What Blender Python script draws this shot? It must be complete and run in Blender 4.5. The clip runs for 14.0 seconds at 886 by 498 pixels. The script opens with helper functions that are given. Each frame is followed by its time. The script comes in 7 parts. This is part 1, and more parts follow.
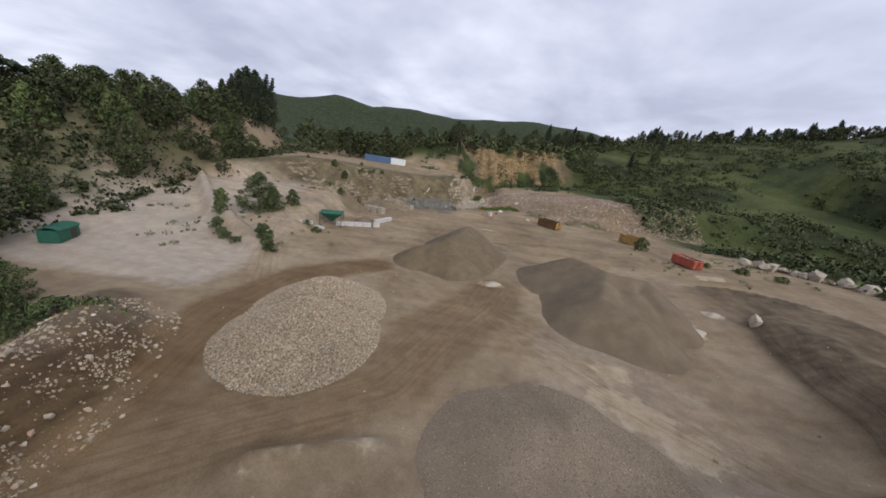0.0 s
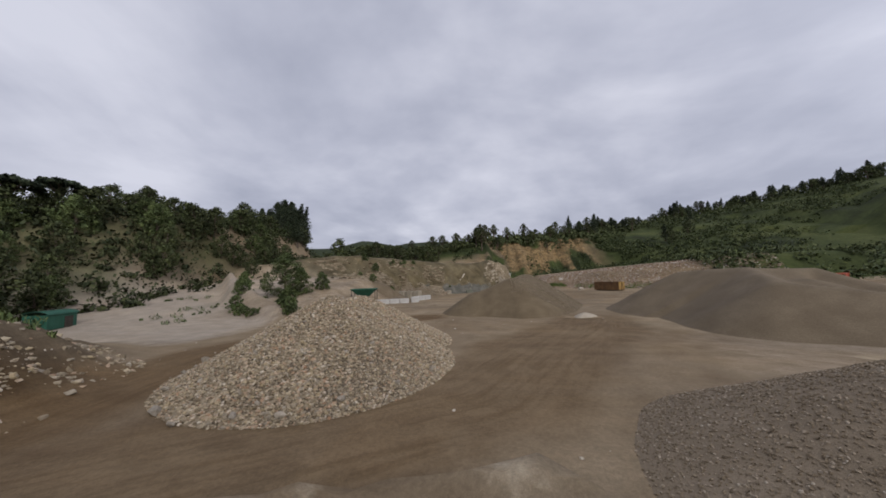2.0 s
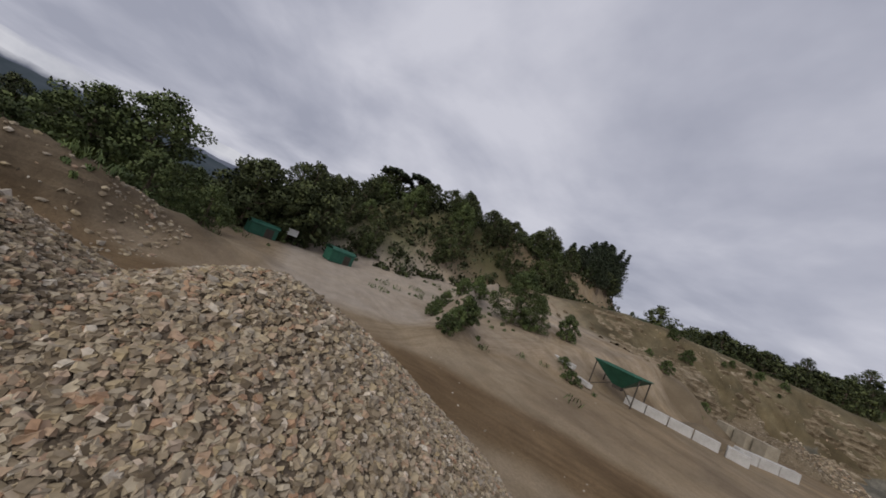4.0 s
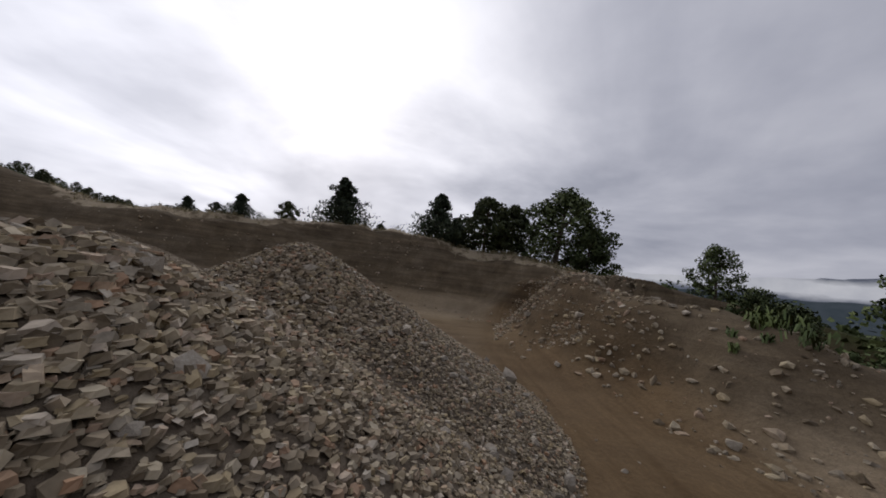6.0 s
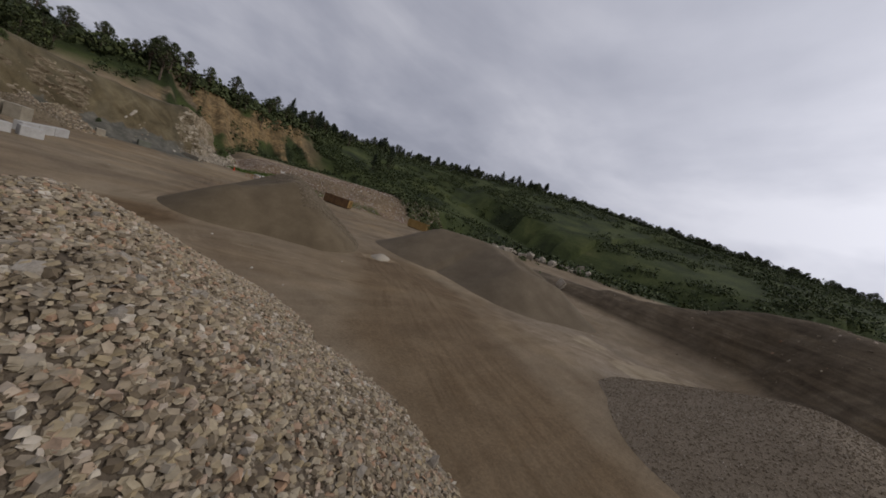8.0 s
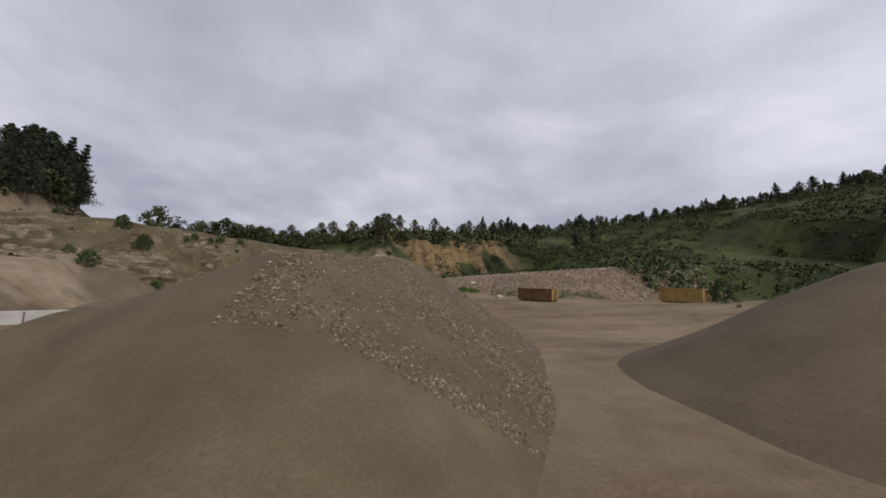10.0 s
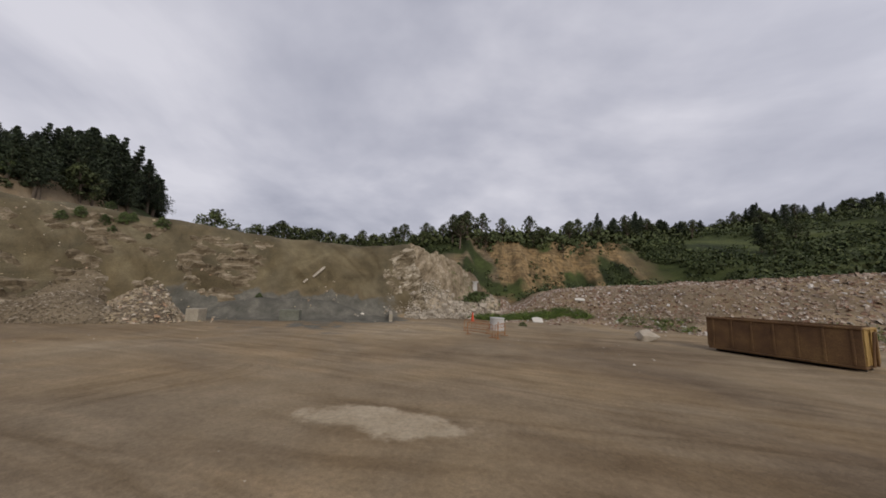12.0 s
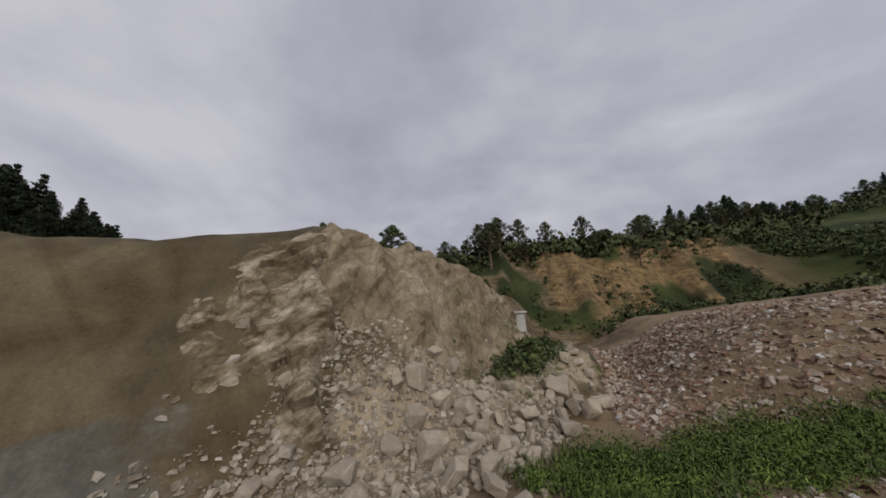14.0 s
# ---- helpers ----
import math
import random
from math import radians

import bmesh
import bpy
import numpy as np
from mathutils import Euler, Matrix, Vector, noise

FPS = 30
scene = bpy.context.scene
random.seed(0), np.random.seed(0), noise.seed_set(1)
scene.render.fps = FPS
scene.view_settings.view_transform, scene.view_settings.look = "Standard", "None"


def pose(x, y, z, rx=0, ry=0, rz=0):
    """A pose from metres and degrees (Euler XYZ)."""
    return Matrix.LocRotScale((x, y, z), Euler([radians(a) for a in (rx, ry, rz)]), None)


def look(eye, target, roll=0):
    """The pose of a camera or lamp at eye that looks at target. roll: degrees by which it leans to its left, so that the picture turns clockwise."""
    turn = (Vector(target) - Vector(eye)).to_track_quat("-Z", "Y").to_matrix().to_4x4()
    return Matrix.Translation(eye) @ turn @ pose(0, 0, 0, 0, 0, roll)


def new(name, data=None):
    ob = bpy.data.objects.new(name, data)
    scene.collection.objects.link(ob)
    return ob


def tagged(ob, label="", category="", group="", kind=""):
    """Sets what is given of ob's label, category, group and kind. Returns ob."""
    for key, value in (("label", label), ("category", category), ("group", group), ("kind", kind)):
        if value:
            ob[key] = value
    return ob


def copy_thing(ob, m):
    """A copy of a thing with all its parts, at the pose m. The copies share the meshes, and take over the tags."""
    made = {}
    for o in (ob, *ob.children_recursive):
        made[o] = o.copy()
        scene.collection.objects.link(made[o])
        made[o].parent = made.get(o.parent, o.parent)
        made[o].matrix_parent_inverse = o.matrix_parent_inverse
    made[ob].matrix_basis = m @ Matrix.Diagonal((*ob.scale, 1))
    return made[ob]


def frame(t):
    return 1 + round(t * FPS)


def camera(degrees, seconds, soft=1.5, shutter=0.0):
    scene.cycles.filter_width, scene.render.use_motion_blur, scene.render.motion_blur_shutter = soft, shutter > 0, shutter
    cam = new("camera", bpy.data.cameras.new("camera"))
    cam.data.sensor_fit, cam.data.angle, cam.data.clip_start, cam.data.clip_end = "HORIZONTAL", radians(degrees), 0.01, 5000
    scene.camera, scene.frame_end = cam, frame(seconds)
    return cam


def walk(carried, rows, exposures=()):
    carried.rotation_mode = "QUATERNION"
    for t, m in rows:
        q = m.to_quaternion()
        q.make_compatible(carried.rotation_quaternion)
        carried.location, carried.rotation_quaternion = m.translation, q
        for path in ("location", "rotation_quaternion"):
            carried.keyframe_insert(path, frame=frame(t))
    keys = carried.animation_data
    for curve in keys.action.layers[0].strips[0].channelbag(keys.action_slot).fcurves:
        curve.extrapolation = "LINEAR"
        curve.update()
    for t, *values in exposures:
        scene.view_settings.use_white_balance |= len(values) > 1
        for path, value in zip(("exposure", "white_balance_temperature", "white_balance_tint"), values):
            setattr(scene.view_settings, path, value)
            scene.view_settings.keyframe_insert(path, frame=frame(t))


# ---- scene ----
cam = camera(109.5, 14.0, soft=1.7)
PATH = [
    (0, (2.756, -0.086, 15.935), (2.669, 1.825, 15.352), 7.9),
    (0.5, (2.250, -1.330, 10.619), (2.180, 0.668, 10.550), 5.3),
    (1, (1.616, -0.038, 6.654), (1.406, 1.940, 6.858), 4.3),
    (1.5, (0.571, 2.809, 4.685), (0.266, 4.743, 5.095), 0.6),
    (2, (-0.606, 6.769, 4.170), (-0.906, 8.738, 4.352), -1.6),
    (2.2, (-1.128, 8.685, 4.111), (-1.426, 10.661, 4.187), -2.9),
    (4.3, (-3.789, 29.052, 4.470), (-5.779, 29.235, 4.555), 24.1),
    (4.5, (-4.768, 30.494, 4.561), (-6.728, 30.103, 4.497), 19.7),
    (5, (-8.192, 32.970, 4.769), (-9.381, 31.378, 4.539), 12.7),
    (5.5, (-11.469, 31.680, 3.983), (-11.844, 29.716, 3.944), 11.2),
    (6, (-13.414, 28.833, 3.145), (-13.061, 26.870, 3.296), 7.5),
    (6.5, (-14.148, 25.955, 3.107), (-13.074, 24.293, 3.398), 6.3),
    (7, (-14.676, 22.922, 3.733), (-12.878, 22.072, 3.950), 16.5),
    (7.5, (-13.034, 19.232, 4.426), (-11.048, 19.469, 4.426), 20.4),
    (8, (-8.510, 17.050, 4.974), (-7.053, 18.410, 4.806), 19.7),
    (8.5, (-4.497, 19.839, 3.582), (-3.731, 21.672, 3.354), 10.2),
    (8.7, (-3.427, 21.127, 2.961), (-2.905, 23.048, 2.771), 7.3),
    (10.8, (9.480, 47.650, 3.304), (9.635, 49.610, 3.671), 1.8),
    (11, (10.437, 50.294, 3.146), (10.400, 52.256, 3.529), 6.2),
    (11.5, (11.784, 57.970, 3.413), (11.419, 59.920, 3.666), 4.6),
    (12, (12.114, 65.576, 2.930), (11.682, 67.509, 3.202), 2.4),
    (12.5, (11.932, 72.923, 1.994), (11.405, 74.824, 2.324), 1.6),
    (13, (10.819, 80.494, 1.875), (10.194, 82.244, 2.614), 1.1),
    (13.5, (9.634, 87.309, 3.185), (9.075, 89.131, 3.794), -2.8),
    (14, (8.797, 93.494, 3.874), (8.160, 95.323, 4.370), -3.1),
]
EXPOSURES = [(0.0, 0.2, 6150, 10), (0.5, 0.27, 6150, 10), (1.0, 0.0, 6200, 10), (2.0, -0.22, 6300, 10), (4.4, -0.42, 6450, 10), (5.0, -0.36, 6450, 10), (5.8, -0.58, 6400, 10), (6.5, -1.05, 6400, 10), (7.3, -1.3, 6400, 10), (7.6, -1.28, 6400, 10), (8.0, -0.75, 6400, 10), (8.5, -0.42, 6300, 10), (11.0, -0.22, 6600, 10), (13.0, -0.32, 6600, 10), (14.0, -0.5, 6600, 10)]
walk(cam, [(t, look(eye, target, roll)) for t, eye, target, roll in PATH], exposures=EXPOSURES)

# ---- world and sun ----
SUN_DIR = Vector((0.474, -0.736, 0.483)).normalized()


def make_world():
    w = bpy.data.worlds.new("overcast_sky")
    scene.world = w
    w.use_nodes = True
    nt = w.node_tree
    nt.nodes.clear()
    n = nt.nodes.new
    L = nt.links.new
    out = n("ShaderNodeOutputWorld")
    sky = n("ShaderNodeTexSky")
    sky.sky_type = "NISHITA"
    sky.sun_disc = False
    sky.sun_elevation = math.asin(SUN_DIR.z)
    sky.sun_rotation = math.atan2(SUN_DIR.x, SUN_DIR.y)
    sky.air_density, sky.dust_density = 1.0, 3.0
    bg_sky = n("ShaderNodeBackground")
    bg_sky.inputs["Strength"].default_value = 0.06
    L(sky.outputs[0], bg_sky.inputs["Color"])
    # cloud deck: noise on a plane far above
    tc = n("ShaderNodeTexCoord")
    sep = n("ShaderNodeSeparateXYZ")
    L(tc.outputs["Generated"], sep.inputs[0])
    up = n("ShaderNodeMath"); up.operation = "ABSOLUTE"
    L(sep.outputs["Z"], up.inputs[0])
    add = n("ShaderNodeMath"); add.operation = "ADD"; add.inputs[1].default_value = 0.22
    L(up.outputs[0], add.inputs[0])
    dx = n("ShaderNodeMath"); dx.operation = "DIVIDE"
    dy = n("ShaderNodeMath"); dy.operation = "DIVIDE"
    L(sep.outputs["X"], dx.inputs[0]); L(add.outputs[0], dx.inputs[1])
    L(sep.outputs["Y"], dy.inputs[0]); L(add.outputs[0], dy.inputs[1])
    cmb = n("ShaderNodeCombineXYZ")
    L(dx.outputs[0], cmb.inputs[0]); L(dy.outputs[0], cmb.inputs[1])
    n1 = n("ShaderNodeTexNoise"); n1.inputs["Scale"].default_value = 0.75; n1.inputs["Detail"].default_value = 6; n1.inputs["Roughness"].default_value = 0.52; n1.inputs["Distortion"].default_value = 0.5
    n2 = n("ShaderNodeTexNoise"); n2.inputs["Scale"].default_value = 2.6; n2.inputs["Detail"].default_value = 5; n2.inputs["Roughness"].default_value = 0.5
    L(cmb.outputs[0], n1.inputs["Vector"]); L(cmb.outputs[0], n2.inputs["Vector"])
    mx = n("ShaderNodeMix"); mx.data_type = "FLOAT"; mx.inputs["Factor"].default_value = 0.25
    L(n1.outputs[0], mx.inputs["A"]); L(n2.outputs[0], mx.inputs["B"])
    ramp = n("ShaderNodeValToRGB")
    e = ramp.color_ramp.elements
    e[0].position, e[0].color = 0.375, (0.425, 0.44, 0.535, 1)
    e[1].position, e[1].color = 0.615, (0.755, 0.755, 0.84, 1)
    mid = ramp.color_ramp.elements.new(0.48); mid.color = (0.55, 0.56, 0.655, 1)
    L(mx.outputs[0], ramp.inputs[0])
    # brighter veil round the hidden sun
    dot = n("ShaderNodeVectorMath"); dot.operation = "DOT_PRODUCT"; dot.inputs[1].default_value = SUN_DIR
    L(tc.outputs["Generated"], dot.inputs[0])
    mr = n("ShaderNodeMapRange"); mr.inputs["From Min"].default_value = -0.25; mr.inputs["From Max"].default_value = 1.0
    L(dot.outputs["Value"], mr.inputs["Value"])
    pw = n("ShaderNodeMath"); pw.operation = "POWER"; pw.inputs[1].default_value = 5.0
    L(mr.outputs[0], pw.inputs[0])
    glow = n("ShaderNodeMix"); glow.data_type = "RGBA"; glow.blend_type = "ADD"; glow.clamp_result = glow.clamp_factor = False
    glow.inputs["B"].default_value = (0.74, 0.72, 0.73, 1)
    thick = n("ShaderNodeMapRange"); thick.inputs["From Min"].default_value, thick.inputs["From Max"].default_value = 0.38, 0.62
    thick.inputs["To Min"].default_value, thick.inputs["To Max"].default_value = 0.5, 1.2
    L(mx.outputs[0], thick.inputs["Value"])
    veil = n("ShaderNodeMath"); veil.operation = "MULTIPLY"
    L(pw.outputs[0], veil.inputs[0]); L(thick.outputs[0], veil.inputs[1])
    core = n("ShaderNodeMath"); core.operation = "POWER"; core.inputs[1].default_value = 260.0
    L(mr.outputs[0], core.inputs[0])
    both = n("ShaderNodeMath"); both.operation = "ADD"
    L(veil.outputs[0], both.inputs[0]); L(core.outputs[0], both.inputs[1])
    L(both.outputs[0], glow.inputs["Factor"]); L(ramp.outputs[0], glow.inputs["A"])
    east = n("ShaderNodeVectorMath"); east.operation = "DOT_PRODUCT"; east.inputs[1].default_value = Vector((0.85, -0.3, 0.35)).normalized()
    L(tc.outputs["Generated"], east.inputs[0])
    me = n("ShaderNodeMapRange"); me.inputs["From Min"].default_value = -0.2; me.inputs["From Max"].default_value = 1.0
    L(east.outputs["Value"], me.inputs["Value"])
    pe = n("ShaderNodeMath"); pe.operation = "POWER"; pe.inputs[1].default_value = 3.0
    L(me.outputs[0], pe.inputs[0])
    thin = n("ShaderNodeMix"); thin.data_type = "RGBA"; thin.blend_type = "ADD"; thin.clamp_result = False
    thin.inputs["B"].default_value = (0.42, 0.42, 0.45, 1)
    L(pe.outputs[0], thin.inputs["Factor"]); L(glow.outputs["Result"], thin.inputs["A"])
    bg_cloud = n("ShaderNodeBackground"); bg_cloud.inputs["Strength"].default_value = 1.09
    L(thin.outputs["Result"], bg_cloud.inputs["Color"])
    mixs = n("ShaderNodeMixShader"); mixs.inputs[0].default_value = 0.93
    L(bg_sky.outputs[0], mixs.inputs[1]); L(bg_cloud.outputs[0], mixs.inputs[2])
    L(mixs.outputs[0], out.inputs[0])


make_world()
sun_data = bpy.data.lights.new("sun", "SUN")
sun_data.energy, sun_data.angle, sun_data.color = 1.5, radians(30), (1.0, 0.94, 0.86)
sun = new("sun", sun_data)
sun.rotation_mode = "QUATERNION"
sun.rotation_quaternion = (-SUN_DIR).to_track_quat("-Z", "Y")
tagged(sun, kind="structure")


# ---- materials ----
def node_mat(name):
    m = bpy.data.materials.new(name)
    m.use_nodes = True
    nt = m.node_tree
    b = nt.nodes["Principled BSDF"]
    return m, nt, b


def noise_node(nt, scale, detail=5, rough=0.6, coord="Object", dist=0.0, stretch=None):
    tc = nt.nodes.new("ShaderNodeTexCoord")
    t = nt.nodes.new("ShaderNodeTexNoise")
    t.inputs["Scale"].default_value = scale
    t.inputs["Detail"].default_value = detail
    t.inputs["Roughness"].default_value = rough
    t.inputs["Distortion"].default_value = dist
    if stretch:
        mp = nt.nodes.new("ShaderNodeMapping")
        mp.inputs["Scale"].default_value = stretch
        nt.links.new(tc.outputs[coord], mp.inputs["Vector"])
        nt.links.new(mp.outputs[0], t.inputs["Vector"])
    else:
        nt.links.new(tc.outputs[coord], t.inputs["Vector"])
    return t


def ramp_node(nt, fac, stops):
    r = nt.nodes.new("ShaderNodeValToRGB")
    el = r.color_ramp.elements
    el[0].position, el[0].color = stops[0][0], (*stops[0][1], 1)
    el[1].position, el[1].color = stops[-1][0], (*stops[-1][1], 1)
    for p, c in stops[1:-1]:
        k = el.new(p)
        k.color = (*c, 1)
    nt.links.new(fac, r.inputs[0])
    return r


def mix_col(nt, fac, a, b, mode="MIX"):
    m = nt.nodes.new("ShaderNodeMix")
    m.data_type, m.blend_type = "RGBA", mode
    for sock, v in ((m.inputs["Factor"], fac), (m.inputs["A"], a), (m.inputs["B"], b)):
        if isinstance(v, (int, float)):
            sock.default_value = v
        elif isinstance(v, tuple):
            sock.default_value = (*v, 1)
        else:
            nt.links.new(v, sock)
    return m.outputs["Result"]


def add_bump(nt, b, height, strength=0.4, distance=0.05):
    bp = nt.nodes.new("ShaderNodeBump")
    bp.inputs["Strength"].default_value = strength
    bp.inputs["Distance"].default_value = distance
    nt.links.new(height, bp.inputs["Height"])
    nt.links.new(bp.outputs[0], b.inputs["Normal"])


def mottled(name, stops, scale, fine=None, rough=0.9, metal=0.0, bump=0.3, dist=0.03, vary=0.0, spec=0.3):
    """A surface of mottled colours at two scales, with fine relief; vary: shade steps from object to object."""
    m, nt, b = node_mat(name)
    t1 = noise_node(nt, scale)
    t2 = noise_node(nt, fine or scale * 9, 4, 0.65)
    mx = nt.nodes.new("ShaderNodeMix")
    mx.data_type = "FLOAT"
    mx.inputs["Factor"].default_value = 0.45
    nt.links.new(t1.outputs[0], mx.inputs["A"])
    nt.links.new(t2.outputs[0], mx.inputs["B"])
    col = ramp_node(nt, mx.outputs[0], stops).outputs[0]
    if vary:
        oi = nt.nodes.new("ShaderNodeObjectInfo")
        hsv = nt.nodes.new("ShaderNodeHueSaturation")
        mr = nt.nodes.new("ShaderNodeMapRange")
        mr.inputs["To Min"].default_value, mr.inputs["To Max"].default_value = 1 - vary, 1 + vary
        nt.links.new(oi.outputs["Random"], mr.inputs["Value"])
        nt.links.new(mr.outputs[0], hsv.inputs["Value"])
        nt.links.new(col, hsv.inputs["Color"])
        col = hsv.outputs[0]
    nt.links.new(col, b.inputs["Base Color"])
    b.inputs["Roughness"].default_value = rough
    b.inputs["Metallic"].default_value = metal
    b.inputs["Specular IOR Level"].default_value = spec
    if bump:
        add_bump(nt, b, t2.outputs[0], bump, dist)
    return m


def island_mat(name, stops, rough=0.85, fine=6.0, bump=0.0):
    """Joined pieces whose colour steps from piece to piece."""
    m, nt, b = node_mat(name)
    g = nt.nodes.new("ShaderNodeNewGeometry")
    col = ramp_node(nt, g.outputs["Random Per Island"], stops).outputs[0]
    t = noise_node(nt, fine, 3)
    dark = ramp_node(nt, t.outputs[0], [(0.3, (0.72, 0.72, 0.72)), (0.7, (1.15, 1.15, 1.15))]).outputs[0]
    nt.links.new(mix_col(nt, 1.0, col, dark, "MULTIPLY"), b.inputs["Base Color"])
    b.inputs["Roughness"].default_value = rough
    b.inputs["Specular IOR Level"].default_value = 0.25
    if bump:
        add_bump(nt, b, t.outputs[0], bump, 0.03)
    return m


def ground_mat():
    """Sandy quarry floor, grey sand, grass, ochre earth and pale rock, by the zone attributes of the sheet."""
    m, nt, b = node_mat("quarry_ground")
    big = noise_node(nt, 0.09, 5, 0.6, dist=0.6)
    mid = noise_node(nt, 0.8, 6, 0.62)
    fine = noise_node(nt, 9.0, 5, 0.7)
    grit = noise_node(nt, 38.0, 3, 0.6)
    sand = ramp_node(nt, big.outputs[0], [(0.32, (0.183, 0.137, 0.09)), (0.5, (0.238, 0.184, 0.122)), (0.68, (0.288, 0.23, 0.158))]).outputs[0]
    track = ramp_node(nt, mid.outputs[0], [(0.35, (0.84, 0.82, 0.79)), (0.62, (1.08, 1.08, 1.08))]).outputs[0]
    sand = mix_col(nt, 0.8, sand, track, "MULTIPLY")
    grey = ramp_node(nt, mid.outputs[0], [(0.3, (0.29, 0.243, 0.192)), (0.7, (0.385, 0.33, 0.268))]).outputs[0]
    meadow = noise_node(nt, 0.045, 7, 0.62, dist=0.4)
    grass = ramp_node(nt, meadow.outputs[0], [(0.34, (0.02, 0.026, 0.011)), (0.45, (0.036, 0.046, 0.016)), (0.55, (0.056, 0.069, 0.022)), (0.66, (0.084, 0.094, 0.032)), (0.78, (0.125, 0.112, 0.055))]).outputs[0]
    tuft = ramp_node(nt, mid.outputs[0], [(0.3, (0.7, 0.72, 0.7)), (0.7, (1.2, 1.18, 1.15))]).outputs[0]
    grass = mix_col(nt, 0.9, grass, tuft, "MULTIPLY")
    ochre = ramp_node(nt, mid.outputs[0], [(0.28, (0.08, 0.06, 0.034)), (0.42, (0.145, 0.104, 0.057)), (0.55, (0.215, 0.152, 0.081)), (0.72, (0.27, 0.21, 0.13))]).outputs[0]
    gully = noise_node(nt, 1.0, 4, 0.65, dist=0.8, stretch=(0.45, 0.12, 0.06))
    wash = ramp_node(nt, gully.outputs[0], [(0.36, (0.45, 0.47, 0.42)), (0.5, (1.0, 0.98, 0.95)), (0.64, (1.25, 1.2, 1.12))]).outputs[0]
    ochre = mix_col(nt, 0.75, ochre, wash, "MULTIPLY")
    rock = ramp_node(nt, mid.outputs[0], [(0.3, (0.085, 0.064, 0.04)), (0.5, (0.14, 0.108, 0.07)), (0.66, (0.20, 0.16, 0.11)), (0.8, (0.33, 0.285, 0.22))]).outputs[0]
    dark = ramp_node(nt, mid.outputs[0], [(0.3, (0.082, 0.061, 0.039)), (0.5, (0.118, 0.09, 0.058)), (0.7, (0.16, 0.125, 0.085))]).outputs[0]
    # bedding lines in the cut banks
    bed = noise_node(nt, 1.0, 4, 0.6, dist=0.5, stretch=(0.12, 0.12, 2.6))
    beds = ramp_node(nt, bed.outputs[0], [(0.36, (0.62, 0.60, 0.58)), (0.5, (1.0, 1.0, 1.0)), (0.66, (1.35, 1.33, 1.28))]).outputs[0]
    dark = mix_col(nt, 0.7, dark, beds, "MULTIPLY")
    rock = mix_col(nt, 0.9, rock, beds, "MULTIPLY")
    ochre = mix_col(nt, 0.6, ochre, beds, "MULTIPLY")
    canopy = noise_node(nt, 0.09, 8, 0.78, dist=0.5)
    wood = ramp_node(nt, canopy.outputs[0], [(0.36, (0.006, 0.009, 0.004)), (0.48, (0.022, 0.031, 0.013)), (0.56, (0.04, 0.051, 0.02)), (0.66, (0.068, 0.078, 0.033))]).outputs[0]
    za = nt.nodes.new("ShaderNodeAttribute"); za.attribute_name = "zone_a"
    zb = nt.nodes.new("ShaderNodeAttribute"); zb.attribute_name = "zone_b"
    sa = nt.nodes.new("ShaderNodeSeparateColor"); nt.links.new(za.outputs["Color"], sa.inputs[0])
    sb = nt.nodes.new("ShaderNodeSeparateColor"); nt.links.new(zb.outputs["Color"], sb.inputs[0])
    col = sand
    for fac, c in ((sa.outputs[0], grey), (sb.outputs[1], dark), (sa.outputs[2], ochre), (sb.outputs[0], rock), (sa.outputs[1], grass), (sb.outputs[2], wood)):
        # ragged borders between the zones
        ad = nt.nodes.new("ShaderNodeMath"); ad.operation = "MULTIPLY_ADD"; ad.inputs[1].default_value = 1.6; ad.inputs[2].default_value = -0.62
        nt.links.new(fac, ad.inputs[0])
        a2 = nt.nodes.new("ShaderNodeMath"); a2.operation = "ADD"; a2.use_clamp = True
        nt.links.new(ad.outputs[0], a2.inputs[0])
        nz = nt.nodes.new("ShaderNodeMath"); nz.operation = "MULTIPLY"; nz.inputs[1].default_value = 0.62
        nt.links.new(mid.outputs[0], nz.inputs[0])
        gate = nt.nodes.new("ShaderNodeMath"); gate.operation = "MULTIPLY"
        nt.links.new(nz.outputs[0], gate.inputs[0])
        st = nt.nodes.new("ShaderNodeMath"); st.operation = "GREATER_THAN"; st.inputs[1].default_value = 0.02
        nt.links.new(fac, st.inputs[0]); nt.links.new(st.outputs[0], gate.inputs[1])
        nt.links.new(gate.outputs[0], a2.inputs[1])
        col = mix_col(nt, a2.outputs[0], col, c)
    face = nt.nodes.new("ShaderNodeAttribute"); face.attribute_name = "face"
    kn = noise_node(nt, 0.35, 6, 0.62, dist=0.4)
    khaki = ramp_node(nt, kn.outputs[0], [(0.32, (0.07, 0.057, 0.034)), (0.5, (0.11, 0.091, 0.056)), (0.68, (0.165, 0.139, 0.089))]).outputs[0]
    col = mix_col(nt, face.outputs["Fac"], col, khaki)
    # long streaks left by the loaders
    sk = noise_node(nt, 1.0, 4, 0.6, dist=1.0, stretch=(0.08, 0.5, 0.1))
    streak = ramp_node(nt, sk.outputs[0], [(0.34, (0.60, 0.54, 0.43)), (0.43, (0.89, 0.855, 0.77)), (0.52, (1.0, 0.985, 0.92)), (0.66, (1.26, 1.22, 1.12))]).outputs[0]
    gc = nt.nodes.new("ShaderNodeTexCoord")
    gs = nt.nodes.new("ShaderNodeSeparateXYZ"); nt.links.new(gc.outputs["Object"], gs.inputs[0])
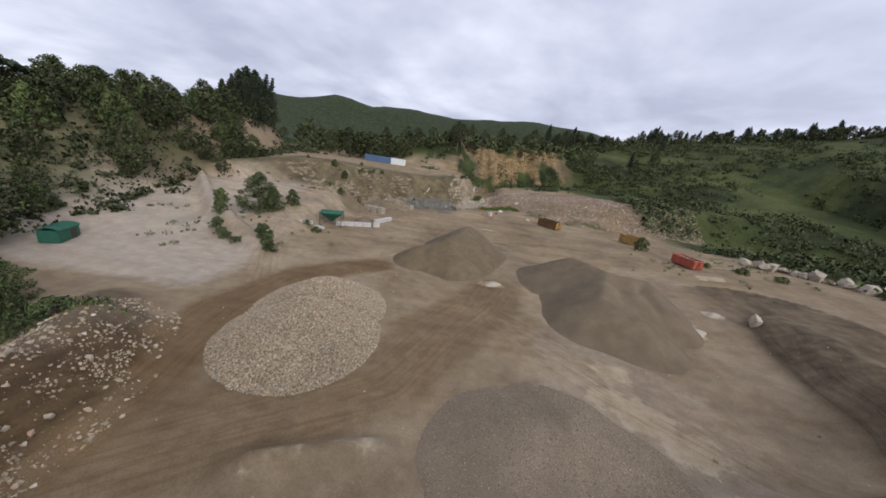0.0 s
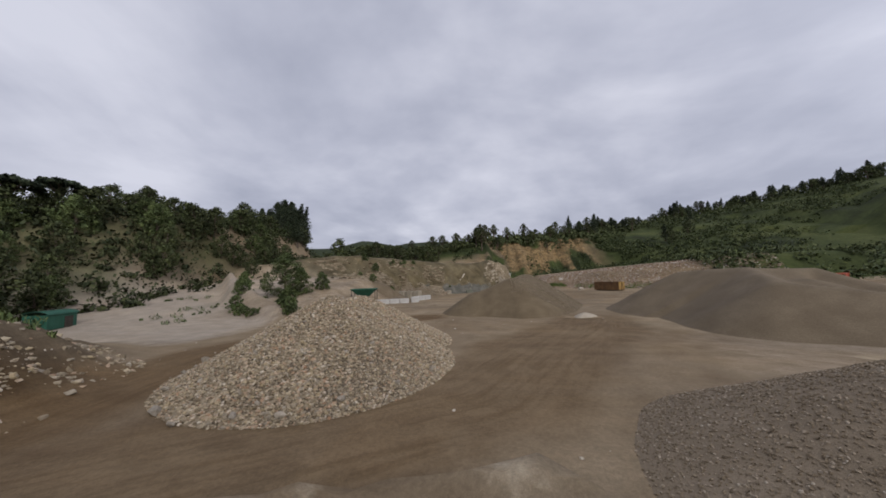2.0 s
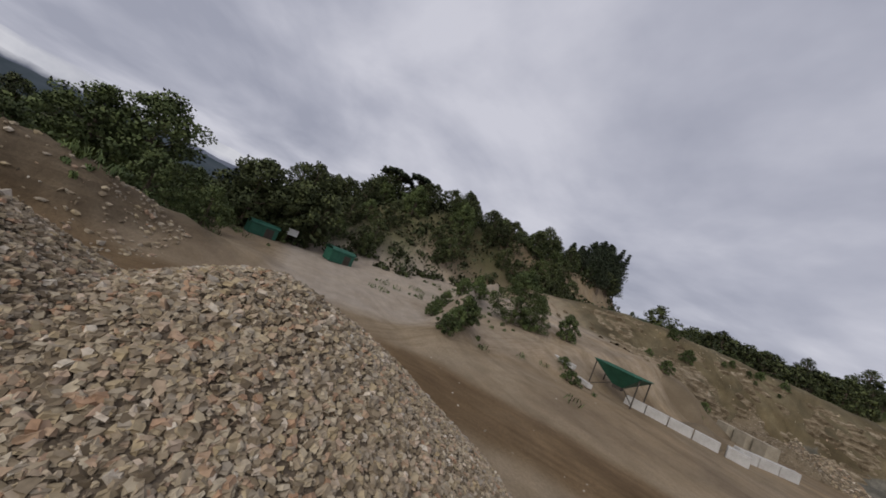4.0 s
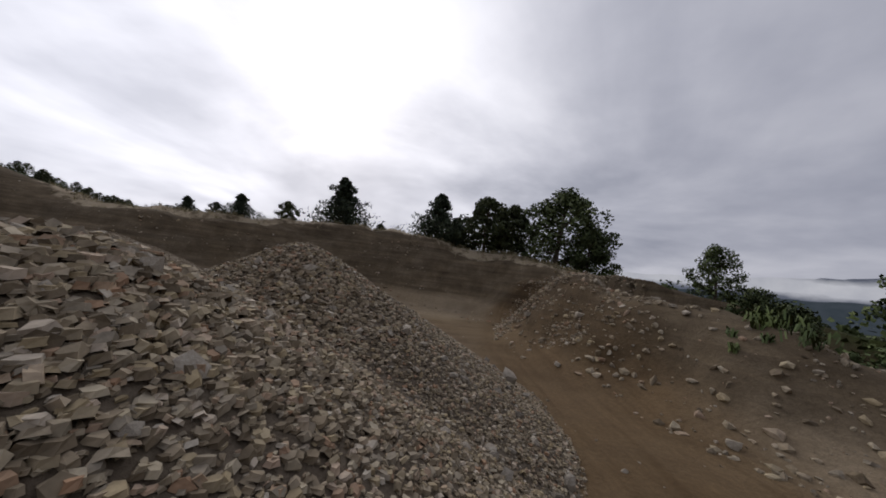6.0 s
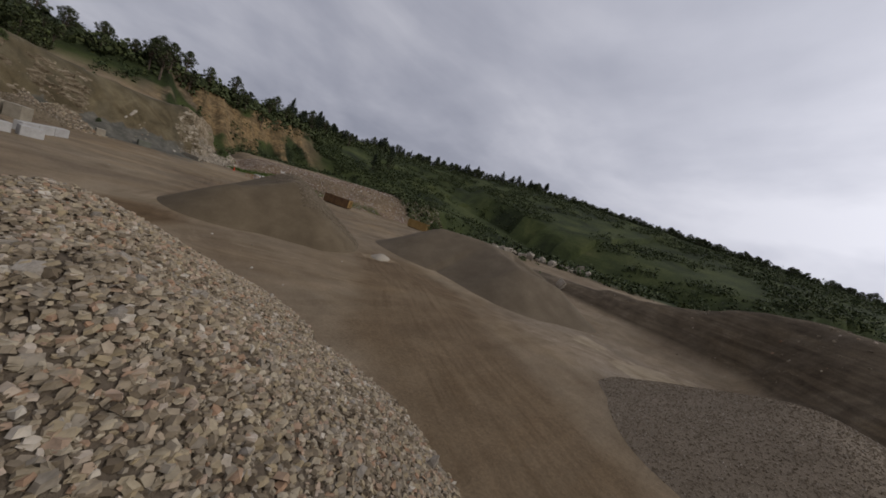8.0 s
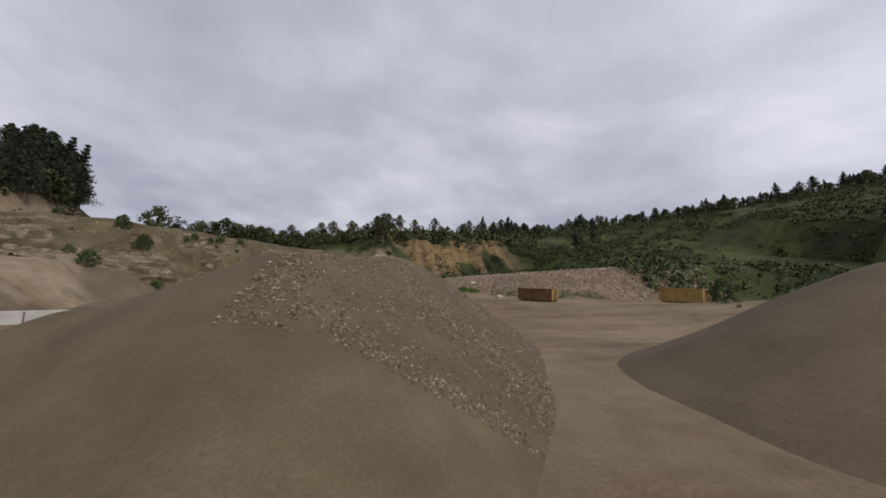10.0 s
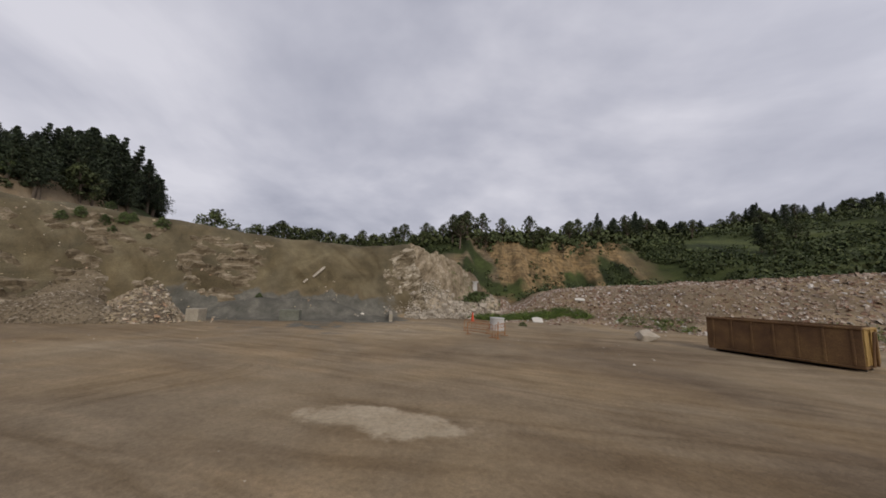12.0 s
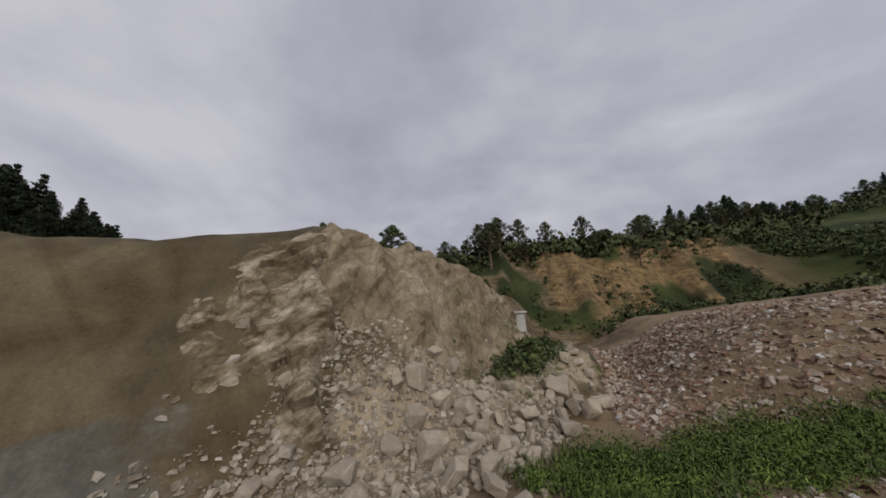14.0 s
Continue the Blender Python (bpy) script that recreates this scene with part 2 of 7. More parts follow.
    gy = nt.nodes.new("ShaderNodeMapRange"); gy.inputs["From Min"].default_value, gy.inputs["From Max"].default_value = 44, 60
    gy.inputs["To Min"].default_value, gy.inputs["To Max"].default_value = 0.35, 0.75
    nt.links.new(gs.outputs["Y"], gy.inputs["Value"])
    inv = nt.nodes.new("ShaderNodeMath"); inv.operation = "SUBTRACT"; inv.inputs[0].default_value = 0.85
    nt.links.new(sa.outputs[1], inv.inputs[1]); inv.use_clamp = True
    sf = nt.nodes.new("ShaderNodeMath"); sf.operation = "MULTIPLY"
    nt.links.new(inv.outputs[0], sf.inputs[0]); nt.links.new(gy.outputs[0], sf.inputs[1])
    col = mix_col(nt, sf.outputs[0], col, streak, "MULTIPLY")
    wide = noise_node(nt, 0.13, 5, 0.62, dist=1.2)
    cast = ramp_node(nt, wide.outputs[0], [(0.36, (0.74, 0.76, 0.82)), (0.47, (0.98, 0.99, 1.02)), (0.56, (1.03, 1.0, 0.95)), (0.68, (1.16, 1.10, 0.98))]).outputs[0]
    col = mix_col(nt, sf.outputs[0], col, cast, "MULTIPLY")
    # pale dried puddles and grey-blue mud
    pale = ramp_node(nt, mid.outputs[0], [(0.3, (0.29, 0.228, 0.148)), (0.7, (0.40, 0.332, 0.235))]).outputs[0]
    mud = ramp_node(nt, mid.outputs[0], [(0.3, (0.066, 0.063, 0.051)), (0.5, (0.105, 0.099, 0.08)), (0.7, (0.165, 0.15, 0.12))]).outputs[0]
    for at, c in ((zb, pale), (za, mud)):
        ms = nt.nodes.new("ShaderNodeMath"); ms.operation = "MULTIPLY_ADD"; ms.inputs[1].default_value = 1.9; ms.inputs[2].default_value = -0.95; 
        nt.links.new(mid.outputs[0], ms.inputs[0])
        m2 = nt.nodes.new("ShaderNodeMath"); m2.operation = "ADD"
        nt.links.new(ms.outputs[0], m2.inputs[0]); nt.links.new(at.outputs["Alpha"], m2.inputs[1])
        m3 = nt.nodes.new("ShaderNodeMapRange"); m3.inputs["From Min"].default_value = 0.45; m3.inputs["From Max"].default_value = 0.85; m3.interpolation_type = "SMOOTHSTEP"
        nt.links.new(m2.outputs[0], m3.inputs["Value"])
        col = mix_col(nt, m3.outputs[0], col, c)
    # wheel tracks: grooves that follow the lanes
    tr = nt.nodes.new("ShaderNodeAttribute"); tr.attribute_name = "lane"
    st = nt.nodes.new("ShaderNodeSeparateColor"); nt.links.new(tr.outputs["Color"], st.inputs[0])
    cb = nt.nodes.new("ShaderNodeCombineXYZ")
    nt.links.new(st.outputs[0], cb.inputs[0]); nt.links.new(st.outputs[1], cb.inputs[1])
    mp = nt.nodes.new("ShaderNodeMapping"); mp.inputs["Scale"].default_value = (60, 1.2, 1)
    nt.links.new(cb.outputs[0], mp.inputs["Vector"])
    rn = nt.nodes.new("ShaderNodeTexNoise"); rn.inputs["Scale"].default_value = 1.0; rn.inputs["Detail"].default_value = 3
    nt.links.new(mp.outputs[0], rn.inputs["Vector"])
    rut = ramp_node(nt, rn.outputs[0], [(0.32, (0.80, 0.77, 0.72)), (0.5, (1.0, 1.0, 1.0)), (0.68, (1.1, 1.09, 1.08))]).outputs[0]
    lane_mask = nt.nodes.new("ShaderNodeMath"); lane_mask.operation = "MULTIPLY"; lane_mask.inputs[1].default_value = 0.9
    nt.links.new(st.outputs[2], lane_mask.inputs[0])
    col = mix_col(nt, lane_mask.outputs[0], col, rut, "MULTIPLY")
    col = mix_col(nt, tr.outputs["Alpha"], col, (0.62, 0.545, 0.45), "MULTIPLY")
    fr = ramp_node(nt, fine.outputs[0], [(0.3, (0.78, 0.78, 0.78)), (0.7, (1.14, 1.14, 1.14))]).outputs[0]
    gr = ramp_node(nt, grit.outputs[0], [(0.3, (0.86, 0.86, 0.86)), (0.7, (1.1, 1.1, 1.1))]).outputs[0]
    col = mix_col(nt, 1.0, mix_col(nt, 1.0, col, fr, "MULTIPLY"), gr, "MULTIPLY")
    nt.links.new(col, b.inputs["Base Color"])
    b.inputs["Roughness"].default_value = 0.95
    b.inputs["Specular IOR Level"].default_value = 0.15
    add_bump(nt, b, fine.outputs[0], 0.45, 0.12)
    return m


GROUND = ground_mat()
# bed under the stones, darkened so the gaps between them look shaded
GRAVEL_BED = mottled("gravel_bed", [(0.3, (0.075, 0.056, 0.038)), (0.5, (0.12, 0.093, 0.064)), (0.7, (0.18, 0.145, 0.105))], 1.2, 14, bump=0.7, dist=0.06)
GREY_SAND = mottled("grey_sand", [(0.3, (0.094, 0.069, 0.042)), (0.5, (0.13, 0.099, 0.062)), (0.7, (0.178, 0.138, 0.09))], 0.5, 12, bump=0.4, dist=0.04)
BROWN_GRAVEL = mottled("brown_gravel", [(0.3, (0.08, 0.058, 0.033)), (0.5, (0.12, 0.089, 0.051)), (0.7, (0.166, 0.127, 0.078))], 0.7, 18, bump=0.6, dist=0.05)
FINE_GRAVEL = mottled("fine_gravel", [(0.3, (0.165, 0.128, 0.085)), (0.5, (0.22, 0.173, 0.118)), (0.7, (0.275, 0.22, 0.156))], 0.7, 26, bump=0.7, dist=0.05)
STONES = island_mat("broken_stone", [(0.0, (0.12, 0.091, 0.059)), (0.14, (0.21, 0.165, 0.109)), (0.34, (0.315, 0.256, 0.177)), (0.48, (0.272, 0.233, 0.178)), (0.62, (0.35, 0.276, 0.164)), (0.78, (0.425, 0.364, 0.266)), (0.9, (0.33, 0.204, 0.123)), (1.0, (0.545, 0.488, 0.393))], 0.9, 9, bump=0.4)
PALE_STONES = island_mat("pale_stone", [(0.0, (0.19, 0.155, 0.11)), (0.5, (0.30, 0.258, 0.198)), (0.9, (0.41, 0.365, 0.295)), (1.0, (0.52, 0.475, 0.405))], 0.9, 5, bump=0.4)
RUBBLE = island_mat("mixed_rubble", [(0.0, (0.10, 0.064, 0.044)), (0.16, (0.23, 0.135, 0.09)), (0.36, (0.28, 0.205, 0.145)), (0.54, (0.38, 0.31, 0.24)), (0.7, (0.21, 0.145, 0.10)), (0.86, (0.40, 0.34, 0.275)), (0.97, (0.50, 0.455, 0.40)), (1.0, (0.62, 0.60, 0.57))], 0.9, 6, bump=0.3)
BARK = mottled("bark", [(0.3, (0.06, 0.045, 0.032)), (0.7, (0.14, 0.11, 0.08))], 6, 40, bump=0.8)


def leaf_mat(name, lo, mid, hi):
    m = island_mat(name, [(0.0, lo), (0.5, mid), (1.0, hi)], 0.7, 1.5)
    nt = m.node_tree
    b = nt.nodes["Principled BSDF"]
    src = b.inputs["Base Color"].links[0].from_socket
    oi = nt.nodes.new("ShaderNodeObjectInfo")
    hsv = nt.nodes.new("ShaderNodeHueSaturation")
    mr = nt.nodes.new("ShaderNodeMapRange")
    mr.inputs["To Min"].default_value, mr.inputs["To Max"].default_value = 0.7, 1.3
    nt.links.new(oi.outputs["Random"], mr.inputs["Value"])
    nt.links.new(mr.outputs[0], hsv.inputs["Value"])
    nt.links.new(src, hsv.inputs["Color"])
    patch = noise_node(nt, 0.9, 3, 0.6)
    tone = ramp_node(nt, patch.outputs[0], [(0.36, (0.72, 0.75, 0.78)), (0.5, (0.95, 0.95, 0.95)), (0.64, (1.22, 1.18, 1.06))]).outputs[0]
    nt.links.new(mix_col(nt, 1.0, hsv.outputs[0], tone, "MULTIPLY"), b.inputs["Base Color"])
    return m


LEAF = leaf_mat("broad_leaves", (0.072, 0.098, 0.034), (0.095, 0.124, 0.043), (0.125, 0.152, 0.055))
LEAF_DARK = leaf_mat("oak_leaves", (0.046, 0.058, 0.022), (0.06, 0.074, 0.027), (0.082, 0.094, 0.036))
NEEDLE = leaf_mat("pine_needles", (0.024, 0.035, 0.02), (0.04, 0.054, 0.029), (0.062, 0.078, 0.04))
SHRUB = leaf_mat("shrub_leaves", (0.066, 0.094, 0.031), (0.092, 0.124, 0.042), (0.128, 0.158, 0.058))
GRASS = leaf_mat("grass_blades", (0.06, 0.10, 0.02), (0.115, 0.175, 0.034), (0.20, 0.25, 0.062))
DRYGRASS = leaf_mat("dry_grass", (0.20, 0.17, 0.09), (0.30, 0.25, 0.14), (0.40, 0.34, 0.20))


# ---- shapes ----
def smooth(a, b, x):
    t = np.clip((x - a) / (b - a), 0, 1)
    return t * t * (3 - 2 * t)


RNG = np.random.default_rng(7)
_G = RNG.random((256, 256))


def vnoise(x, y, s):
    """Value noise in [0, 1], s metres a cell."""
    u, v = np.asarray(x, float) / s, np.asarray(y, float) / s
    i, j = np.floor(u).astype(int), np.floor(v).astype(int)
    f, g = u - i, v - j
    f, g = f * f * (3 - 2 * f), g * g * (3 - 2 * g)
    i0, j0, i1, j1 = i % 256, j % 256, (i + 1) % 256, (j + 1) % 256
    return (_G[i0, j0] * (1 - f) + _G[i1, j0] * f) * (1 - g) + (_G[i0, j1] * (1 - f) + _G[i1, j1] * f) * g


def fbm(x, y, s, n=4):
    out, amp, tot = 0, 1.0, 0
    for k in range(n):
        out = out + amp * vnoise(x + 37.1 * k, y - 11.7 * k, s / 2**k)
        tot += amp
        amp *= 0.5
    return out / tot - 0.5


def polyline(x, y, pts):
    """Nearest distance to a polyline, its signed side (+ on the left of its run) and its z there."""
    best = np.full(np.shape(x), 1e9)
    side = np.zeros_like(best)
    z = np.zeros_like(best)
    for (ax, ay, az), (bx, by, bz) in zip(pts[:-1], pts[1:]):
        dx, dy = bx - ax, by - ay
        L2 = dx * dx + dy * dy
        t = np.clip(((x - ax) * dx + (y - ay) * dy) / L2, 0, 1)
        px, py = ax + t * dx, ay + t * dy
        d = np.hypot(x - px, y - py)
        s = np.sign(dx * (y - ay) - dy * (x - ax))
        near = d < best
        best = np.where(near, d, best)
        side = np.where(near, s, side)
        z = np.where(near, az + t * (bz - az), z)
    return best, side, z


def ridge(x, y, pts, left, right):
    """A bank along a polyline that falls off over left and right metres."""
    d, s, z = polyline(x, y, pts)
    w = np.where(s > 0, left, right)
    return z * (1 - smooth(0, 1, d / w))


SOUTH_BANK = [(40, 4, 4.8), (24, 8, 5.6), (14, 5.2, 5.7), (7.4, -0.8, 6.7), (-1, -4.2, 7.2), (-13, -4.5, 5.9), (-20.5, 1.5, 4.6)]
WEST_BERM = [(-20.5, 1.5, 4.6), (-18.4, 7, 4.1), (-18.4, 11, 3.7), (-19.8, 14.5, 3.2), (-22.0, 17.5, 2.6), (-24.8, 20.3, 1.8), (-28, 23, 0.5)]
EAST_MOUND = [(24, 7, 6.0), (34.5, 10.8, 8.0), (38, 18, 6.0), (40, 28, 3.6), (43, 37, 2.2)]
CLIFF = [(-60, 62, 6.0), (-46, 72, 9.0), (-38, 79, 10.3), (-26, 88, 9.6), (-14, 97, 8.2), (-6, 102, 8.2), (-1.6, 105.6, 8.9), (0.5, 107.6, 8.1), (2.4, 111, 7.4), (3.4, 115, 6.9), (3.6, 122, 6.8), (3, 142, 7.6), (-6, 165, 9.0)]
FAR_RIDGE = [(-90, 172, 13), (-45, 172, 16), (-5, 176, 23), (25, 189, 24.5), (54, 204, 27), (91, 232, 34), (139, 248, 43), (205, 236, 53), (262, 165, 62), (280, 60, 53), (240, -60, 33), (200, -110, 16), (150, -150, 3)]
WEST_HILL = [(-70, -30, 0.5), (-67, 5, 1.5), (-65, 25, 5.8), (-64, 40, 13.8), (-63, 50, 16.5), (-63, 60, 17.2), (-63, 70, 17.9), (-64, 80, 18.4), (-65, 90, 18.5), (-68, 102, 20), (-73, 113, 20), (-80, 124, 21), (-89, 134, 20), (-98, 142, 17), (-108, 152, 5)]
MOUNTAINS = [(-1260, 1290, 60), (-1080, 1440, 120), (-942, 1527, 163), (-834, 1590, 160), (-696, 1656, 205), (-540, 1713, 180), (-312, 1770, 200), (-126, 1794, 188), (72, 1800, 202), (318, 1773, 218), (585, 1704, 186), (666, 1677, 158), (900, 1560, 90), (1200, 1380, 60)]



TRACK_RIDGE = [(-6.2, 10.7, 0.5), (-5.0, 11.1, 1.0), (-2.2, 12.2, 0.9), (0.3, 12.7, 1.0), (2.2, 11.0, 0.6)]
MUD_MOUND = [(-15, 89.2, 1.0), (-11, 91.0, 1.6), (-6, 93.6, 1.7), (-3.6, 94.8, 1.1), (-2.4, 95.0, 0.4)]
PALE_SPOTS = [(8.0, 39.3, 1.9, 1.3), (29.8, 33.6, 2.0, 2.4), (17.3, 23.6, 1.8, 1.3), (36, 38.3, 1.4, 1.2), (9.3, 72.6, 2.4, 0.8), (45.9, 53, 2.6, 1.6), (15.8, 20.4, 1.9, 1.6), (17.6, 18.8, 2.2, 2.0), (19.6, 16.8, 2.2, 1.8)]
# wheel lanes of the yard: centre lines with the run in metres, and half widths
LANES = [
    ([(-16, 4, 0), (-15.5, 14, 10), (-17.5, 24, 20), (-15, 33, 30), (-8, 40, 40)], 3.0),
    ([(-8, 40, 0), (-2, 55, 16), (2, 75, 36)], 2.6),
    ([(-14, 9, 0), (-8, 13.2, 7), (-1, 18, 15), (2.5, 26, 24), (6, 32, 31), (8.5, 38, 38)], 3.6),
    ([(-4, 36, 0), (6, 32, 10), (16, 22, 24), (26, 14, 37)], 3.0),
    ([(-20, 82, 0), (0, 80, 20), (20, 76, 41), (40, 70, 62)], 4.0),
    ([(-18, 66, 0), (4, 68, 20), (28, 64, 41), (44, 50, 62)], 3.4),
    ([(-18, 30, 0), (-24, 42, 14), (-27, 52, 24), (-40, 64, 40)], 2.4),
]

WET = [1.0, 0.1, 0.72, 0.22, 0.15, 0.12, 0.08]


def height(x, y):
    x, y = np.asarray(x, float), np.asarray(y, float)
    wob = fbm(x, y, 9, 3) * 3.0
    z = 0.25 * fbm(x, y, 14, 4) + 0.10 * fbm(x, y, 3.0, 3)
    z = z + 0.075 * np.clip(x - 24, 0, 60) * smooth(90, 62, y)
    tg = ridge(x, y, TRACK_RIDGE, 1.0, 1.8)
    tg = tg + 0.6 * fbm(x, y, 1.8, 3) * smooth(0.2, 0.7, tg)
    z = z + tg
    # banks south and west
    d, s, zz = polyline(x + wob * 0.4, y + wob * 0.4, SOUTH_BANK)
    w = np.where(s > 0, 30.0, 7.5)
    sb = zz * (1 - smooth(0, 1, d / w))
    q = sb / 1.7 + 0.5 * fbm(x, y, 9, 2)
    stair = (np.floor(q) + smooth(0.45, 1.0, q - np.floor(q)) - q) * 1.7
    step = sb + 0.85 * stair * smooth(0.6, 2.0, sb) * np.where(s > 0, 0, 1)
    terr = step + (1.1 * fbm(x, y, 5, 4) + 0.8 * fbm(x, y, 2.2, 3)) * smooth(0.5, 2.5, sb)
    z = np.maximum(z, terr)
    wb = ridge(x + wob * 0.3, y + wob * 0.3, WEST_BERM, 5.5, 5.0)
    z = np.maximum(z, wb + (1.1 * fbm(x, y, 3, 3) + 0.6 * fbm(x, y, 1.3, 2)) * smooth(0.3, 1.2, wb))
    em = ridge(x + wob * 0.4, y + wob * 0.4, EAST_MOUND, 8.0, 13)
    z = np.maximum(z, em + 1.6 * fbm(x, y, 5, 4) * smooth(0.3, 2, em))
    # grey lot that climbs to the plateau, with the grassy spur beside it
    up = smooth(31, 73, y * 0.86 - (x + 20) * 0.35) * 5.4 * smooth(-21, -27, x)
    z = np.maximum(z, up)
    spur = ridge(x + wob * 0.2, y, [(-20.5, 36.0, 0.5), (-24.5, 39.5, 1.5), (-31, 43.5, 2.7), (-38, 48, 4.2), (-50, 60, 6.4)], 3.0, 3.0)
    z = np.maximum(z, spur + 0.7 * fbm(x, y, 2.5, 3) * smooth(0.3, 1, spur))
    # plateau with the cut face
    d, s, zz = polyline(x + wob * 0.5, y + wob * 0.5, CLIFF)
    face = np.where(s > 0, 1.0, 1 - smooth(0.0, 1.0, d / (7.0 + 6 * smooth(-12, -40, x) - 2.6 * smooth(104.5, 109, y))))
    back = np.where(s > 0, zz + 0.6 * fbm(x, y, 12, 3), 0)
    cl = np.where(s > 0, back, zz * face)
    rug = smooth(0.5, 2, cl) * (1 - smooth(0, 3, np.where(s > 0, d, 0)))
    z = np.maximum(z, cl + rug * (1.3 * fbm(x, y, 6, 4) + 0.35 * fbm(x, y, 1.6, 3)))
    bh = ridge(x, y, [(2.6, 102.6, 0.5), (4.6, 105.5, 1.3), (7.0, 109.5, 2.0), (9.4, 114, 2.4), (10.6, 119, 2.0)], 3.4, 3.0)
    z = np.maximum(z, bh + 0.4 * fbm(x, y, 1.5, 3) * smooth(0.1, 0.5, bh))
    mm = ridge(x, y, MUD_MOUND, 2.6, 2.2)
    z = np.maximum(z, mm + 0.5 * fbm(x, y, 1.8, 3) * smooth(0.2, 0.8, mm))
    # rubble terrace before the far cut
    rb = (3.5 + 0.085 * np.clip(x - 14, 0, 60)) * smooth(0, 12.5, (y - 101.5) + 5.5 * smooth(22, 36, x)) * smooth(9, 20, x) * (1 - smooth(95, 130, x))
    z = np.maximum(z, rb + 0.9 * fbm(x, y, 5, 4) * smooth(0.2, 1.5, rb))
    # far ridge with the ochre cut, and the green hill
    d, s, zz = polyline(x, y, FAR_RIDGE)
    cut = smooth(-15, 5, x) * (1 - smooth(45, 75, x))
    wide = 26 * cut + (1 - cut) * np.clip(40 + 1.1 * np.hypot(x, y - 60) * smooth(40, 140, x), 40, 205)
    wide = np.where(y < 150, np.minimum(wide, 205), wide)
    fr = np.where(s > 0, zz * (1 - 0.6 * smooth(0, 1, d / 500)), zz * np.clip(1 - d / wide, 0, 1))
    gul = (1 - np.abs(fbm(x * 1.0 + 0.2 * y, y * 0.22, 9, 3)) * 5)
    z = np.maximum(z, fr + smooth(1, 5, fr) * (2.5 * fbm(x, y, 22, 4) + cut * 3.0 * gul * smooth(0, 5, d) * (1 - smooth(14, 30, d))))
    # wooded hill in the west
    d, s, zz = polyline(x, y, WEST_HILL)
    wh = np.where(s > 0, zz * (1 - 0.55 * smooth(0, 1, d / 90)), zz * (1 - smooth(0, 1, d / 17.0)))
    z = np.maximum(z, wh + smooth(1, 5, wh) * 2.2 * fbm(x, y, 12, 4))
    # distant mountains north, falling land in the south-west
    r = np.hypot(x, y)
    b = np.arctan2(x, y)
    lump = fbm(x + 400, y, 420, 4)
    mt = ridge(x, y, MOUNTAINS, 1200, 900) * (1 + 0.3 * lump)
    sw = smooth(60, 220, r) * smooth(0.35, 0.9, np.cos(b + 2.2)) * -22
    return z + mt + sw


def grid_lines(lo, hi, step, far, grow=1.16):
    mid = list(np.arange(lo, hi + step / 2, step))
    s, x, left = step, lo, []
    while x > -far:
        s *= grow
        x -= s
        left.append(x)
    s, x, right = step, hi, []
    while x < far:
        s *= grow
        x += s
        right.append(x)
    return np.array(left[::-1] + mid + right)


def mesh_ob(name, verts, faces, mat, parent=None, flat=False, normals=None):
    me = bpy.data.meshes.new(name)
    verts, faces = np.asarray(verts, np.float32), np.asarray(faces, np.int32)
    k = faces.shape[1]
    me.vertices.add(len(verts))
    me.vertices.foreach_set("co", verts.ravel())
    me.loops.add(faces.size)
    me.loops.foreach_set("vertex_index", faces.ravel())
    me.polygons.add(len(faces))
    me.polygons.foreach_set("loop_start", np.arange(0, faces.size, k, dtype=np.int32))
    me.polygons.foreach_set("use_smooth", np.full(len(faces), not flat))
    me.update(calc_edges=True)
    if normals is not None:
        me.normals_split_custom_set_from_vertices(normals)
    if mat:
        me.materials.append(mat)
    ob = new(name, me)
    if parent:
        ob.parent = parent
    return ob


def sheet_faces(nx, ny):
    i, j = np.meshgrid(np.arange(nx - 1), np.arange(ny - 1), indexing="ij")
    a = (i * ny + j).ravel()
    return np.stack([a, a + ny, a + ny + 1, a + 1], 1)


GRID_X, GRID_Y = grid_lines(-62, 60, 0.64, 3200, 1.07), grid_lines(-14, 186, 0.64, 3200, 1.07)
GRID_Z = height(*np.meshgrid(GRID_X, GRID_Y, indexing="ij"))


def ground_z(x, y):
    """The sheet's own height at a place."""
    x, y = np.asarray(x, float), np.asarray(y, float)
    i = np.clip(np.searchsorted(GRID_X, x) - 1, 0, len(GRID_X) - 2)
    j = np.clip(np.searchsorted(GRID_Y, y) - 1, 0, len(GRID_Y) - 2)
    u = (x - GRID_X[i]) / (GRID_X[i + 1] - GRID_X[i])
    v = (y - GRID_Y[j]) / (GRID_Y[j + 1] - GRID_Y[j])
    return (GRID_Z[i, j] * (1 - u) + GRID_Z[i + 1, j] * u) * (1 - v) + (GRID_Z[i, j + 1] * (1 - u) + GRID_Z[i + 1, j + 1] * u) * v


